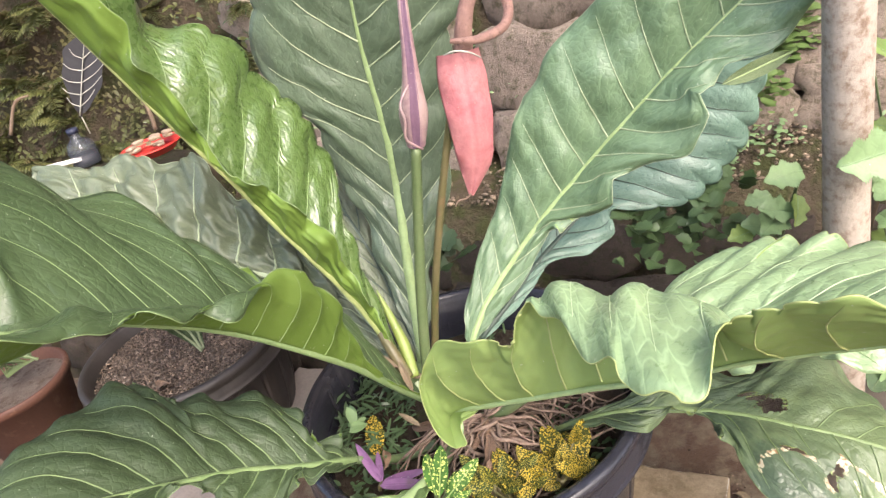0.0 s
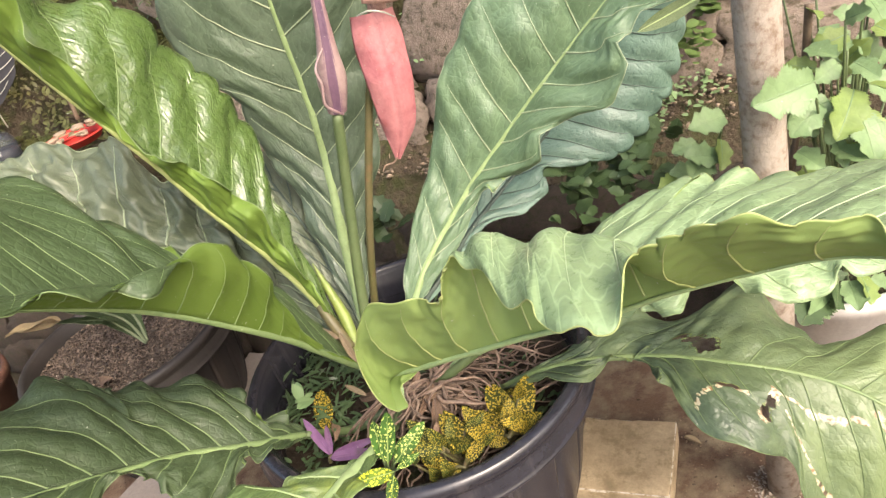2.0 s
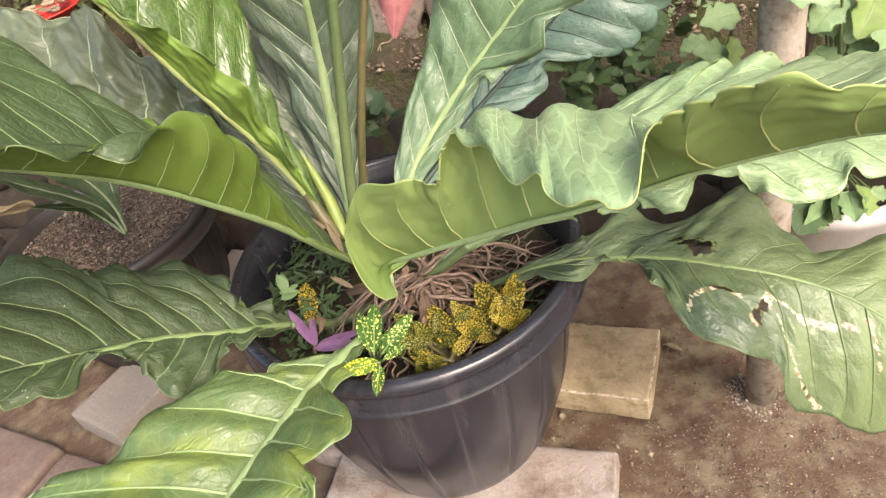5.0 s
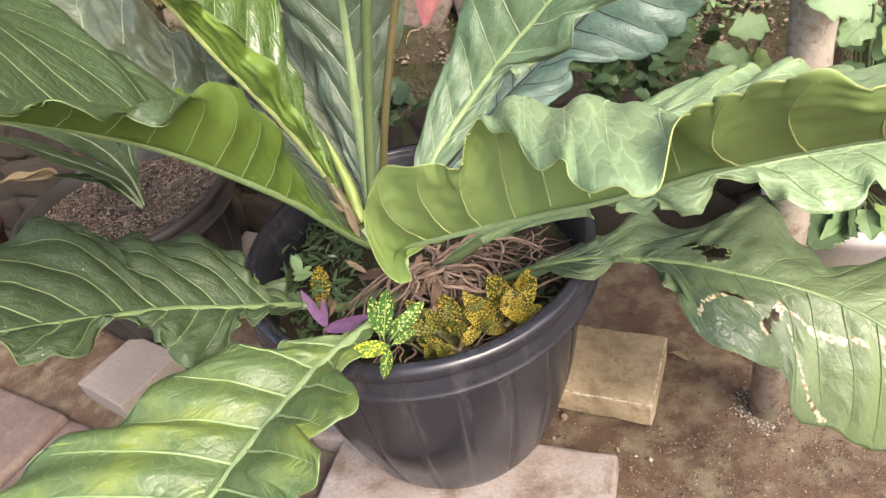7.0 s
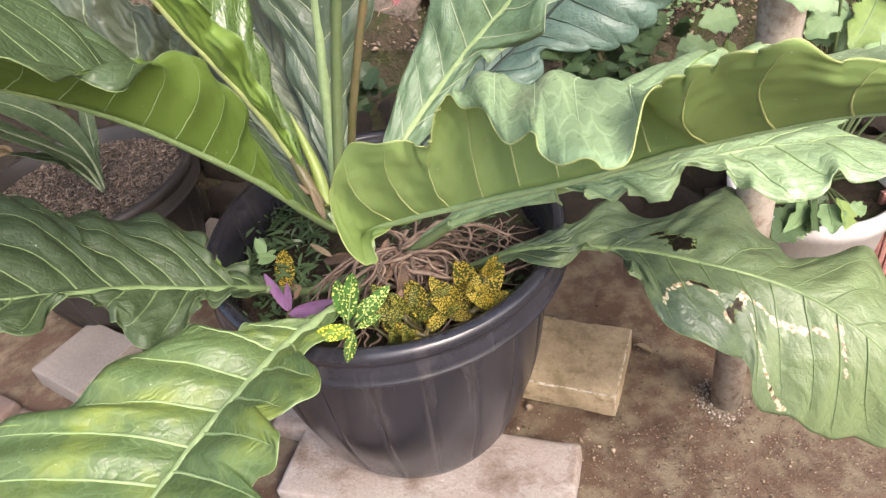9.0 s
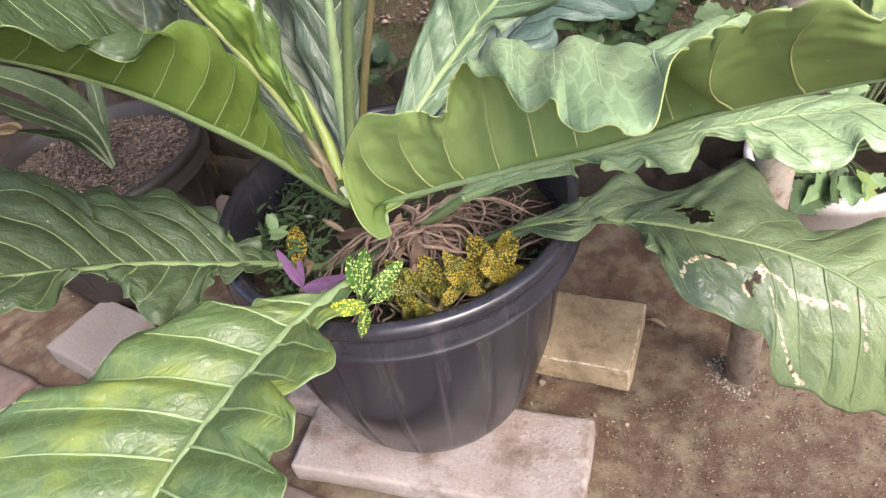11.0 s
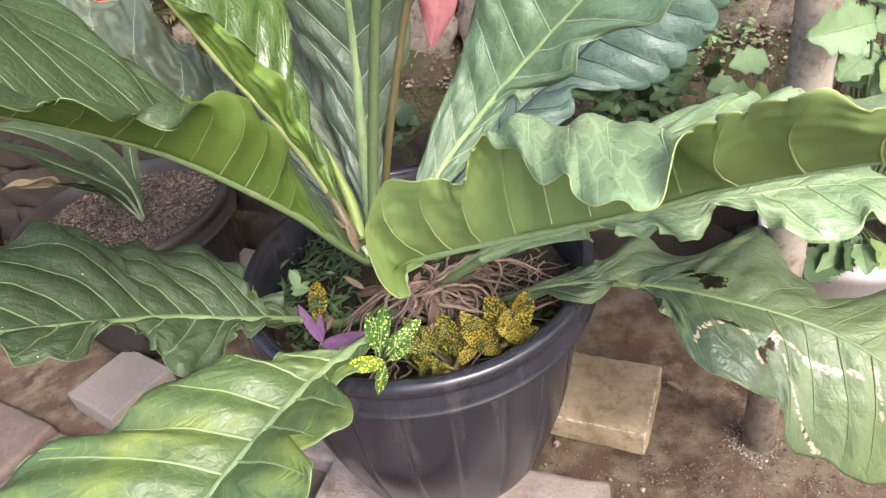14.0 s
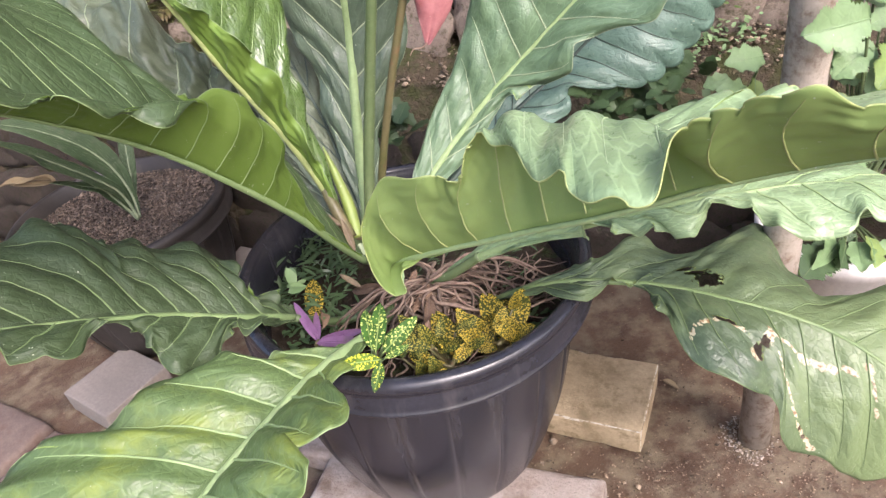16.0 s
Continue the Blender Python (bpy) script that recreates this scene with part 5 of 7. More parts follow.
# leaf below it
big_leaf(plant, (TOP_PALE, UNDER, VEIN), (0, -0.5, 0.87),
    mid=[(0.042, -0.059, 0.505), (0.09, -0.081, 0.543), (0.135, -0.114, 0.575), (0.18, -0.149, 0.605), (0.226, -0.185, 0.632), (0.274, -0.22, 0.658), (0.326, -0.251, 0.678), (0.387, -0.263, 0.68), (0.451, -0.269, 0.677), (0.508, -0.298, 0.677), (0.555, -0.34, 0.666)],
    left=[(0.013, -23, -0.003), (0.018, -30, -0.002), (0.023, -32, -0.002), (0.028, -29, -0.003), (0.029, -25, -0.005), (0.031, -22, -0.005), (0.034, -22, -0.004), (0.036, -22, -0.002), (0.037, -21, -0.002), (0.037, -21, 0), (0.038, -19, 0.001), (0.042, -21, 0.001), (0.048, -24, 0.002), (0.054, -27, 0.002), (0.06, -29, 0.002), (0.068, -34, 0.003), (0.074, -37, 0.007), (0.081, -39, 0.007), (0.089, -42, 0.009), (0.095, -45, 0.019), (0.095, -46, 0.034), (0.093, -45, 0.042), (0.09, -45, 0.045), (0.084, -45, 0.053), (0.077, -43, 0.057), (0.072, -43, 0.049), (0.07, -42, 0.037), (0.067, -42, 0.031), (0.058, -42, 0.025), (0.05, -39, 0.022), (0.038, -36, 0.015), (0.019, -35, 0.007), (0, -73, 0)],
    right=[(0.006, -36, 0.001), (0.006, -23, 0.002), (0.006, -14, 0.003), (0.005, -14, 0.005), (0.007, -1, 0.006), (0.009, 7, 0.008), (0.011, 15, 0.009), (0.013, 20, 0.01), (0.012, 14, 0.012), (0.012, 10, 0.013), (0.014, 9, 0.016), (0.016, 16, 0.02), (0.01, 24, 0.014), (0.01, 18, 0.011), (0.02, 6, 0.013), (0.03, -1, 0.019), (0.025, -11, 0.02), (0.042, -10, 0.019), (0.043, -21, 0.015), (0.027, -19, 0.01), (0.009, 11, 0.003), (0.016, 11, 0.001), (0.026, 9, 0.001), (0.044, 3, -0.009), (0.061, 7, -0.013), (0.077, 10, -0.007), (0.077, 9, 0.006), (0.069, 8, 0.012), (0.051, 19, 0.007), (0.052, 12, 0.013), (0.04, 7, 0.016), (0.024, 2, 0.011), (0, -107, 0)],
    veins=12, sweep=(0.07, 0.07), quilt=0.005, ripple=0.003, rib=0.007, seed=7, scallop=(0.05, 0), notches=[(1, 0.379, -0.2, 0.011), (1, 0.441, -0.2, 0.008), (1, 0.617, -0.183, 0.008), (1, 0.352, 0.14, 0.011), (1, 0.465, 0.115, 0.015), (1, 0.594, 0.091, 0.015), (1, 0.973, -0.123, 0.008), (1, 0.992, 0.112, 0.011), (1, 0.691, -0.117, 0.008), (1, 0.371, -0.09, 0.008), (1, 0.879, -0.079, 0.008), (1, 0.711, 0.065, 0.011), (1, 0.52, 0.063, 0.011), (1, 0.434, -0.053, 0.015), (1, 0.5, -0.07, 0.008), (1, 0.762, 0.059, 0.011), (1, 0.551, -0.05, 0.015), (1, 0.738, -0.069, 0.008), (1, 0.859, 0.053, 0.011), (1, 0.668, 0.053, 0.011), (1, 0.98, -0.06, 0.008), (1, 0.637, -0.033, 0.02)], label="pale green leaf with wavy edge and bright midrib")
# torn leaf, low right
big_leaf(plant, (TOP_SCARRED, UNDER_WORN, VEIN_DIM, VEIN_SOFT), (0, -0.3, 0.95),
    mid=[(0.112, -0.073, 0.453), (0.165, -0.101, 0.482), (0.224, -0.126, 0.494), (0.284, -0.154, 0.495), (0.339, -0.19, 0.496), (0.389, -0.233, 0.495), (0.443, -0.27, 0.484), (0.492, -0.31, 0.468), (0.532, -0.356, 0.443), (0.565, -0.397, 0.404), (0.588, -0.428, 0.35)],
    left=[(0.004, 27, 0.002), (0.007, -1, 0.005), (0.01, -10, 0.009), (0.018, -10, 0.017), (0.028, -14, 0.028), (0.031, -15, 0.022), (0.028, -15, 0.013), (0.039, -12, 0.014), (0.074, -9, 0.021), (0.087, -7, 0.027), (0.075, -9, 0.025), (0.069, -10, 0.024), (0.076, -11, 0.024), (0.098, -12, 0.017), (0.127, -12, 0.002), (0.165, -14, -0.001), (0.193, -17, 0.013), (0.189, -20, 0.031), (0.162, -24, 0.027), (0.143, -29, 0.02), (0.137, -33, 0.021), (0.125, -34, 0.023), (0.13, -27, 0.019), (0.151, -22, 0.014), (0.165, -17, 0.012), (0.156, -17, 0.014), (0.121, -15, 0.017), (0.1, -14, 0.016), (0.08, -13, 0.013), (0.06, -9, 0.01), (0.041, -4, 0.006), (0.02, -4, 0.003), (0, -160, 0)],
    right=[(0.008, 23, 0.007), (0.013, 23, 0.011), (0.02, 25, 0.013), (0.025, 28, 0.014), (0.033, 22, 0.015), (0.043, 20, 0.019), (0.043, 18, 0.022), (0.021, 12, 0.016), (0.006, 4, 0.01), (0.005, -7, 0.018), (0.018, -15, 0.034), (0.041, 1, 0.018), (0.048, 5, 0.015), (0.077, 5, 0.014), (0.102, 2, 0.02), (0.111, 0, 0.024), (0.112, -4, 0.023), (0.115, -8, 0.023), (0.112, -14, 0.025), (0.109, -20, 0.026), (0.122, -26, 0.017), (0.144, -31, 0.015), (0.16, -35, 0.029), (0.155, -38, 0.039), (0.143, -40, 0.045), (0.141, -43, 0.047), (0.141, -45, 0.054), (0.135, -48, 0.059), (0.124, -50, 0.065), (0.097, -55, 0.075), (0.069, -56, 0.093), (0.044, -54, 0.063), (0, -20, 0)],
    veins=15, sweep=(0.09, 0.08), lobes=8, quilt=0.004, ripple=0.003, rib=0.006, seed=8, vein_size=0.9, nu=200, nv=44,
    holes=[(0.4, -0.35, 0.0216, 0.054), (0.428, -0.26, 0.0297, 0.0473), (0.457, -0.15, 0.0297, 0.0945), (0.49, 0.362, 0.0162, 0.0297), (0.507, 0.352, 0.0135, 0.0297), (0.556, 0.58, 0.0108, 0.1215), (0.568, 0.46, 0.0095, 0.081), (0.69, 0.83, 0.0054, 0.0243), (0.705, 0.88, 0.0054, 0.0243)],
    tears=[((0.44, 0.75), (0.45, 0.6), (0.47, 0.43), (0.49, 0.37), (0.51, 0.36), (0.53, 0.4)), ((0.545, 0.69), (0.56, 0.52), (0.575, 0.3)), ((0.575, 0.32), (0.6, 0.36), (0.615, 0.35), (0.655, 0.375)), ((0.595, 0.51), (0.62, 0.625), (0.65, 0.713), (0.675, 0.79), (0.715, 0.91), (0.73, 0.97)), ((0.78, 0.13), (0.805, 0.31), (0.825, 0.49))],
    scars=[(0.66, 0.37, 0.014, 0.04), (0.69, 0.335, 0.018, 0.038), (0.715, 0.31, 0.016, 0.04), (0.745, 0.26, 0.018, 0.035), (0.78, 0.13, 0.013, 0.05), (0.55, 0.62, 0.012, 0.1), (0.575, 0.4, 0.01, 0.09)], scallop=(0, 0), notches=[(1, 0.297, 0.14, 0.011), (1, 0.258, -0.2, 0.008), (1, 0.297, 0.14, 0.011), (1, 0.281, -0.2, 0.008), (1, 0.359, -0.169, 0.008), (1, 0.227, 0.086, 0.02), (1, 0.941, -0.09, 0.015), (1, 0.113, -0.08, 0.011), (1, 0.27, 0.069, 0.011), (1, 0.254, -0.081, 0.008), (1, 0.375, 0.066, 0.011), (1, 0.293, 0.061, 0.011), (-1, 0.207, -0.188, 0.02), (-1, 0.125, 0.119, 0.015), (-1, 0.238, 0.1, 0.011), (-1, 0.676, -0.07, 0.011), (-1, 0.305, 0.055, 0.011), (-1, 0.168, -0.045, 0.015), (-1, 0.219, -0.058, 0.008), (-1, 0.648, 0.047, 0.011), (-1, 0.5, 0.026, 0.02), (-1, 0.445, -0.026, 0.02), (-1, 0.746, -0.039, 0.008), (-1, 0.77, 0.033, 0.011)], label="torn drooping leaf with holes and papery scars")
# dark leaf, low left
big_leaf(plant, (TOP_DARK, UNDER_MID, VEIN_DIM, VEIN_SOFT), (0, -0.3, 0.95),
    mid=[(-0.19, -0.047, 0.489), (-0.209, -0.074, 0.52), (-0.237, -0.098, 0.549), (-0.27, -0.115, 0.575), (-0.304, -0.131, 0.603), (-0.333, -0.153, 0.63), (-0.363, -0.177, 0.655), (-0.394, -0.2, 0.68), (-0.431, -0.229, 0.709), (-0.479, -0.263, 0.741), (-0.543, -0.304, 0.766)],
    left=[(0.007, -8, 0.008), (0.008, -30, 0.012), (0.014, -44, 0.02), (0.015, -27, 0.02), (0.017, -7, 0.02), (0.02, -1, 0.018), (0.025, -8, 0.019), (0.018, -3, 0.015), (0.019, -6, 0.008), (0.034, -10, 0.005), (0.055, -12, 0), (0.069, -12, -0.007), (0.076, -16, -0.003), (0.08, -23, 0.005), (0.077, -29, 0.012), (0.065, -32, 0.009), (0.048, -32, 0.003), (0.041, -36, -0.003), (0.024, -46, -0.01), (0.007, -46, -0.005), (0.005, -28, -0.002), (0.008, -17, -0.003), (0.022, -15, -0.005), (0.041, -15, -0.007), (0.05, -15, -0.006), (0.045, -15, -0.003), (0.046, -10, -0.004), (0.04, -2, -0.007), (0.012, 20, -0.009), (0.011, 21, -0.005), (0.01, 5, -0.004), (0.007, -20, -0.002), (0, -60, 0)],
    right=[(0.006, 72, 0.001), (0.022, 47, 0.001), (0.03, 44, 0.004), (0.038, 34, 0.009), (0.04, 18, 0.015), (0.067, 13, 0.02), (0.096, 14, 0.011), (0.089, 14, -0.001), (0.098, 9, -0.004), (0.119, 5, -0.003), (0.137, 1, 0.003), (0.136, -2, 0.013), (0.132, -2, 0.014), (0.135, 0, 0.005), (0.145, 3, -0.003), (0.145, 4, -0.003), (0.141, 1, 0.002), (0.157, 1, 0.002), (0.198, 2, 0.004), (0.2, 2, 0.008), (0.199, 1, 0.011), (0.194, -1, 0.014), (0.181, -2, 0.018), (0.171, -3, 0.019), (0.16, -4, 0.019), (0.147, -4, 0.02), (0.137, -4, 0.02), (0.124, -4, 0.02), (0.108, -4, 0.018), (0.088, -4, 0.014), (0.065, -4, 0.009), (0.034, -4, 0.005), (0, -120, 0)],
    veins=11, sweep=(0.1, 0.19), lobes=9, quilt=0.009, ripple=0.003, rib=0.006, seed=9, vein_size=0.9, scallop=(0, 0), notches=[(1, 0.168, 0.14, 0.011), (1, 0.109, 0.14, 0.015), (1, 0.141, -0.2, 0.008), (1, 0.078, -0.2, 0.011), (1, 0.527, -0.13, 0.011), (1, 0.168, 0.105, 0.011), (1, 0.207, -0.079, 0.02), (1, 0.047, 0.101, 0.011), (1, 0.555, 0.099, 0.011), (1, 0.121, 0.064, 0.011), (1, 0.137, -0.079, 0.008), (1, 0.41, 0.043, 0.015), (-1, 0.555, 0.14, 0.011), (-1, 0.578, -0.2, 0.008), (-1, 0.559, 0.14, 0.011), (-1, 0.664, -0.2, 0.008), (-1, 0.273, -0.167, 0.008), (-1, 0.516, -0.115, 0.015), (-1, 0.23, -0.152, 0.008), (-1, 0.191, 0.092, 0.015), (-1, 0.789, -0.091, 0.015), (-1, 0.156, -0.104, 0.011), (-1, 0.305, 0.055, 0.02), (-1, 0.84, 0.072, 0.011)], label="dark green leaf with deep lobed waves")
# yellowing leaf in front of the pot
big_leaf(plant, (TOP_YELLOW, UNDER, VEIN, VEIN), (0, -0.2, 0.98),
    mid=[(-0.081, -0.148, 0.509), (-0.114, -0.183, 0.522), (-0.146, -0.219, 0.533), (-0.179, -0.256, 0.539), (-0.212, -0.293, 0.54), (-0.245, -0.329, 0.54), (-0.276, -0.368, 0.539), (-0.305, -0.408, 0.538), (-0.332, -0.45, 0.534), (-0.359, -0.491, 0.527), (-0.387, -0.531, 0.518)],
    left=[(0.008, 14, 0.008), (0.02, 10, 0.012), (0.034, 9, 0.017), (0.04, 20, 0.024), (0.085, 30, 0.026), (0.12, 32, 0.02), (0.135, 32, 0.016), (0.138, 36, 0.016), (0.142, 32, 0.013), (0.143, 25, 0.014), (0.147, 21, 0.014), (0.155, 17, 0.025), (0.152, 12, 0.04), (0.13, 8, 0.04), (0.095, 4, 0.032), (0.05, 4, 0.017), (0, 4, 0)],
    right=[(0.01, -4, -0.007), (0.01, -3, 0), (0.01, -1, 0.008), (0.019, 3, 0.026), (0.054, 3, 0.039), (0.065, 2, 0.038), (0.065, 0, 0.038), (0.076, 4, 0.036), (0.104, 11, 0.032), (0.112, 12, 0.039), (0.132, 10, 0.046), (0.148, 9, 0.052), (0.148, 8, 0.057), (0.145, 6, 0.061), (0.149, 4, 0.07), (0.159, 3, 0.078), (0.181, 3, 0.079), (0.204, 4, 0.078), (0.221, 2, 0.087), (0.227, 1, 0.092), (0.227, 1, 0.092), (0.23, 0, 0.094), (0.234, -1, 0.099), (0.233, -1, 0.098), (0.223, -1, 0.095), (0.21, 0, 0.098), (0.191, -1, 0.097), (0.166, -1, 0.091), (0.141, -2, 0.084), (0.112, -4, 0.074), (0.075, -5, 0.057), (0.038, -6, 0.032), (0, 83, 0)],
    veins=10, sweep=(0.0, 0.005), lobes=8, quilt=0.012, ripple=0.003, rib=0.0098, seed=10, vein_size=1.5, scallop=(0, 0), notches=[(1, 0.074, -0.073, 0.008), (1, 0.207, -0.065, 0.008), (1, 0.129, 0.046, 0.011), (1, 0.539, -0.052, 0.008), (1, 0.152, -0.035, 0.015), (1, 0.566, 0.032, 0.015), (1, 0.328, 0.024, 0.011), (1, 0.305, -0.025, 0.008), (1, 0.418, -0.023, 0.008), ], sinuses=((-1, 0.3, (0.06, 0.2, 0.437, 0.571, 0.7, 0.84)),), label="yellowing blotched leaf hanging over the rim")
# grey leaf behind, left
big_leaf(plant, (TOP_GREY, UNDER, VEIN_GREY), (0, -0.75, 0.65),
    mid=[(-0.136, 0.071, 0.618), (-0.167, 0.103, 0.659), (-0.207, 0.132, 0.694), (-0.252, 0.158, 0.726), (-0.3, 0.18, 0.753), (-0.351, 0.202, 0.779), (-0.403, 0.223, 0.803), (-0.454, 0.244, 0.827), (-0.504, 0.266, 0.852), (-0.549, 0.293, 0.883), (-0.59, 0.323, 0.917)],
    left=[(0.012, 43, -0.004), (0.018, 24, -0.005), (0.024, 14, -0.006), (0.03, 9, -0.004), (0.035, 7, -0.002), (0.04, 9, 0), (0.043, 11, 0.001), (0.046, 13, 0.003), (0.049, 14, 0.005), (0.053, 14, 0.007), (0.056, 15, 0.009), (0.058, 16, 0.011), (0.06, 15, 0.013), (0.062, 14, 0.013), (0.064, 14, 0.014), (0.065, 13, 0.015), (0.066, 12, 0.017), (0.066, 12, 0.018), (0.065, 13, 0.019), (0.065, 13, 0.019), (0.064, 13, 0.019), (0.064, 13, 0.019), (0.061, 14, 0.019), (0.056, 14, 0.019), (0.052, 14, 0.019), (0.048, 15, 0.017), (0.046, 15, 0.014), (0.045, 15, 0.013), (0.038, 15, 0.01), (0.028, 15, 0.007), (0.019, 15, 0.004), (0.009, 15, 0.002), (0, 71, 0)],
    right=[(0.007, -42, 0.002), (0.012, -40, 0.006), (0.02, -39, 0.012), (0.025, -34, 0.014), (0.029, -25, 0.016), (0.031, -14, 0.016), (0.04, -6, 0.019), (0.062, -3, 0.029), (0.074, -1, 0.032), (0.077, 1, 0.027), (0.086, 3, 0.024), (0.099, 3, 0.022), (0.105, 3, 0.021), (0.106, 3, 0.021), (0.109, 3, 0.021), (0.12, 2, 0.024), (0.13, 2, 0.028), (0.151, 2, 0.034), (0.163, 1, 0.04), (0.16, -1, 0.044), (0.146, -2, 0.045), (0.137, -3, 0.046), (0.135, -5, 0.052), (0.129, -6, 0.053), (0.121, -7, 0.054), (0.108, -7, 0.058), (0.091, -8, 0.061), (0.077, -9, 0.063), (0.064, -10, 0.067), (0.049, -11, 0.077), (0.031, -14, 0.086), (0.013, -23, 0.055), (0, 109, 0)],
    veins=9, sweep=(0.03, 0.03), quilt=0.018, ripple=0.003, rib=0.006, seed=11, pucker=0.03, vein_size=1.6, scallop=(0.1, 0), notches=[(1, 0.227, 0.076, 0.015), (1, 0.301, -0.077, 0.011), (1, 0.023, -0.088, 0.008), (1, 0.176, -0.056, 0.02), (1, 0.062, 0.058, 0.015), (1, 0.324, 0.055, 0.011), (1, 0.426, -0.04, 0.011), (1, 0.203, -0.033, 0.008), (1, 0.641, -0.026, 0.011), (1, 0.121, 0.025, 0.011)], label="dull grey-green leaf hanging behind")
# small leaf behind the tall one
big_leaf(plant, (TOP_GREY, UNDER, VEIN_DARK), (0, -0.8, 0.6),
    mid=[(-0.053, 0.051, 0.552), (-0.059, 0.076, 0.579), (-0.064, 0.102, 0.605), (-0.07, 0.126, 0.633), (-0.076, 0.149, 0.661), (-0.083, 0.171, 0.691), (-0.092, 0.19, 0.721), (-0.102, 0.209, 0.752), (-0.113, 0.228, 0.782), (-0.127, 0.243, 0.813), (-0.142, 0.256, 0.844)],
    left=[(0.008, 2, 0.005), (0.01, 0, 0.004), (0.013, -1, 0.004), (0.015, -1, 0.004), (0.017, -1, 0.003), (0.02, -2, 0.003), (0.022, -2, 0.003), (0.025, -3, 0.002), (0.027, -4, 0.002), (0.029, -3, 0.002), (0.03, 1, 0.002), (0.031, 4, 0.001), (0.032, 6, 0.002), (0.033, 8, 0.002), (0.034, 9, 0.002), (0.035, 10, 0.003), (0.036, 11, 0.003), (0.037, 10, 0.004), (0.038, 10, 0.005), (0.039, 9, 0.005), (0.04, 9, 0.005), (0.04, 9, 0.006), (0.04, 9, 0.006), (0.039, 9, 0.006), (0.038, 10, 0.007), (0.037, 10, 0.008), (0.035, 9, 0.009), (0.033, 7, 0.01), (0.027, 7, 0.008), (0.02, 7, 0.006), (0.014, 7, 0.004), (0.007, 7, 0.002), (0, 89, 0)],
    right=[(0.009, 13, 0.005), (0.011, -13, 0.006), (0.014, -28, 0.007), (0.018, -37, 0.008), (0.022, -42, 0.009), (0.026, -46, 0.009), (0.03, -49, 0.01), (0.032, -52, 0.011), (0.033, -54, 0.013), (0.035, -56, 0.014), (0.037, -59, 0.015), (0.038, -59, 0.016), (0.04, -56, 0.017), (0.042, -53, 0.017), (0.045, -51, 0.018), (0.047, -48, 0.018), (0.051, -47, 0.018), (0.054, -47, 0.018), (0.057, -46, 0.018), (0.061, -45, 0.019), (0.064, -44, 0.02), (0.065, -44, 0.021), (0.065, -44, 0.022), (0.065, -44, 0.024), (0.065, -43, 0.025), (0.06, -44, 0.022), (0.054, -45, 0.019), (0.048, -47, 0.017), (0.043, -49, 0.016), (0.032, -49, 0.012), (0.021, -49, 0.007), (0.011, -49, 0.004), (0, 91, 0)],
    veins=7, quilt=0.002, ripple=0.002, rib=0.005, seed=12, label="dull grey leaf with dark veins")
# narrow folded leaf
big_leaf(plant, (TOP_GREY, UNDER, VEIN_GREY), (0, -0.8, 0.6),
    mid=[(-0.065, -0.01, 0.546), (-0.079, 0.017, 0.568), (-0.092, 0.044, 0.59), (-0.107, 0.071, 0.612), (-0.122, 0.098, 0.633), (-0.138, 0.125, 0.654), (-0.155, 0.149, 0.676), (-0.173, 0.172, 0.7), (-0.193, 0.195, 0.723), (-0.211, 0.218, 0.745), (-0.229, 0.242, 0.768)],
    left=[(0.006, -7, 0), (0.007, 8, 0), (0.008, 19, 0), (0.01, 26, 0), (0.011, 32, 0.001), (0.013, 36, 0.001), (0.014, 35, 0.001), (0.016, 30, 0.001), (0.018, 27, 0.001), (0.02, 23, 0.002), (0.021, 21, 0.002), (0.023, 19, 0.002), (0.024, 19, 0.002), (0.025, 22, 0.003), (0.026, 24, 0.003), (0.027, 26, 0.004), (0.028, 27, 0.005), (0.03, 26, 0.006), (0.032, 25, 0.006), (0.033, 24, 0.007), (0.035, 22, 0.008), (0.036, 20, 0.008), (0.038, 19, 0.008), (0.039, 18, 0.009), (0.04, 17, 0.009), (0.04, 16, 0.009), (0.034, 16, 0.008), (0.028, 17, 0.006), (0.022, 17, 0.005), (0.017, 17, 0.003), (0.011, 17, 0.002), (0.006, 16, 0.001), (0, -57, 0)],
    right=[(0.01, -50, 0.007), (0.011, -47, 0.007), (0.012, -44, 0.007), (0.013, -41, 0.008), (0.014, -39, 0.008), (0.015, -37, 0.008), (0.015, -38, 0.008), (0.016, -39, 0.008), (0.018, -39, 0.008), (0.019, -39, 0.009), (0.02, -39, 0.009), (0.02, -37, 0.009), (0.021, -35, 0.009), (0.022, -32, 0.009), (0.023, -30, 0.01), (0.024, -28, 0.009), (0.025, -26, 0.009), (0.026, -23, 0.009), (0.026, -21, 0.009), (0.027, -19, 0.009), (0.028, -18, 0.008), (0.029, -17, 0.008), (0.029, -16, 0.008), (0.03, -14, 0.008), (0.031, -13, 0.008), (0.032, -11, 0.009), (0.032, -9, 0.009), (0.033, -8, 0.01), (0.031, -6, 0.01), (0.024, -6, 0.007), (0.016, -6, 0.005), (0.008, -6, 0.003), (0, -123, 0)],
    veins=8, quilt=0.003, ripple=0.002, rib=0.006, seed=13, label="narrow grey-green folded leaf")


def bar(name, rows, radii, mat, parent, n=30, sides=12, label=""):
    v, f = tube(curve_points(rows, n), radii, sides)
    return mesh_ob(name, v, f, mat, parent, label=label)


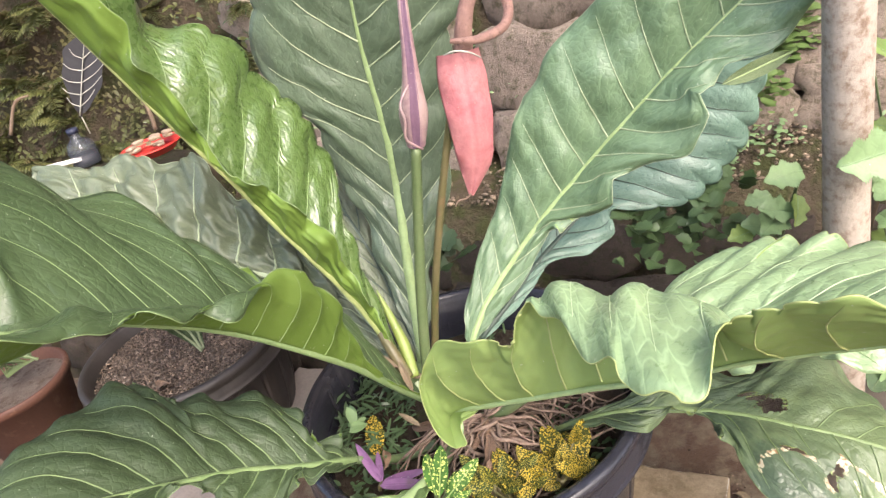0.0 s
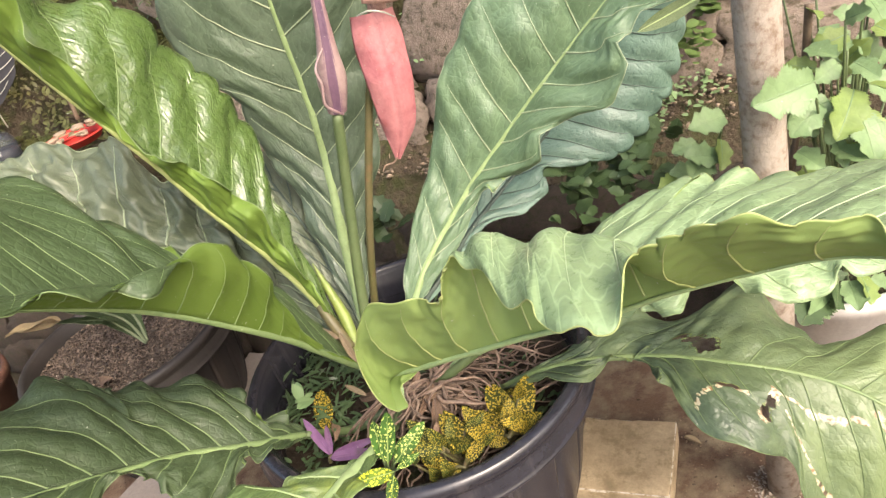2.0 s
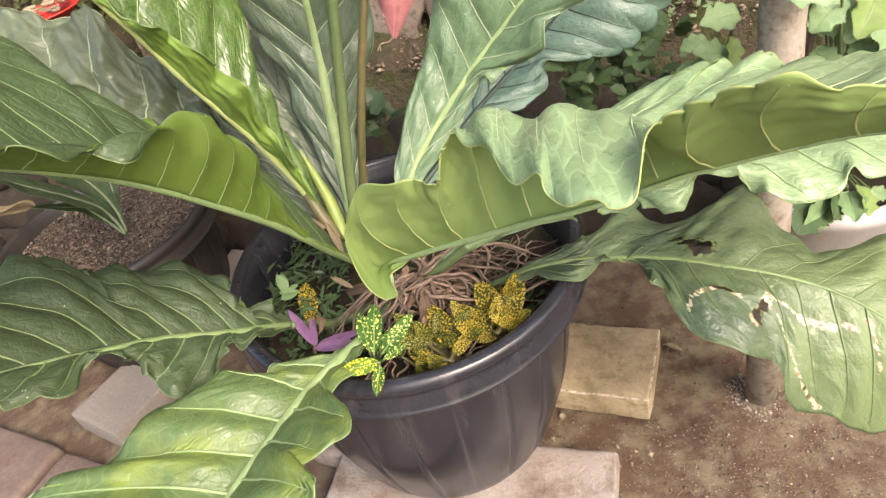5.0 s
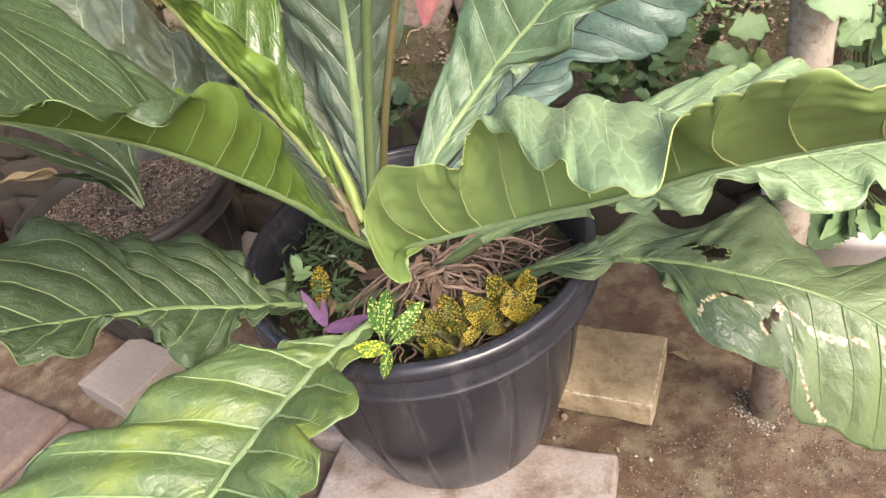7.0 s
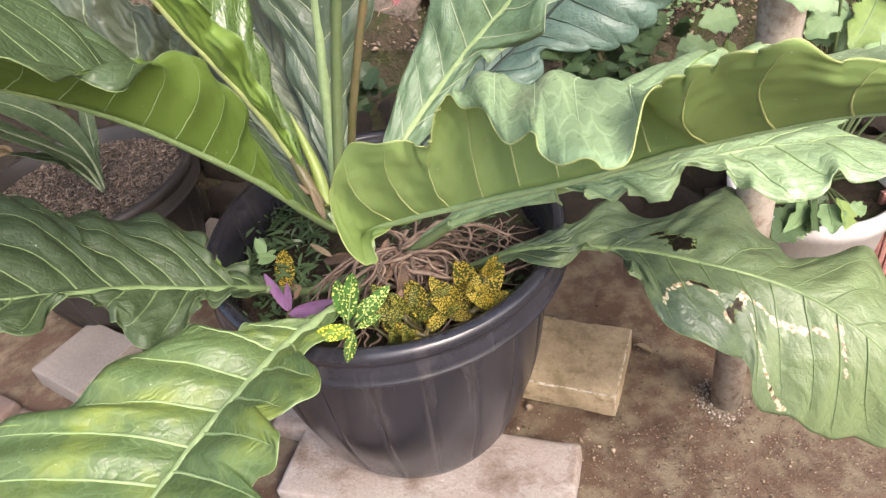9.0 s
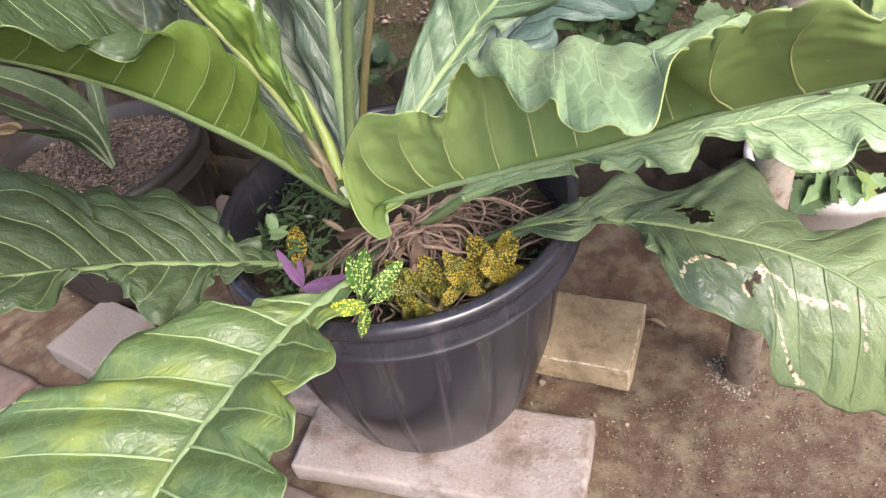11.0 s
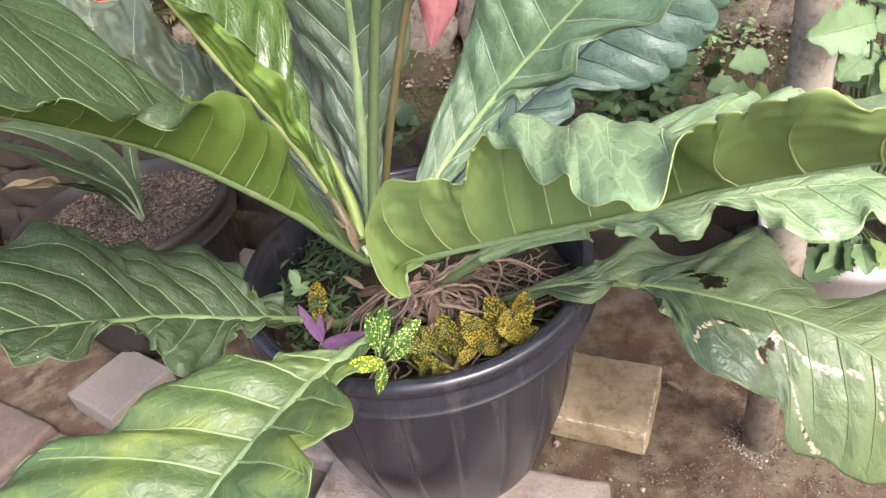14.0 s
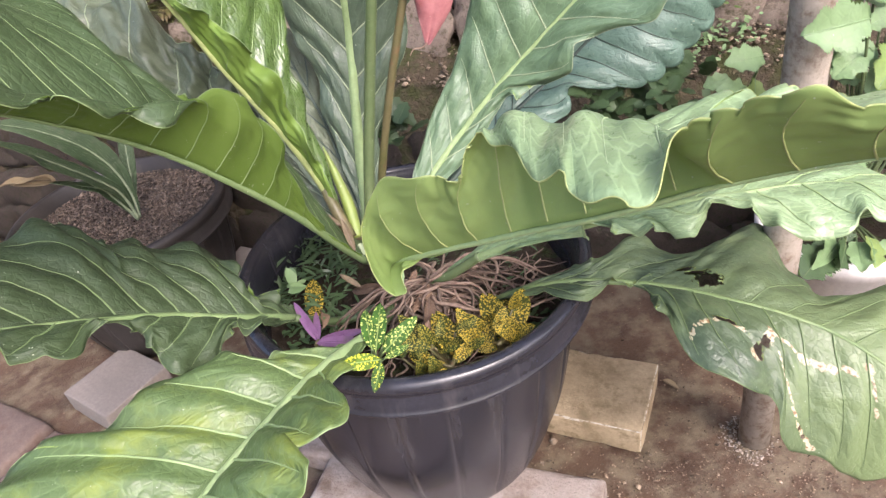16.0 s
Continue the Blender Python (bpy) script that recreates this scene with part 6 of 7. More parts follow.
# a curled margin that shows the underside
curl = small_leaf("curled_edge", [STEM, MARGIN], 0.32, fold=0.3, droop=0.05, peak=0.5, nu=20, nv=4, wavy=0.02)
shared("curled_edge", curl, plant, aim((0.502, -0.062, 0.921), (0.415, -0.058, 0.904), (0.1, -0.9, 0.3)), "olive underside of a curled leaf margin")


CROWN = (-0.069, 0.009, 0.525)
# stalks from the crown to the blades
bar("petiole", [CROWN, (-0.025, -0.064, 0.562), (-0.030, -0.194, 0.653)], [0.009, 0.007], STEM, plant)
bar("petiole", [(-0.001, -0.026, 0.477), (0.042, -0.059, 0.505), (0.094, -0.083, 0.546)], [0.008, 0.007], STEM, plant)
bar("petiole", [(-0.023, -0.012, 0.471), (0.046, -0.046, 0.449), (0.112, -0.073, 0.453)], [0.008, 0.006], STEM, plant)
bar("petiole", [(-0.071, -0.012, 0.441), (-0.131, -0.013, 0.435), (-0.190, -0.047, 0.489)], [0.008, 0.006], STEM, plant)
bar("petiole", [(-0.034, -0.034, 0.476), (-0.054, -0.099, 0.491), (-0.081, -0.148, 0.509)], [0.008, 0.006], STEM, plant)
bar("petiole", [CROWN, (-0.022, 0.020, 0.550), (0.024, 0.030, 0.574)], [0.01, 0.009], STEM, plant)
bar("petiole", [CROWN, (-0.013, 0.050, 0.529), (0.044, 0.060, 0.559)], [0.009, 0.008], STEM, plant)
bar("petiole", [CROWN, (-0.078, 0.010, 0.568), (-0.088, 0.020, 0.609)], [0.011, 0.009], STEM, plant)
bar("petiole", [CROWN, (-0.061, 0.040, 0.532), (-0.055, 0.050, 0.557)], [0.01, 0.01], VEIN, plant)
bar("petiole", [CROWN, (-0.105, 0.036, 0.575), (-0.136, 0.071, 0.618)], [0.009, 0.007], STEM, plant)
# flower stalks
bar("flower_stalk", [(-0.055, 0.010, 0.542), (-0.032, 0.020, 0.658), (-0.003, 0.020, 0.785), (0.027, 0.000, 0.920)], [0.0085, 0.0078, 0.007], STEM, plant, 40)
bar("flower_stalk", [(-0.035, 0.030, 0.564), (-0.004, 0.020, 0.689), (0.037, 0.010, 0.822), (0.088, 0.000, 0.965), (0.117, -0.005, 1.023)], [0.006, 0.0055, 0.005], STEM_BROWN, plant, 40)


def hood(name, axis, halves, mats, label, rolls):
    """A spathe: a strip of several widths along its axis, rolled round it by the given degrees."""
    nu, nv = 50, 24
    c = curve_points(axis, nu + 1)
    t = unit(np.gradient(c, axis=0))
    side = unit(np.cross(t, np.array((0.0, -1.0, 0.15))))
    out = np.cross(side, t)
    w = spline([(q,) for q in halves], np.linspace(0, 1, nu + 1))[:, 0]
    roll = np.radians(spline([(q,) for q in rolls], np.linspace(0, 1, nu + 1))[:, 0])
    verts, faces, index = [], [], []
    for skin in (0, 1):
        for i in range(nu + 1):
            for j in range(nv + 1):
                s = -1 + 2 * j / nv
                a = s * roll[i]
                r = w[i] / max(roll[i], 0.2) - skin * 0.0016
                wave = 0.002 * math.sin(i * 0.5 + s * 4) * abs(s) ** 3 - 0.0022 * math.exp(-(s * 7) ** 2)
                verts.append(c[i] + side[i] * (r * math.sin(a)) + out[i] * (r * (math.cos(a) - 1) + wave))
    m, count = nv + 1, (nu + 1) * (nv + 1)
    for i in range(nu):
        for j in range(nv):
            a = i * m + j
            faces += [(a, a + m, a + m + 1, a + 1), (count + a, count + a + 1, count + a + m + 1, count + a + m)]
            index += [0, 1]
    for i in range(nu):
        for j in (0, nv):
            a = i * m + j
            faces.append((a, a + m, count + a + m, count + a))
            index.append(0)
    return mesh_ob(name, verts, faces, mats, plant, index, label)


hood("spathe", [(0.108, -0.020, 1.026), (0.105, -0.025, 0.988), (0.102, -0.030, 0.939), (0.095, -0.025, 0.885), (0.080, -0.015, 0.839)],
     [0.032, 0.036, 0.034, 0.03, 0.022, 0.004], [CORAL, CORAL], "hanging coral-pink spathe with pale ragged base", [60, 55, 50, 45, 45, 60])
hood("spathe", [(0.065, -0.010, 1.137), (0.055, -0.015, 1.076), (0.046, -0.020, 1.019), (0.037, -0.020, 0.971), (0.028, -0.010, 0.921)],
     [0.014, 0.017, 0.021, 0.027, 0.036, 0.026], [MAUVE, MAUVE_IN], "rolled mauve spathe clasping its stalk", [150, 150, 140, 120, 110, 120])
bar("spathe_edge", [(0.038, -0.035, 1.010), (0.028, -0.040, 1.001), (0.021, -0.045, 0.990), (0.022, -0.045, 0.972), (0.017, -0.040, 0.949), (0.026, -0.035, 0.935), (0.034, -0.030, 0.926)], [0.0008, 0.0016, 0.0018, 0.0014], MAUVE, plant, 24, 8, "rolled pale edge")
bar("spadix", [(0.115, -0.005, 1.020), (0.123, -0.010, 1.056), (0.140, 0.000, 1.083), (0.170, 0.010, 1.087), (0.181, 0.000, 1.062), (0.168, -0.020, 1.042), (0.134, -0.035, 1.038), (0.099, -0.030, 1.044)],
    [0.012, 0.0105, 0.009, 0.0075, 0.0065, 0.006, 0.0055, 0.003], SPADIX, plant, 60, 12, "curled brown spadix")
bar("spathe_collar", [(0.089, -0.020, 1.028), (0.102, -0.033, 1.032), (0.118, -0.035, 1.026), (0.132, -0.020, 1.013)], [0.0008, 0.0013, 0.0008], WHITEVEIN, plant, 16, 6, "pale torn edge")
bar("tendril", [(0.080, -0.015, 0.842), (0.073, -0.015, 0.837), (0.062, -0.015, 0.837), (0.056, -0.015, 0.830)], [0.0013, 0.0007], ROOT, plant, 14, 5)
# young shoot and its dry sheath
bar("shoot", [(-0.070, -0.013, 0.580), (-0.072, 0.021, 0.617), (-0.080, 0.047, 0.659), (-0.088, 0.069, 0.695)], [0.0085, 0.009, 0.006, 0.001], SHOOT, plant, 30, 12, "yellow-green pointed young shoot")
bar("sheath", [(-0.078, -0.020, 0.586), (-0.090, 0.007, 0.619), (-0.101, 0.034, 0.655), (-0.100, 0.053, 0.685)], [0.009, 0.009, 0.006, 0.001], STEM_BROWN, plant, 24, 10, "brownish dried sheath")
dry_scale = small_leaf("dry_scale", [SHEATH, ROOT], 0.26, fold=0.5, droop=0.1, seed=3)
for b_, t_ in (((-0.083, -0.044, 0.513), (-0.111, -0.018, 0.529)), ((-0.088, -0.017, 0.609), (-0.126, 0.011, 0.631)), ((-0.077, -0.038, 0.575), (-0.085, -0.013, 0.617)), ((-0.057, -0.006, 0.568), (-0.125, 0.029, 0.593))):
    shared("scale_leaf", dry_scale, plant, aim(b_, t_, (0, -0.5, 1)), "papery dry scale")


def root_litter():
    """Dead roots that spring from the crown, arch over the litter and end in it, with loose strings between them."""
    rnd = random.Random(12)
    heart = Vector((0.012, -0.05, 0.492))
    for k in range(190):
        spring = k < 80
        a = rnd.uniform(-2.9, 0.75)
        far = rnd.uniform(0.05, 0.2) if spring else 0.19 * rnd.random() ** 0.6
        out = Vector((math.cos(a), math.sin(a) * 0.6, 0))
        if spring:
            p = heart + out * rnd.uniform(0.0, 0.03) + Vector((0, 0, rnd.uniform(-0.012, 0.014)))
            turn, steps, size = a + rnd.uniform(-0.7, 0.7), 9, far / 7
        else:
            p = Vector((heart.x, heart.y, 0.458)) + out * far + Vector((0, 0, rnd.uniform(-0.02, 0.012)))
            turn, steps, size = rnd.uniform(0, 6.28), 7, rnd.uniform(0.008, 0.018)
        rows = [p.copy()]
        rise = rnd.uniform(0.1, 0.5)
        for s in range(steps):
            turn += rnd.uniform(-1.0, 1.0)
            p = p + Vector((math.cos(turn), math.sin(turn) * 0.7, (rise - 0.22 * s if spring else rnd.uniform(-0.35, 0.35)))) * size
            p.z = min(max(p.z, 0.435), 0.512)
            rows.append(p.copy())
        thick = rnd.uniform(0.0016, 0.0036) if spring else rnd.uniform(0.001, 0.0022)
        v, f = tube(curve_points(rows, 20), [thick, thick * 0.8, 0.0009], 6)
        mesh_ob("root", v, f, ROOT, plant)


root_litter()


# ---- small plants in the big pot ----
def little_plant(name, foot, leaves, meshes, label, category, stalk_mat, group="", grow=1.0):
    """A small plant: a short stem with leaves, each given by its base, tip and upward side."""
    top = thing(name, foot, label, category, group)
    top.matrix_basis = Matrix.Identity(4)
    for k, (b, t, up) in enumerate(leaves):
        v, f = tube(curve_points([foot, (Vector(foot) + Vector(b)) / 2 + Vector((0, 0, 0.004)), b], 8), [0.003, 0.0018], 6)
        mesh_ob("stem", v, f, stalk_mat, top)
        shared("leaf", meshes[k % len(meshes)], top, aim(b, Vector(b).lerp(Vector(t), grow), up))
    return top


croton_a = [small_leaf("croton_leaf", [SPOT_GREEN, LIMELEAF], 0.4, fold=0.35, droop=0.1, peak=0.5, wavy=0.02, seed=k) for k in range(2)]
croton_b = [small_leaf("croton_leaf", [SPOT_GOLD, SPOT_GOLD], 0.55, fold=0.4, droop=0.15, peak=0.5, wavy=0.03, seed=k) for k in range(2)]
croton_d = [small_leaf("croton_leaf", [SPOT_OLIVE, SPOT_OLIVE], 0.5, fold=0.4, droop=0.15, peak=0.5, wavy=0.03, seed=k) for k in range(2)]
croton_c = [small_leaf("croton_leaf", [m_, LIMELEAF], 0.55, fold=0.3, droop=0.2, peak=0.5, wavy=0.02, seed=k) for k, m_ in enumerate((SPOT_BRIGHT, SPOT_DEEP))]
VIEW = (0, -0.75, 0.65)
little_plant("croton_seedling", (-0.083, -0.176, 0.470), [
    ((-0.077, -0.190, 0.513), (-0.054, -0.121, 0.549), VIEW), ((-0.081, -0.186, 0.517), (-0.080, -0.123, 0.544), VIEW), ((-0.067, -0.195, 0.514), (-0.006, -0.166, 0.542), VIEW),
    ((-0.066, -0.207, 0.515), (-0.029, -0.210, 0.531), VIEW), ((-0.066, -0.188, 0.517), (-0.042, -0.163, 0.527), VIEW)], croton_a, "green croton seedling speckled with cream yellow", "plant", STEM, "crotons in the big pot", 0.9)
little_plant("croton_seedling", (-0.084, -0.181, 0.470), [
    ((-0.071, -0.221, 0.527), (-0.118, -0.230, 0.543), VIEW), ((-0.071, -0.231, 0.531), (-0.085, -0.263, 0.519), VIEW)], croton_c, "low croton leaves blotched bright yellow over the rim", "plant", STEM, "crotons in the big pot")
little_plant("croton_seedling", (-0.172, -0.038, 0.460), [
    ((-0.170, 0.007, 0.433), (-0.165, 0.055, 0.463), VIEW)], croton_b, "single golden croton leaf beside purple leaves", "plant", STEM_BROWN, "crotons in the big pot", 1.3)
little_plant("croton_seedling", (0.016, -0.209, 0.470), [
    ((0.026, -0.181, 0.462), (0.014, -0.126, 0.499), VIEW), ((0.028, -0.188, 0.461), (0.038, -0.144, 0.486), VIEW), ((0.019, -0.197, 0.466), (0.053, -0.177, 0.477), VIEW), ((0.013, -0.206, 0.469), (-0.023, -0.197, 0.478), VIEW),
    ((0.002, -0.203, 0.472), (-0.033, -0.179, 0.483), VIEW)], croton_b, "golden croton densely freckled with dark green", "plant", STEM_BROWN, "crotons in the big pot", 1.12)
little_plant("croton_seedling", (0.087, -0.188, 0.470), [
    ((0.096, -0.162, 0.452), (0.093, -0.096, 0.487), VIEW), ((0.102, -0.161, 0.454), (0.120, -0.108, 0.475), VIEW), ((0.110, -0.160, 0.455), (0.146, -0.112, 0.488), VIEW), ((0.082, -0.170, 0.456), (0.059, -0.127, 0.478), VIEW),
    ((0.087, -0.178, 0.455), (0.056, -0.176, 0.463), VIEW), ((0.102, -0.173, 0.454), (0.135, -0.162, 0.456), VIEW)], croton_b, "golden-yellow croton clump near the pot's rim", "plant", STEM_BROWN, "crotons in the big pot", 1.12)
gold_rnd = random.Random(8)
for at_, n_, lab_ in (((0.020, -0.177, 0.475), 9, "low dark green croton leaves freckled with gold"), ((0.089, -0.156, 0.470), 10, "dense gold-freckled croton clump along the rim"), ((-0.011, -0.194, 0.474), 6, "small dark croton leaves flecked with yellow")):
    rows_ = []
    for k in range(n_):
        f_ = Vector(at_) + Vector((gold_rnd.uniform(-0.035, 0.035), gold_rnd.uniform(-0.015, 0.03), gold_rnd.uniform(-0.015, 0.012)))
        rows_.append((tuple(f_), tuple(f_ + Vector((gold_rnd.uniform(-0.8, 0.8), gold_rnd.uniform(-0.7, 0.5), gold_rnd.uniform(0.2, 1.0))).normalized() * gold_rnd.uniform(0.028, 0.05)), VIEW))
    little_plant("croton_seedling", (at_[0], at_[1], 0.425), rows_, croton_b if "dense" in lab_ else croton_d, lab_, "plant", STEM_BROWN, "crotons in the big pot", 1.2)
purple_leaf = [small_leaf("purple_leaf", [PURPLE, PURPLE], 0.22, fold=0.5, droop=0.1, peak=0.4, seed=k) for k in range(2)]
little_plant("purple_creeper", (-0.166, -0.091, 0.460), [
    ((-0.161, -0.083, 0.465), (-0.189, -0.025, 0.504), VIEW), ((-0.163, -0.092, 0.469), (-0.091, -0.133, 0.489), (0, -0.5, 0.9)), ((-0.160, -0.083, 0.465), (-0.091, -0.094, 0.474), VIEW), ((-0.160, -0.086, 0.469), (-0.160, -0.031, 0.483), VIEW)], purple_leaf, "purple creeping plant with narrow folded leaves", "plant", STEM_BROWN)


def weeds(name, label, centre, spread, count, mesh, size, seed, category="weeds", tall=0.03, up=0.8):
    """A mat of small leaves that nobody could count, joined in one mesh."""
    rnd = random.Random(seed)
    src = np.array([v.co[:] for v in mesh.vertices])
    polys = [tuple(p.vertices) for p in mesh.polygons]
    verts, faces = [], []
    for _ in range(count):
        a, r = rnd.uniform(0, 6.283), math.sqrt(rnd.random())
        b = Vector(centre) + Vector((math.cos(a) * r * spread[0], math.sin(a) * r * spread[1], rnd.uniform(0, tall)))
        tip = b + Vector((rnd.uniform(-1, 1), rnd.uniform(-1, 0.7), rnd.uniform(0.0, up))).normalized() * size * rnd.uniform(0.6, 1.3)
        m = np.array(aim(b, tip, (rnd.uniform(-0.3, 0.3), -0.3, 1)))
        k = len(verts)
        verts += list(src @ m[:3, :3].T + m[:3, 3])
        faces += [tuple(k + i for i in f) for f in polys]
    return tagged(mesh_ob(name, verts, faces, list(mesh.materials)), label, category, kind="stuff")


weed_leaf = small_leaf("weed_leaf", [WEED, WEED], 0.5, fold=0.3, droop=0.2, nu=6, nv=2)
needle_leaf = small_leaf("needle_leaf", [WEED, WEED], 0.22, fold=0.3, droop=0.3, nu=5, nv=1)
pale_weed = small_leaf("pale_weed", [LIGHTLEAF, WEED], 0.7, fold=0.2, droop=0.2, nu=6, nv=2)
weeds("low_weeds", "dense dark green weeds and moss in the pot", (-0.165, 0.12, 0.415), (0.075, 0.12), 260, needle_leaf, 0.028, 1, tall=0.045)
weeds("low_weeds", "small dark weeds along the pot's edge", (-0.175, -0.02, 0.41), (0.06, 0.07), 110, weed_leaf, 0.016, 2, tall=0.025)
weeds("round_weeds", "few round pale green weed leaves", (-0.188, 0.032, 0.480), (0.02, 0.012), 6, pale_weed, 0.028, 3, tall=0.01)
weeds("low_weeds", "mossy weeds under the litter in the pot", (0.1, 0.1, 0.42), (0.13, 0.14), 160, needle_leaf, 0.02, 4, tall=0.02)
weeds("low_weeds", "moss and tiny weeds beside the crotons", (0.09, -0.12, 0.42), (0.12, 0.05), 170, weed_leaf, 0.013, 5, tall=0.015)

dead_leaf = [small_leaf("dead_leaf", [DRY, ROOT], 0.3, fold=0.8, droop=0.5, wavy=0.05, seed=k) for k in range(3)]
for k, (b_, t_) in enumerate((((0.011, -0.075, 0.507), (-0.019, -0.111, 0.490)), ((0.010, -0.101, 0.507), (-0.007, -0.166, 0.470)), ((0.014, -0.112, 0.492), (0.008, -0.166, 0.471)), ((0.008, -0.061, 0.508), (0.014, -0.112, 0.492)), ((-0.156, -0.050, 0.458), (-0.141, 0.004, 0.464)),
                              ((0.001, -0.134, 0.495), (-0.020, -0.172, 0.477)), ((-0.024, -0.040, 0.517), (-0.066, -0.058, 0.506)), ((0.035, -0.092, 0.487), (0.079, -0.085, 0.484)), ((0.002, -0.041, 0.517), (-0.030, -0.080, 0.496)), ((-0.054, -0.035, 0.504), (-0.112, -0.021, 0.484)))):
    tagged(shared("dead_leaf", dead_leaf[k % 3], None, aim(b_, t_, (0.4, -0.8, 0.5))), "curled brown dead leaf in the pot's litter", "dead leaf", "dead leaves")


# ---- the second pot's plant, seedlings and shrub ----
young = thing("young_plant", (-0.607, 0.681, 0.33), "young plant with pleated strap leaves in sandy soil", "plant")
young.matrix_basis = Matrix.Identity(4)


def strap_leaf(mid, half, seed, label, fold=(22, -14)):
    """A long pleated blade that narrows to its base and to its tip."""
    shape = [0.12, 0.3, 0.6, 0.85, 1.0, 1.0, 0.9, 0.7, 0.4, 0.0]
    rows = [[(half * q, side, 0.02 * q) for q in shape] for side in fold]
    big_leaf(young, (TOP_STRAP, UNDER_MID, VEIN_STRAP, VEIN_GREY), (0, -0.6, 0.8), mid, rows[0], rows[1], veins=9, sweep=(0.42, 0.42), quilt=0.003, ripple=0.0004, rib=0.004, nu=120, nv=10, seed=seed, scallop=0.0, pucker=0.002, vein_size=0.5, bow=0.05, label=label)


strap_leaf([(-0.607, 0.681, 0.329), (-0.611, 0.66, 0.412), (-0.632, 0.621, 0.478), (-0.656, 0.576, 0.537), (-0.68, 0.529, 0.596), (-0.698, 0.479, 0.649), (-0.717, 0.426, 0.699), (-0.739, 0.366, 0.741)], 0.03, 21, "arching pleated leaf with a pale midrib")
strap_leaf([(-0.604, 0.683, 0.332), (-0.602, 0.692, 0.394), (-0.612, 0.692, 0.456), (-0.632, 0.684, 0.509), (-0.658, 0.668, 0.554), (-0.693, 0.646, 0.598), (-0.736, 0.617, 0.639), (-0.785, 0.58, 0.673)], 0.036, 22, "broad dark pleated leaf")
strap_leaf([(-0.608, 0.68, 0.328), (-0.625, 0.66, 0.396), (-0.636, 0.632, 0.446), (-0.66, 0.592, 0.486), (-0.677, 0.552, 0.519), (-0.691, 0.511, 0.551)], 0.018, 23, "narrow low leaf with a dried tip")
strap_leaf([(-0.611, 0.683, 0.337), (-0.6, 0.714, 0.397), (-0.593, 0.735, 0.446), (-0.587, 0.754, 0.494), (-0.589, 0.769, 0.542)], 0.016, 24, "short upright leaf")
straw_leaf = small_leaf("dead_leaf", [STRAW, STRAW], 0.17, fold=0.9, droop=0.3, wavy=0.05, seed=5)
tagged(shared("dead_leaf", straw_leaf, None, aim((-0.668, 0.519, 0.543), (-0.712, 0.445, 0.612), (0, -0.5, 1))), "dry curled straw-coloured leaf tip over a black pot", "dead leaf", "dead leaves")
tagged(shared("dead_leaf", straw_leaf, None, aim((-0.675, 0.521, 0.54), (-0.711, 0.463, 0.573), (0, -0.9, 0.4))), "dry split straw-coloured leaf tip", "dead leaf", "dead leaves")
tagged(shared("dead_leaf", dead_leaf[1], None, aim((-0.658, 0.543, 0.347), (-0.741, 0.585, 0.337), (0, -0.5, 1))), "straw-coloured scrap of leaf on sandy soil", "dead leaf", "dead leaves")
sprout = small_leaf("sprout_leaf", [STRAP, STEM], 0.12, fold=0.4, droop=0.4, nu=10, nv=1)
little_plant("seedling", (-1.2, 0.88, 0.31), [((-1.2 + 0.012 * k, 0.88, 0.34), (-1.2 + 0.13 * math.sin(k * 2.1), 0.84 + 0.08 * math.cos(k * 1.7), 0.46 + 0.03 * (k % 3)), (0, -0.5, 1)) for k in range(9)], [sprout], "grassy green seedlings in a terracotta pot", "plant", STEM)

lobed = [small_leaf("lobed_leaf", [LIGHTLEAF, LIGHTLEAF], 0.8, lobes=3, lobe_depth=0.28, fold=0.2, droop=0.2, peak=0.3, nu=44, nv=5, teeth=0.09, wavy=0.03, seed=k) for k in range(2)]
lobed_lime = [small_leaf("lobed_leaf", [LIMELEAF, LIGHTLEAF], 0.78, lobes=3, lobe_depth=0.28, fold=0.25, droop=0.25, peak=0.3, nu=44, nv=5, teeth=0.09, wavy=0.03, seed=k) for k in range(2)]
lobed_dark = [small_leaf("lobed_leaf", [WEED, STEM], 0.75, lobes=3, lobe_depth=0.3, fold=0.08, droop=0.05, peak=0.3, nu=30, nv=3, teeth=0.09, wavy=0.0, seed=k) for k in range(2)]
lobed_weed_small = small_leaf("weed_leaf", [WEED, STEM], 0.95, lobes=3, lobe_depth=0.25, fold=0.2, droop=0.25, peak=0.3, nu=18, nv=2, teeth=0.08)
FOOT = (0.79, 0.05, 0.33)
SHRUB = [
    ((0.569, -0.175, 0.813), (0.490, -0.189, 0.817), (0.1, -0.9, 0.4)), ((0.604, -0.140, 0.760), (0.559, -0.150, 0.736), (0, -0.7, 0.7)), ((0.733, -0.033, 0.762), (0.728, 0.011, 0.796), (0, -0.8, 0.6)),
    ((0.742, -0.022, 0.781), (0.690, -0.020, 0.778), (0, -0.8, 0.6)), ((0.686, -0.102, 0.738), (0.634, -0.149, 0.711), (0, -0.7, 0.7)), ((0.696, -0.101, 0.701), (0.688, -0.152, 0.653), (0, -0.7, 0.7)),
]
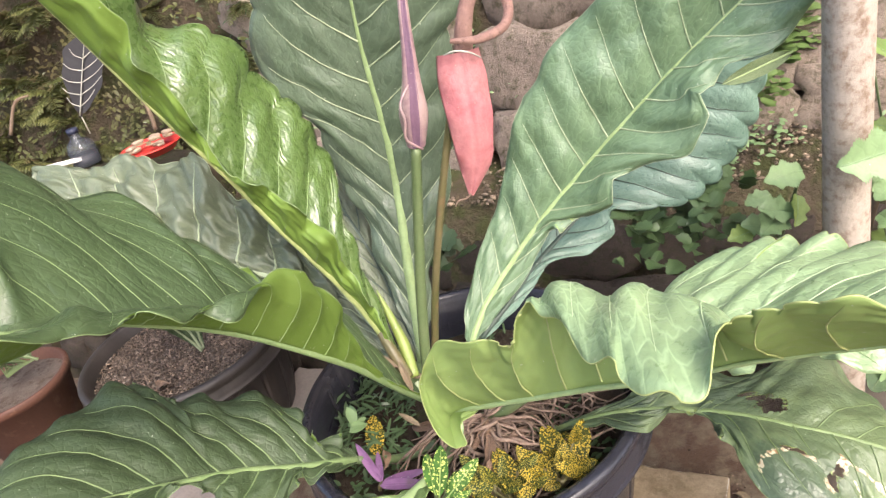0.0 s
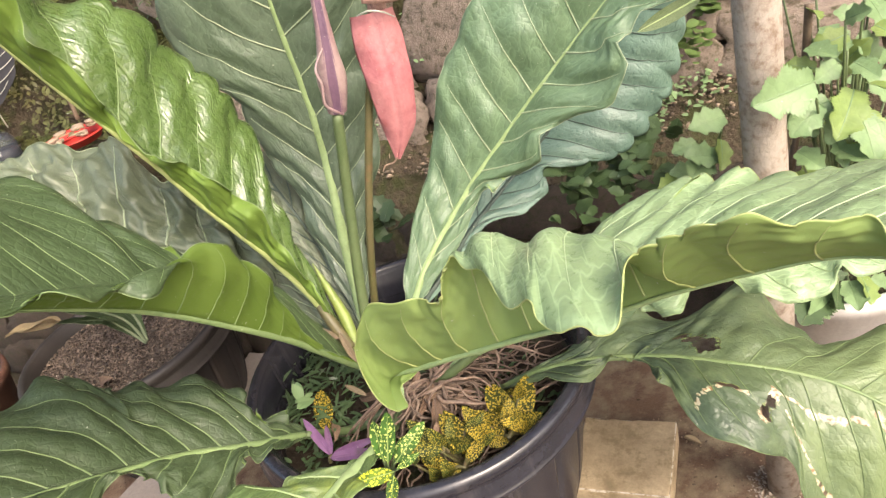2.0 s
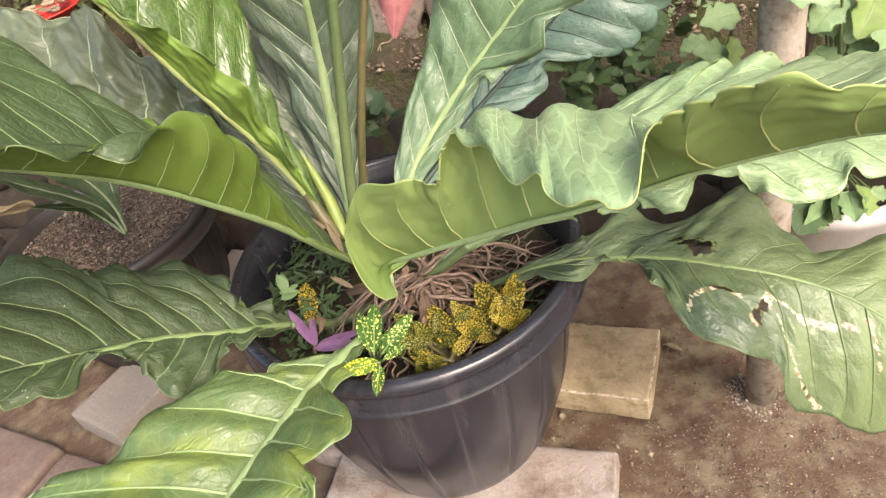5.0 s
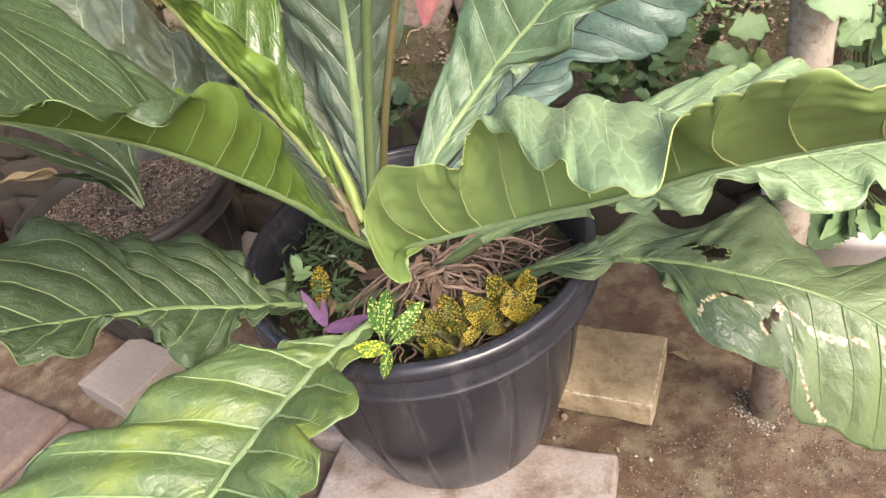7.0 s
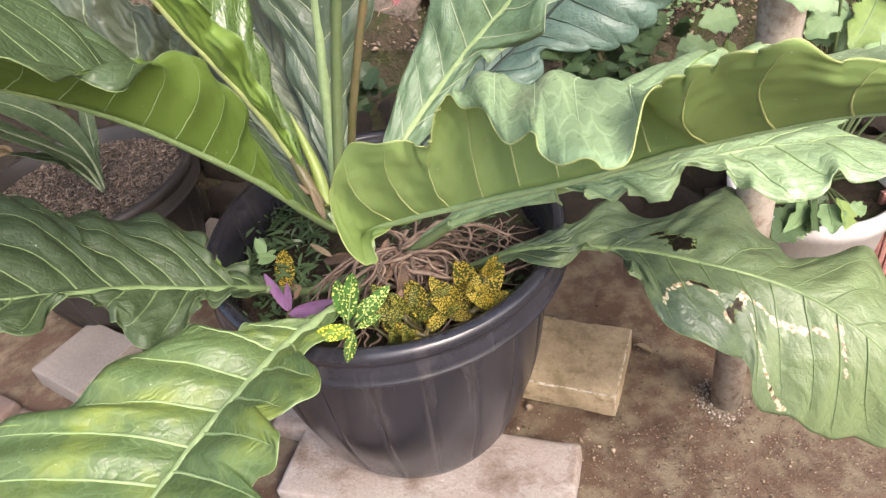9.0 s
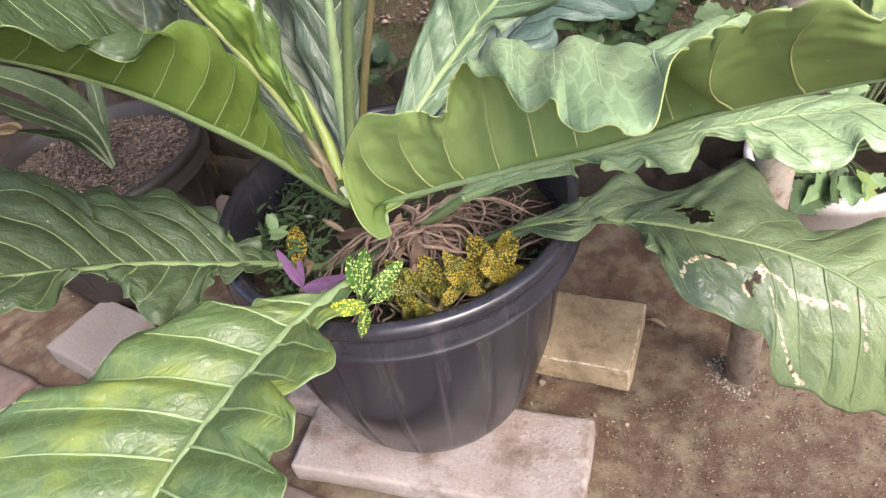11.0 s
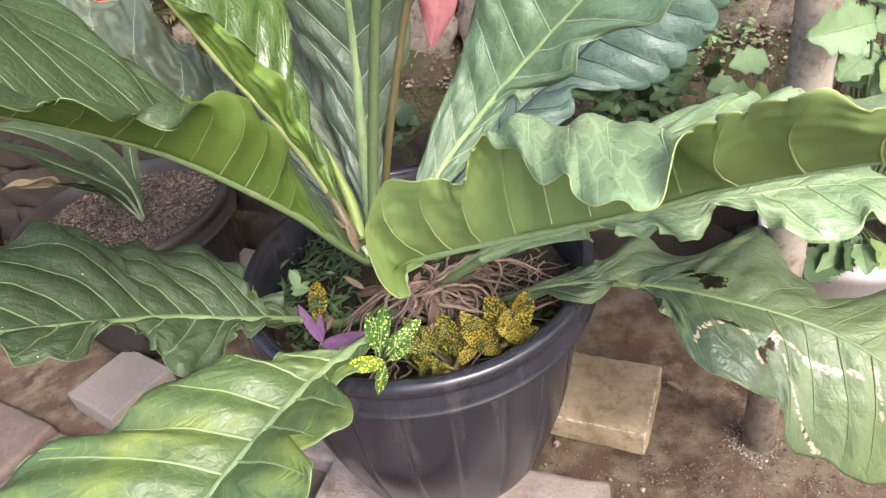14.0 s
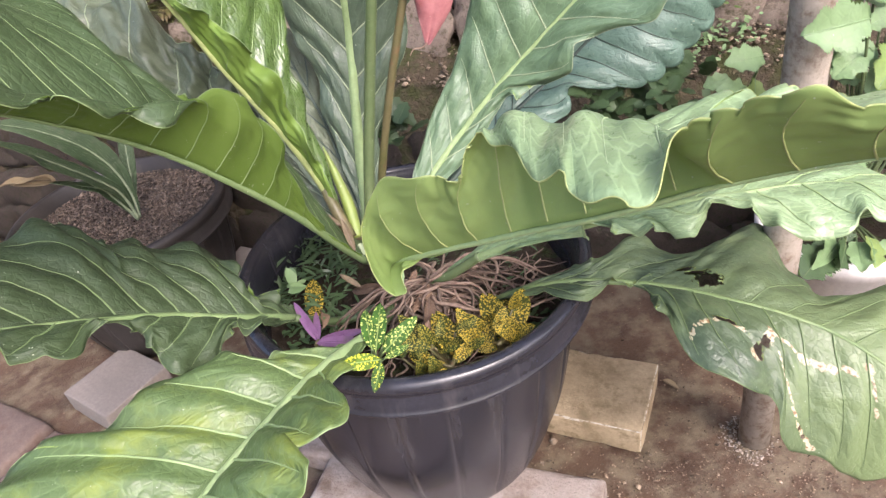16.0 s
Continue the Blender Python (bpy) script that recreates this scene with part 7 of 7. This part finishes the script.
# lower branches of the shrub
SHRUB += [
    ((0.757, -0.026, 0.777), (0.772, -0.052, 0.736), (0, -0.8, 0.6)), ((0.810, 0.026, 0.774), (0.774, 0.040, 0.793), (0, -0.8, 0.6)), ((0.733, -0.000, 0.719), (0.807, 0.055, 0.725), (0, -0.8, 0.6)),
    ((0.667, -0.071, 0.689), (0.638, -0.068, 0.690), (0, -0.6, 0.8)), ((0.766, -0.039, 0.717), (0.774, -0.084, 0.683), (0, -0.7, 0.7)), ((0.672, -0.088, 0.662), (0.662, -0.122, 0.642), (0, -0.6, 0.8)),
]
# leaves over the pot's rim
SHRUB += [
    ((0.827, 0.035, 0.792), (0.820, -0.018, 0.762), (0, -0.8, 0.6)), ((0.737, -0.091, 0.665), (0.762, -0.111, 0.635), (0, -0.7, 0.7)), ((0.707, -0.031, 0.340), (0.640, -0.056, 0.332), (0, -0.6, 0.8)), ((0.717, -0.032, 0.339), (0.723, -0.087, 0.315), (0, -0.6, 0.8)),
    ((0.643, -0.059, 0.757), (0.564, -0.079, 0.757), (0, -0.8, 0.6)), ((0.642, -0.068, 0.718), (0.592, -0.081, 0.714), (0, -0.8, 0.6)), ((0.679, -0.038, 0.755), (0.648, -0.018, 0.771), (0, -0.8, 0.6)),
    ((0.766, -0.037, 0.338), (0.795, -0.060, 0.308), (0, -0.6, 0.8)), ((0.743, -0.010, 0.339), (0.703, 0.021, 0.326), (0, -0.6, 0.8))]
# crown of the shrub beside the pipe
SHRUB += [
    ((0.661, -0.086, 0.727), (0.605, -0.086, 0.722), (-0.24, -0.75, 0.6)), ((0.663, -0.070, 0.685), (0.620, -0.073, 0.694), (0, -0.75, 0.6)), ((0.714, -0.054, 0.709), (0.709, -0.107, 0.688), (0.24, -0.75, 0.6)),
    ((0.740, -0.017, 0.738), (0.749, -0.051, 0.772), (-0.12, -0.75, 0.6)), ((0.758, 0.005, 0.731), (0.718, 0.018, 0.773), (0.12, -0.75, 0.6)), ((0.700, -0.068, 0.824), (0.701, -0.102, 0.844), (-0.24, -0.75, 0.6)),
    ((0.699, -0.056, 0.761), (0.658, -0.069, 0.753), (0, -0.75, 0.6)), ((0.727, -0.079, 0.687), (0.709, -0.130, 0.654), (0.24, -0.75, 0.6)), ((0.719, -0.049, 0.654), (0.704, -0.088, 0.643), (-0.12, -0.75, 0.6))]
SHRUB += [
    ((0.786, -0.011, 0.745), (0.779, -0.053, 0.737), (0.12, -0.75, 0.6)), ((0.696, -0.090, 0.771), (0.695, -0.135, 0.767), (-0.24, -0.75, 0.6)), ((0.743, -0.052, 0.851), (0.734, -0.090, 0.842), (0, -0.75, 0.6)),
    ((0.704, 0.010, 0.822), (0.700, -0.026, 0.826), (0.24, -0.75, 0.6)), ((0.700, 0.064, 0.854), (0.700, 0.023, 0.849), (-0.12, -0.75, 0.6)), ((0.752, 0.057, 0.836), (0.754, 0.024, 0.859), (0.12, -0.75, 0.6)),
    ((0.613, -0.085, 0.667), (0.615, -0.132, 0.663), (-0.24, -0.75, 0.6)), ((0.669, -0.095, 0.653), (0.674, -0.143, 0.656), (0, -0.75, 0.6)), ((0.737, -0.068, 0.720), (0.742, -0.114, 0.725), (0.24, -0.75, 0.6)),
    ((0.779, -0.030, 0.782), (0.783, -0.080, 0.775), (-0.12, -0.75, 0.6)), ((0.773, -0.059, 0.643), (0.787, -0.104, 0.665), (0.12, -0.75, 0.6)), ((0.675, -0.102, 0.719), (0.632, -0.127, 0.691), (-0.24, -0.75, 0.6)),
    ((0.675, -0.025, 0.784), (0.684, -0.071, 0.787), (0, -0.75, 0.6))]
shrub_rnd = random.Random(77)
for k in range(26):
    at_ = Vector((0.8 + shrub_rnd.uniform(-0.13, 0.22), 0.04 + shrub_rnd.uniform(-0.14, 0.14), 0.31 + shrub_rnd.uniform(0.0, 0.32)))
    out_ = Vector((shrub_rnd.uniform(-1, 1), shrub_rnd.uniform(-1, 0.2), shrub_rnd.uniform(-0.5, 0.3))).normalized() * shrub_rnd.uniform(0.04, 0.075)
    SHRUB.append((tuple(at_), tuple(at_ + out_), (0, -0.6, 0.8)))
little_plant("lobed_shrub", FOOT, SHRUB, [lobed[0], lobed[1], lobed[0], lobed_lime[0], lobed_lime[1]], "light green shrub with lobed toothed leaves", "plant", STEM)
little_plant("lobed_shrub", FOOT, [
    ((0.655, -0.078, 0.398), (0.583, -0.128, 0.393), (-0.4, -0.7, 0.6)), ((0.670, -0.079, 0.399), (0.612, -0.128, 0.396), (0.1, -0.85, 0.4)), ((0.684, -0.080, 0.399), (0.645, -0.130, 0.396), (0.6, -0.7, 0.5)), ((0.701, -0.084, 0.395), (0.677, -0.136, 0.391), (-0.2, -0.35, 0.9)),
    ((0.721, -0.084, 0.398), (0.706, -0.138, 0.392), (0.5, -0.4, 0.8)), ((0.716, -0.065, 0.388), (0.690, -0.059, 0.394), (-0.4, -0.7, 0.6)), ((0.749, -0.077, 0.376), (0.775, -0.092, 0.359), (0.1, -0.85, 0.4))],
    [lobed_dark[0], lobed[1], lobed_dark[1], lobed[0], lobed_lime[1]], "dull green toothed leaves hanging over a white pot", "plant", STEM)
little_plant("lobed_weed", (0.600, 0.134, 0.522), [
    ((0.601, 0.073, 0.676), (0.540, 0.060, 0.686), (0, -0.7, 0.7)), ((0.559, 0.029, 0.636), (0.509, 0.025, 0.664), (0, -0.7, 0.7)), ((0.571, 0.040, 0.657), (0.556, 0.002, 0.629), (0.3, -0.9, 0.3)), ((0.552, 0.049, 0.630), (0.504, 0.008, 0.633), (0, -0.7, 0.7)),
    ((0.549, 0.063, 0.594), (0.499, 0.060, 0.622), (0, -0.7, 0.7)), ((0.513, 0.068, 0.598), (0.471, 0.053, 0.608), (0, -0.6, 0.8)), ((0.591, 0.065, 0.661), (0.585, 0.102, 0.684), (0, -0.8, 0.6)), ((0.543, 0.065, 0.656), (0.504, 0.066, 0.653), (0, -0.7, 0.7))],
    [lobed[0], lobed[1], lobed_lime[0]], "pale lobed weed growing beside the pipe", "plant", STEM)


# ---- bank plants ----
def frond_mesh(name, mat, pairs, width, droop, seed):
    rnd = random.Random(seed)
    verts, faces = [], []
    half = [(0, 0.0), (0.17, 0.18), (0.2, 0.42), (0.12, 0.75), (0, 1.0)]
    ring = half + [(-x, y) for x, y in half[-2:0:-1]]
    src = np.array([(x, y, 0.25 * abs(x) - 0.15 * y * y + s) for s in (0.0, -0.02) for x, y in ring])
    n8 = len(ring)
    polys = [tuple(range(n8)), tuple(range(2 * n8 - 1, n8 - 1, -1))] + [(q, n8 + q, n8 + (q + 1) % n8, (q + 1) % n8) for q in range(n8)]
    for k in range(pairs):
        u = 0.12 + 0.86 * k / pairs
        size = width * math.sin(math.pi * min(1, 0.18 + 0.8 * u)) ** 0.8
        for s in (-1, 1):
            b = Vector((0, u, -droop * u * u))
            m = np.array(aim(b, b + Vector((s, 0.45, -0.25 + rnd.uniform(-0.2, 0.2))).normalized() * size * rnd.uniform(0.85, 1.1), (0, 0, 1)))
            n = len(verts)
            verts += list(src @ m[:3, :3].T + m[:3, 3])
            faces += [tuple(n + i for i in f) for f in polys]
    tv, tf = tube([(0, q / 8, -droop * (q / 8) ** 2) for q in range(9)], [0.012, 0.004], 4)
    n = len(verts)
    verts += list(tv)
    faces += [tuple(n + i for i in f) for f in tf]
    me = bpy.data.meshes.new(name)
    me.from_pydata([tuple(map(float, v)) for v in verts], [], faces)
    me.materials.append(mat)
    me.polygons.foreach_set("use_smooth", [True] * len(faces))
    return me


fronds = [frond_mesh("frond", FERN, 12, 0.26, 0.35 + 0.1 * k, k) for k in range(3)]
fern_rnd = random.Random(21)


def fern(at, size, count, seed):
    rnd = random.Random(seed)
    top = thing("fern", at, "olive green fern growing from the mossy bank", "fern", "ferns on the bank")
    top.matrix_basis = Matrix.Identity(4)
    for k in range(count):
        a = rnd.uniform(-2.6, -0.5)
        d = Vector((math.cos(a), math.sin(a) * 0.8, rnd.uniform(-0.2, 0.8))).normalized() * size * rnd.uniform(0.7, 1.2)
        shared("frond", fronds[k % 3], top, aim(at, Vector(at) + d, (0, -0.4, 1)))


for k in range(130):
    fx = fern_rnd.uniform(-1.8, -0.25)
    q_ = fern_rnd.uniform(0.45, 0.86)
    fd, fz = bank_profile(q_)
    fern((fx, bank_y(fx) + fd - 0.03, fz), fern_rnd.uniform(0.07, 0.14), 7, k)
def bank_cover(name, label, x0, x1, k0, k1, count, mesh, size, seed, category="creeper"):
    """Small leaves spread over the face of the bank, joined in one mesh."""
    rnd = random.Random(seed)
    src, polys = np.array([v.co[:] for v in mesh.vertices]), [tuple(p.vertices) for p in mesh.polygons]
    verts, faces = [], []
    while count > 0:
        x, k = rnd.uniform(x0, x1), rnd.uniform(k0, k1)
        d, z = bank_profile(k)
        if noise.noise(Vector((x * 7, z * 7, seed))) < rnd.uniform(-0.45, 0.25):
            continue
        count -= 1
        b = Vector((x, bank_y(x) + d - rnd.uniform(0.0, 0.06), z))
        tip = b + Vector((rnd.uniform(-1, 1), rnd.uniform(-1.2, 0), rnd.uniform(-0.9, 0.6))).normalized() * size * rnd.uniform(0.5, 1.4)
        m = np.array(aim(b, tip, (rnd.uniform(-0.3, 0.3), -0.6, 0.8)))
        n = len(verts)
        verts += list(src @ m[:3, :3].T + m[:3, 3])
        faces += [tuple(n + i for i in f) for f in polys]
    return tagged(mesh_ob(name, verts, faces, list(mesh.materials)), label, category, kind="stuff")


moss_leaf = small_leaf("moss_leaf", [FERN, FERN], 0.6, fold=0.2, droop=0.2, nu=4, nv=1)
bank_cover("bank_creeper", "small creeping leaves over the mossy bank", -2.0, -0.2, 0.42, 0.85, 9000, moss_leaf, 0.018, 31)
bank_cover("bank_creeper", "tiny green leaves between the brown stones", -0.2, 1.5, 0.44, 0.85, 1700, pale_weed, 0.011, 38)
weeds("bank_creeper", "tiny dark leaves in the joints of the bank", (-0.1, 0.98, 0.95), (0.35, 0.06), 260, weed_leaf, 0.016, 32, "creeper", tall=0.25)
weeds("bank_weeds", "dark round weeds at the foot of the bank", (0.458, 0.214, 0.545), (0.13, 0.08), 80, lobed_dark[0], 0.036, 33, tall=0.09)
weeds("bank_weeds", "lush green toothed weeds at the foot of the bank", (0.428, 0.167, 0.531), (0.1, 0.06), 60, lobed_weed_small, 0.034, 39, tall=0.1)
weeds("bank_weeds", "dim green weeds behind the big pot", (0.038, 0.399, 0.515), (0.04, 0.04), 20, lobed_dark[1], 0.05, 34, tall=0.06)
weeds("bank_weeds", "small grey-green weeds on the rubble ledge", (0.62, 0.46, 0.53), (0.24, 0.08), 260, pale_weed, 0.015, 35, tall=0.04)
disc = small_leaf("maiden_leaf", [MAIDEN, MAIDEN], 1.0, fold=0.1, droop=0.1, peak=0.3, nu=6, nv=2)
weeds("maidenhair_fern", "bright green maidenhair fern hanging on the wall", (0.840, 0.500, 0.706), (0.07, 0.03), 75, disc, 0.026, 36, "fern", tall=0.1, up=0.1)
weeds("maidenhair_fern", "trailing maidenhair fern on brown stones", (0.751, 0.460, 0.621), (0.02, 0.02), 26, disc, 0.022, 37, "fern", tall=0.09, up=0.1)

for at_, n_, sd_ in (((0.903, 0.500, 0.719), 34, 41), ((0.834, 0.480, 0.690), 34, 42), ((0.785, 0.470, 0.633), 22, 43), ((0.763, 0.460, 0.592), 8, 44)):
    weeds("maidenhair_fern", "trailing maidenhair fern over brown stones", at_, (0.028, 0.02), n_, disc, 0.022, sd_, "fern", tall=0.06, up=0.1)

# ---- things kept on the bank ----
tray = thing("red_tray", (-0.599, 0.980, 0.766), "round red plastic dish with stones and dry bits", "dish")
v_, f_ = lathe([(0.02, 0), (0.06, 0.0), (0.076, 0.018), (0.082, 0.019), (0.08, 0.022), (0.074, 0.02), (0.058, 0.005)], 48)
mesh_ob("bowl", v_, f_, REDPLASTIC, tray)
pebble = rock_mesh(3, (1, 0.8, 0.5), 0.3, 2)
pebble.materials.append(GRIT)
pb = random.Random(4)
for k in range(10):
    shared("pebble", pebble, tray, pose(pb.uniform(-0.05, 0.05), pb.uniform(-0.05, 0.05), 0.026 + 0.008 * (k % 2), 0, 0, pb.uniform(0, 180)) @ Matrix.Diagonal((0.035, 0.03, 0.025, 1)))
for k in range(5):
    q_ = (pb.uniform(-0.05, 0.05), pb.uniform(-0.05, 0.03), 0.03)
    shared("dry_scrap", straw_leaf, tray, aim(q_, (q_[0] + pb.uniform(-0.05, 0.05), q_[1] - 0.02, 0.042), (0, -0.6, 0.8)))
shelf = tagged(shared("shelf_stone", rock_mesh(11, (1, 1, 1), 0.15), None, pose(-0.74, 1.16, 0.58, 0, 0, SLOPE) @ Matrix.Diagonal((0.62, 0.3, 0.3, 1))), "flat mossy stone shelf on the bank", "stone")
shelf.data.materials.append(EARTH)
bottle = thing("plastic_bottle", (-0.771, 1.000, 0.778), "clear plastic bottle half full of dark water", "bottle")
v_, f_ = lathe([(0.004, 0), (0.032, 0.0), (0.036, 0.008), (0.036, 0.045), (0.03, 0.062), (0.013, 0.075), (0.012, 0.09)], 40)
mesh_ob("body", v_, f_, BOTTLE, bottle)
v_, f_ = lathe([(0.002, 0.088), (0.0145, 0.088), (0.0145, 0.1), (0.002, 0.1)], 24)
mesh_ob("cap", v_, f_, BLUECAP, bottle)
v_, f_ = lathe([(0.002, 0.003), (0.0335, 0.003), (0.0335, 0.03), (0.002, 0.03)], 32)
mesh_ob("water", v_, f_, INKLEAF, bottle)
ink = thing("ink_leaf_plant", (-0.736, 1.000, 0.888), "dark leaf with bold white veins over the bottle", "plant")
ink.matrix_basis = Matrix.Identity(4)
I0, I1 = Vector((-0.732, 1.000, 0.903)), Vector((-0.633, 1.000, 1.080))
ink_me = small_leaf("ink_leaf", [INKLEAF, INKLEAF], 0.68, lobes=3, lobe_depth=0.12, fold=0.1, droop=0.0, peak=0.55, nu=24, nv=4)
shared("leaf", ink_me, ink, aim(I0, I1, (0, -1, 0.1)))
v_, f_ = tube([I0 - Vector((0, 0, 0.05)), I0, I0 + (I1 - I0) * 0.2], [0.0018, 0.0016], 6)
mesh_ob("stem", v_, f_, WHITEVEIN, ink)
ax_ = (I1 - I0)
sx_ = Vector((1, 0, 0))
v_, f_ = tube(curve_points([I0 + Vector((0, -0.006, 0)), (I0 + I1) / 2 + Vector((0, -0.008, 0)), I1 + Vector((0, -0.004, 0))], 10), [0.0018, 0.0007], 6)
mesh_ob("midrib", v_, f_, WHITEVEIN, ink)
for k in range(5):
    for s in (-1, 1):
        p0 = I0 + ax_ * (0.12 + 0.15 * k) + Vector((0, -0.006, 0))
        reach = 0.05 * math.sin(math.pi * (0.2 + 0.15 * k)) + 0.006
        p1 = p0 + sx_ * s * reach * 0.6 + ax_ * 0.07 + Vector((0, -0.004, 0))
        p2 = p0 + sx_ * s * reach + ax_ * 0.17 + Vector((0, -0.004, 0))
        v_, f_ = tube(curve_points([p0, p1, p2], 8), [0.0013, 0.0006], 5)
        mesh_ob("vein", v_, f_, WHITEVEIN, ink)
v_, f_ = tube([(-0.866, 0.960, 0.810), (-0.769, 0.970, 0.804)], [0.006], 14)
tagged(mesh_ob("plastic_tube", v_, f_, WHITEPOT), "short white plastic tube lying on the bank", "tube")
v_, f_ = tube(curve_points([(-0.576, 1.000, 0.816), (-0.571, 1.000, 0.869), (-0.588, 1.020, 0.929)], 12), [0.006, 0.004], 8)
tagged(mesh_ob("twig", v_, f_, BARK), "bare reddish twig leaning on the bank", "twig")
v_, f_ = tube(curve_points([(-0.938, 1.050, 0.896), (-0.889, 1.050, 0.967), (-0.847, 1.050, 0.977)], 12), [0.005, 0.003], 8)
tagged(mesh_ob("twig", v_, f_, BARK), "pale bent root hanging from the bank", "twig")
v_, f_ = tube(curve_points([(0.705, 0.009, 0.829), (0.704, 0.017, 0.743), (0.700, 0.025, 0.659), (0.684, 0.028, 0.563)], 16), [0.006, 0.005], 8)
tagged(mesh_ob("twig", v_, f_, BARK), "grey vine stem rising behind the pipe", "twig")

# ---- slatted crate at the edge of the view ----
crate = thing("slatted_crate", (0.98, -0.02, 0.0), "red-brown slatted wooden crate standing on earth", "crate")
slat_me = worn_box((0.012, 0.01, 0.34), 0.002, 0.0005, 2, 2)
slat_me.materials.append(REDWOOD)
for k in range(16):
    shared("slat", slat_me, crate, pose(-0.12 + 0.0155 * k, -0.01, 0, 0, 0, 0))
rail_me = worn_box((0.27, 0.014, 0.025), 0.003, 0.0005, 3, 2)
rail_me.materials.append(REDWOOD)
for z_ in (0.04, 0.26):
    shared("rail", rail_me, crate, pose(0, 0.004, z_))

# ---- scraps on the ground ----
scrap = small_leaf("scrap_leaf", [STRAW, STRAW], 0.5, fold=0.6, droop=0.3, seed=2)
for b_, t_ in (((0.454, 0.070, 0.006), (0.478, 0.045, 0.008)), ((-0.954, 0.389, 0.008), (-0.899, 0.356, 0.008))):
    tagged(shared("dead_leaf", scrap, None, aim(b_, t_, (0, 0, 1))), "shrivelled pale leaf scrap on damp earth", "dead leaf", "dead leaves")
